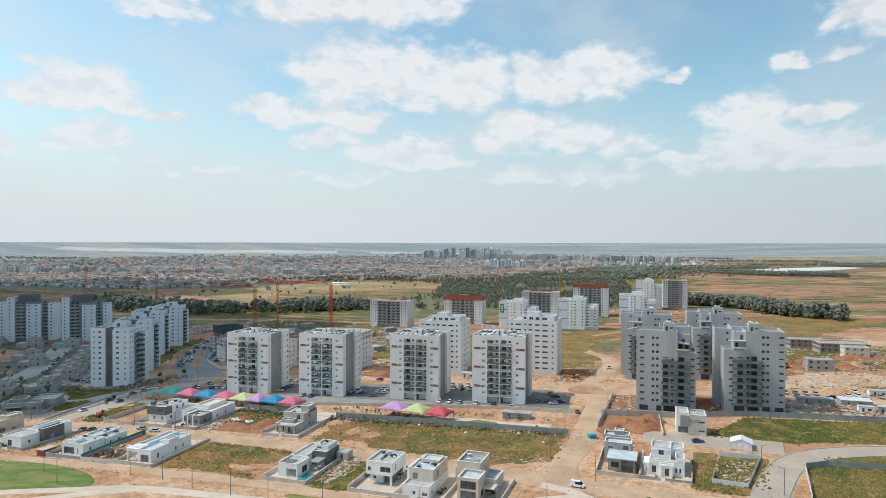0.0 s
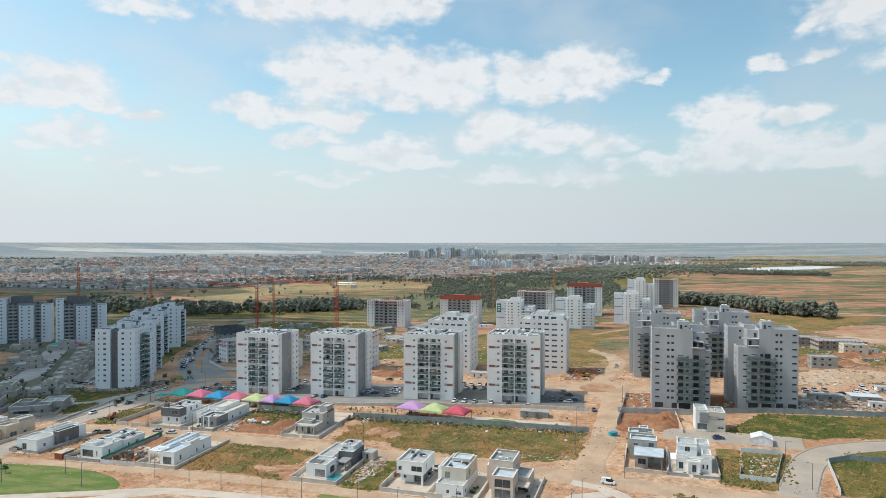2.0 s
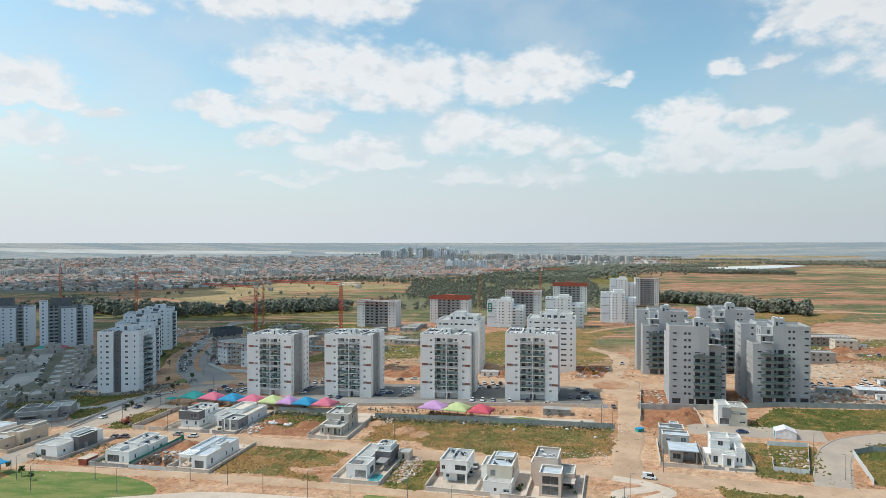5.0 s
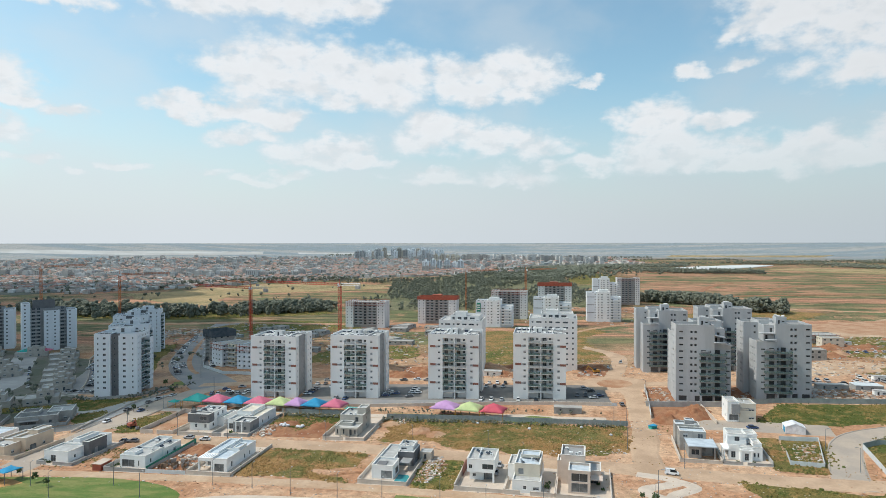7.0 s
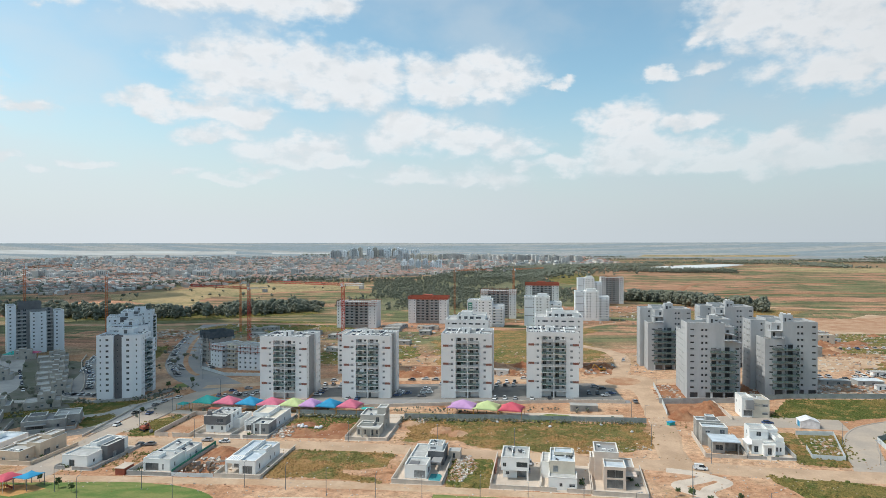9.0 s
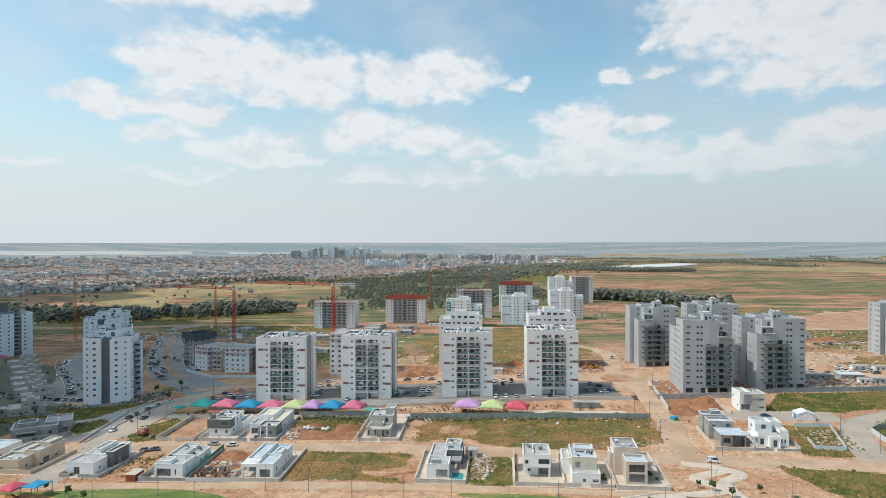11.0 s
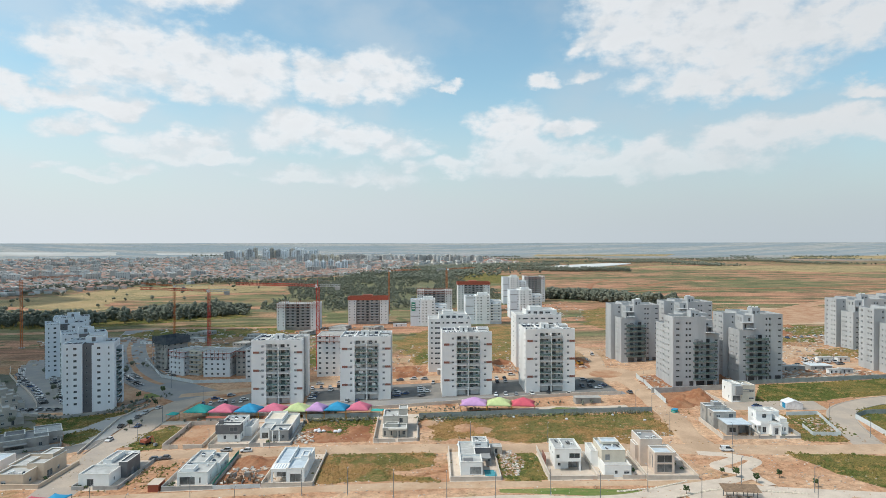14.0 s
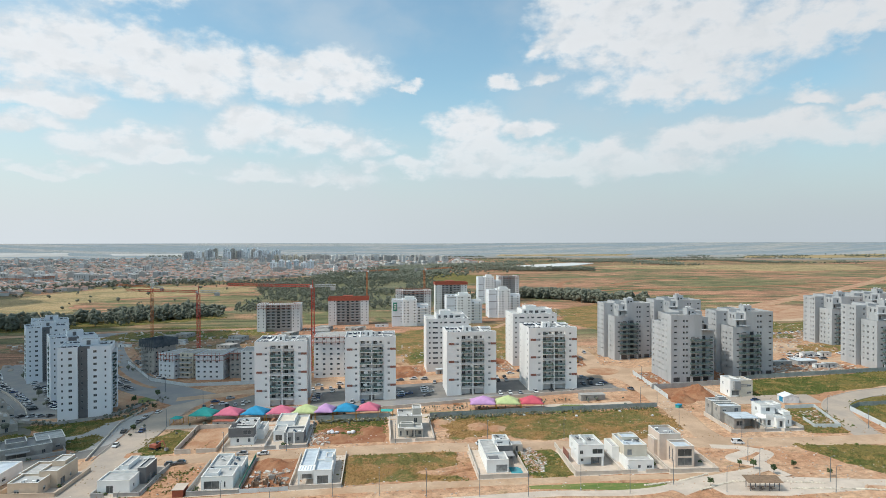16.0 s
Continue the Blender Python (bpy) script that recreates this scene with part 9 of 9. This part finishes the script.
PALESTONE = material("pale_boulder", (0.62, 0.56, 0.47), (0.50, 0.44, 0.36), 0.6, 0.9, each=0.15)
STONES = []
for _k in range(4):
    _m = Mesh()
    blob(_m, (0, 0, 0.15), 0.55, random.Random(_k), 0.6, 1)
    STONES.append(_m.data("stone", PALESTONE))
for _row, _pts in enumerate((((-68, 170), (-56, 171), (-44, 175.5)), ((-52, 164), (-40, 168), (-30, 168)), ((-30, 167.5), (-20, 165), (-12, 163)), ((-24, 160.5), (-8, 158), (10, 154)))):
    _e = base("stone_edging", _pts[0][0], _pts[0][1], ground_z(*_pts[0]), 0, "row of pale boulders beside the park path", "stones", "stone edgings")
    _rng = random.Random(_row)
    for _p in smooth_loop(_pts, False, 0.95, 0.5, _row):
        child("stone", _rng.choice(STONES), _e, pose(_p.x - _pts[0][0], _p.y - _pts[0][1], ground_z(_p.x, _p.y) - ground_z(*_pts[0]), 0, 0, _rng.uniform(0, 360)))


def young_tree(x, y, h, seed):
    rng = random.Random(seed)
    e = base("young_tree", x, y, ground_z(x, y), 0, "young park tree with a small leafy crown", "tree", "young trees")
    m = Mesh()
    m.tube((0, 0, -0.3), (0.05, 0, h * 0.6), 0.07, 0.04, 6)
    for _ in range(4):
        a = rng.uniform(0, 6.28)
        m.tube((0.05, 0, h * 0.5), (math.cos(a) * h * 0.22, math.sin(a) * h * 0.22, h * 0.8), 0.035, 0.015, 5)
    m.link("trunk", BARK, parent=e)
    m = Mesh()
    for _ in range(70):          # many small leaf clumps with gaps
        a, q, zz = rng.uniform(0, 6.28), rng.random() ** 0.5 * h * 0.3, rng.uniform(0.5, 1.0)
        blob(m, (math.cos(a) * q, math.sin(a) * q, h * zz), rng.uniform(0.09, 0.2) * h * 0.5, rng, 0.8, 1)
    m.link("crown", LEAF, parent=e)


for _i, (_x, _y, _h) in enumerate(((-26.5, 177.5, 3.2), (-13, 176, 2.6), (-48, 166, 2.8), (-22.5, 172.5, 3.0), (-6, 168, 2.4), (-229, 171, 3.4), (-222, 168, 3.0), (-240, 176, 2.6), (-30, 180, 2.4), (-258, 262, 3.5), (-262, 300, 3.5), (-278, 318, 4), (-270, 330, 4))):
    young_tree(_x, _y, _h, _i)

woods("bushes", "dark green shrubs along the sheet fence", 260, over([(-130, 256.6), (-60, 253.6), (-29, 251.6), (-29, 249.5), (-60, 251), (-130, 252.5)]), (0.7, 1.5), 71)
woods("bushes", "dark green shrubs behind the plots", 120, over([(-181, 262.6), (-149, 260.4), (-149, 256), (-181, 257)]), (0.7, 1.5), 72)
woods("bushes", "hedge plants along the promenade", 90, over([(-128, 265), (-110, 263), (-60, 270), (-60, 274), (-110, 276), (-146, 273)]), (0.6, 1.3), 73)
woods("bushes", "hedges and small trees round the tower", 90, over([(-320, 286), (-300, 278), (-266, 290), (-262, 330), (-275, 320), (-284, 290)]), (0.8, 2.2), 74)
woods("bushes", "shrubs in the paved quarter", 150, over([(-340, 230), (-306, 232), (-304, 262), (-345, 290), (-420, 330), (-440, 300)]), (0.8, 2.5), 75)


def garden_shrub(x, y, r, seed):
    rng = random.Random(seed)
    m = Mesh()
    for _ in range(26):
        a, q = rng.uniform(0, 6.28), rng.random() ** 0.5 * r
        blob(m, (math.cos(a) * q, math.sin(a) * q, rng.uniform(0.15, 1.0) * r), rng.uniform(0.16, 0.32) * r, rng, 0.9, 1)
    ob = m.link("garden_shrub", LEAF)
    ob.matrix_basis = pose(x, y, ground_z(x, y) + 0.06)
    tagged(ob, "leafy green shrub in a villa garden", "shrub", "garden shrubs")


for _i, (_x, _y, _r) in enumerate(((-58.2, 186, 1.0), (-57.8, 189, 0.8), (-242.5, 189.6, 0.9), (-240.5, 189.6, 0.8), (-231.2, 205, 1.0), (-231, 200, 0.9), (-211.6, 187, 0.9), (-212, 190, 0.8), (-208.5, 186.4, 0.7), (-41, 186, 0.7), (-42, 190, 0.8), (-190, 231, 0.9), (-187, 230, 0.7), (6, 214.4, 0.6), (11, 214.0, 0.6), (-270, 196, 1.0), (-259, 200, 0.9), (-296, 228, 1.0), (-285, 232, 1.0))):
    garden_shrub(_x, _y, _r, _i)
park([(-75.2, 196, 88), (-74.6, 203, 90), (-225, 216.4, 5), (-204, 222.5, 2), (-113, 217.2, 5), (-196, 221, 3)], 90)
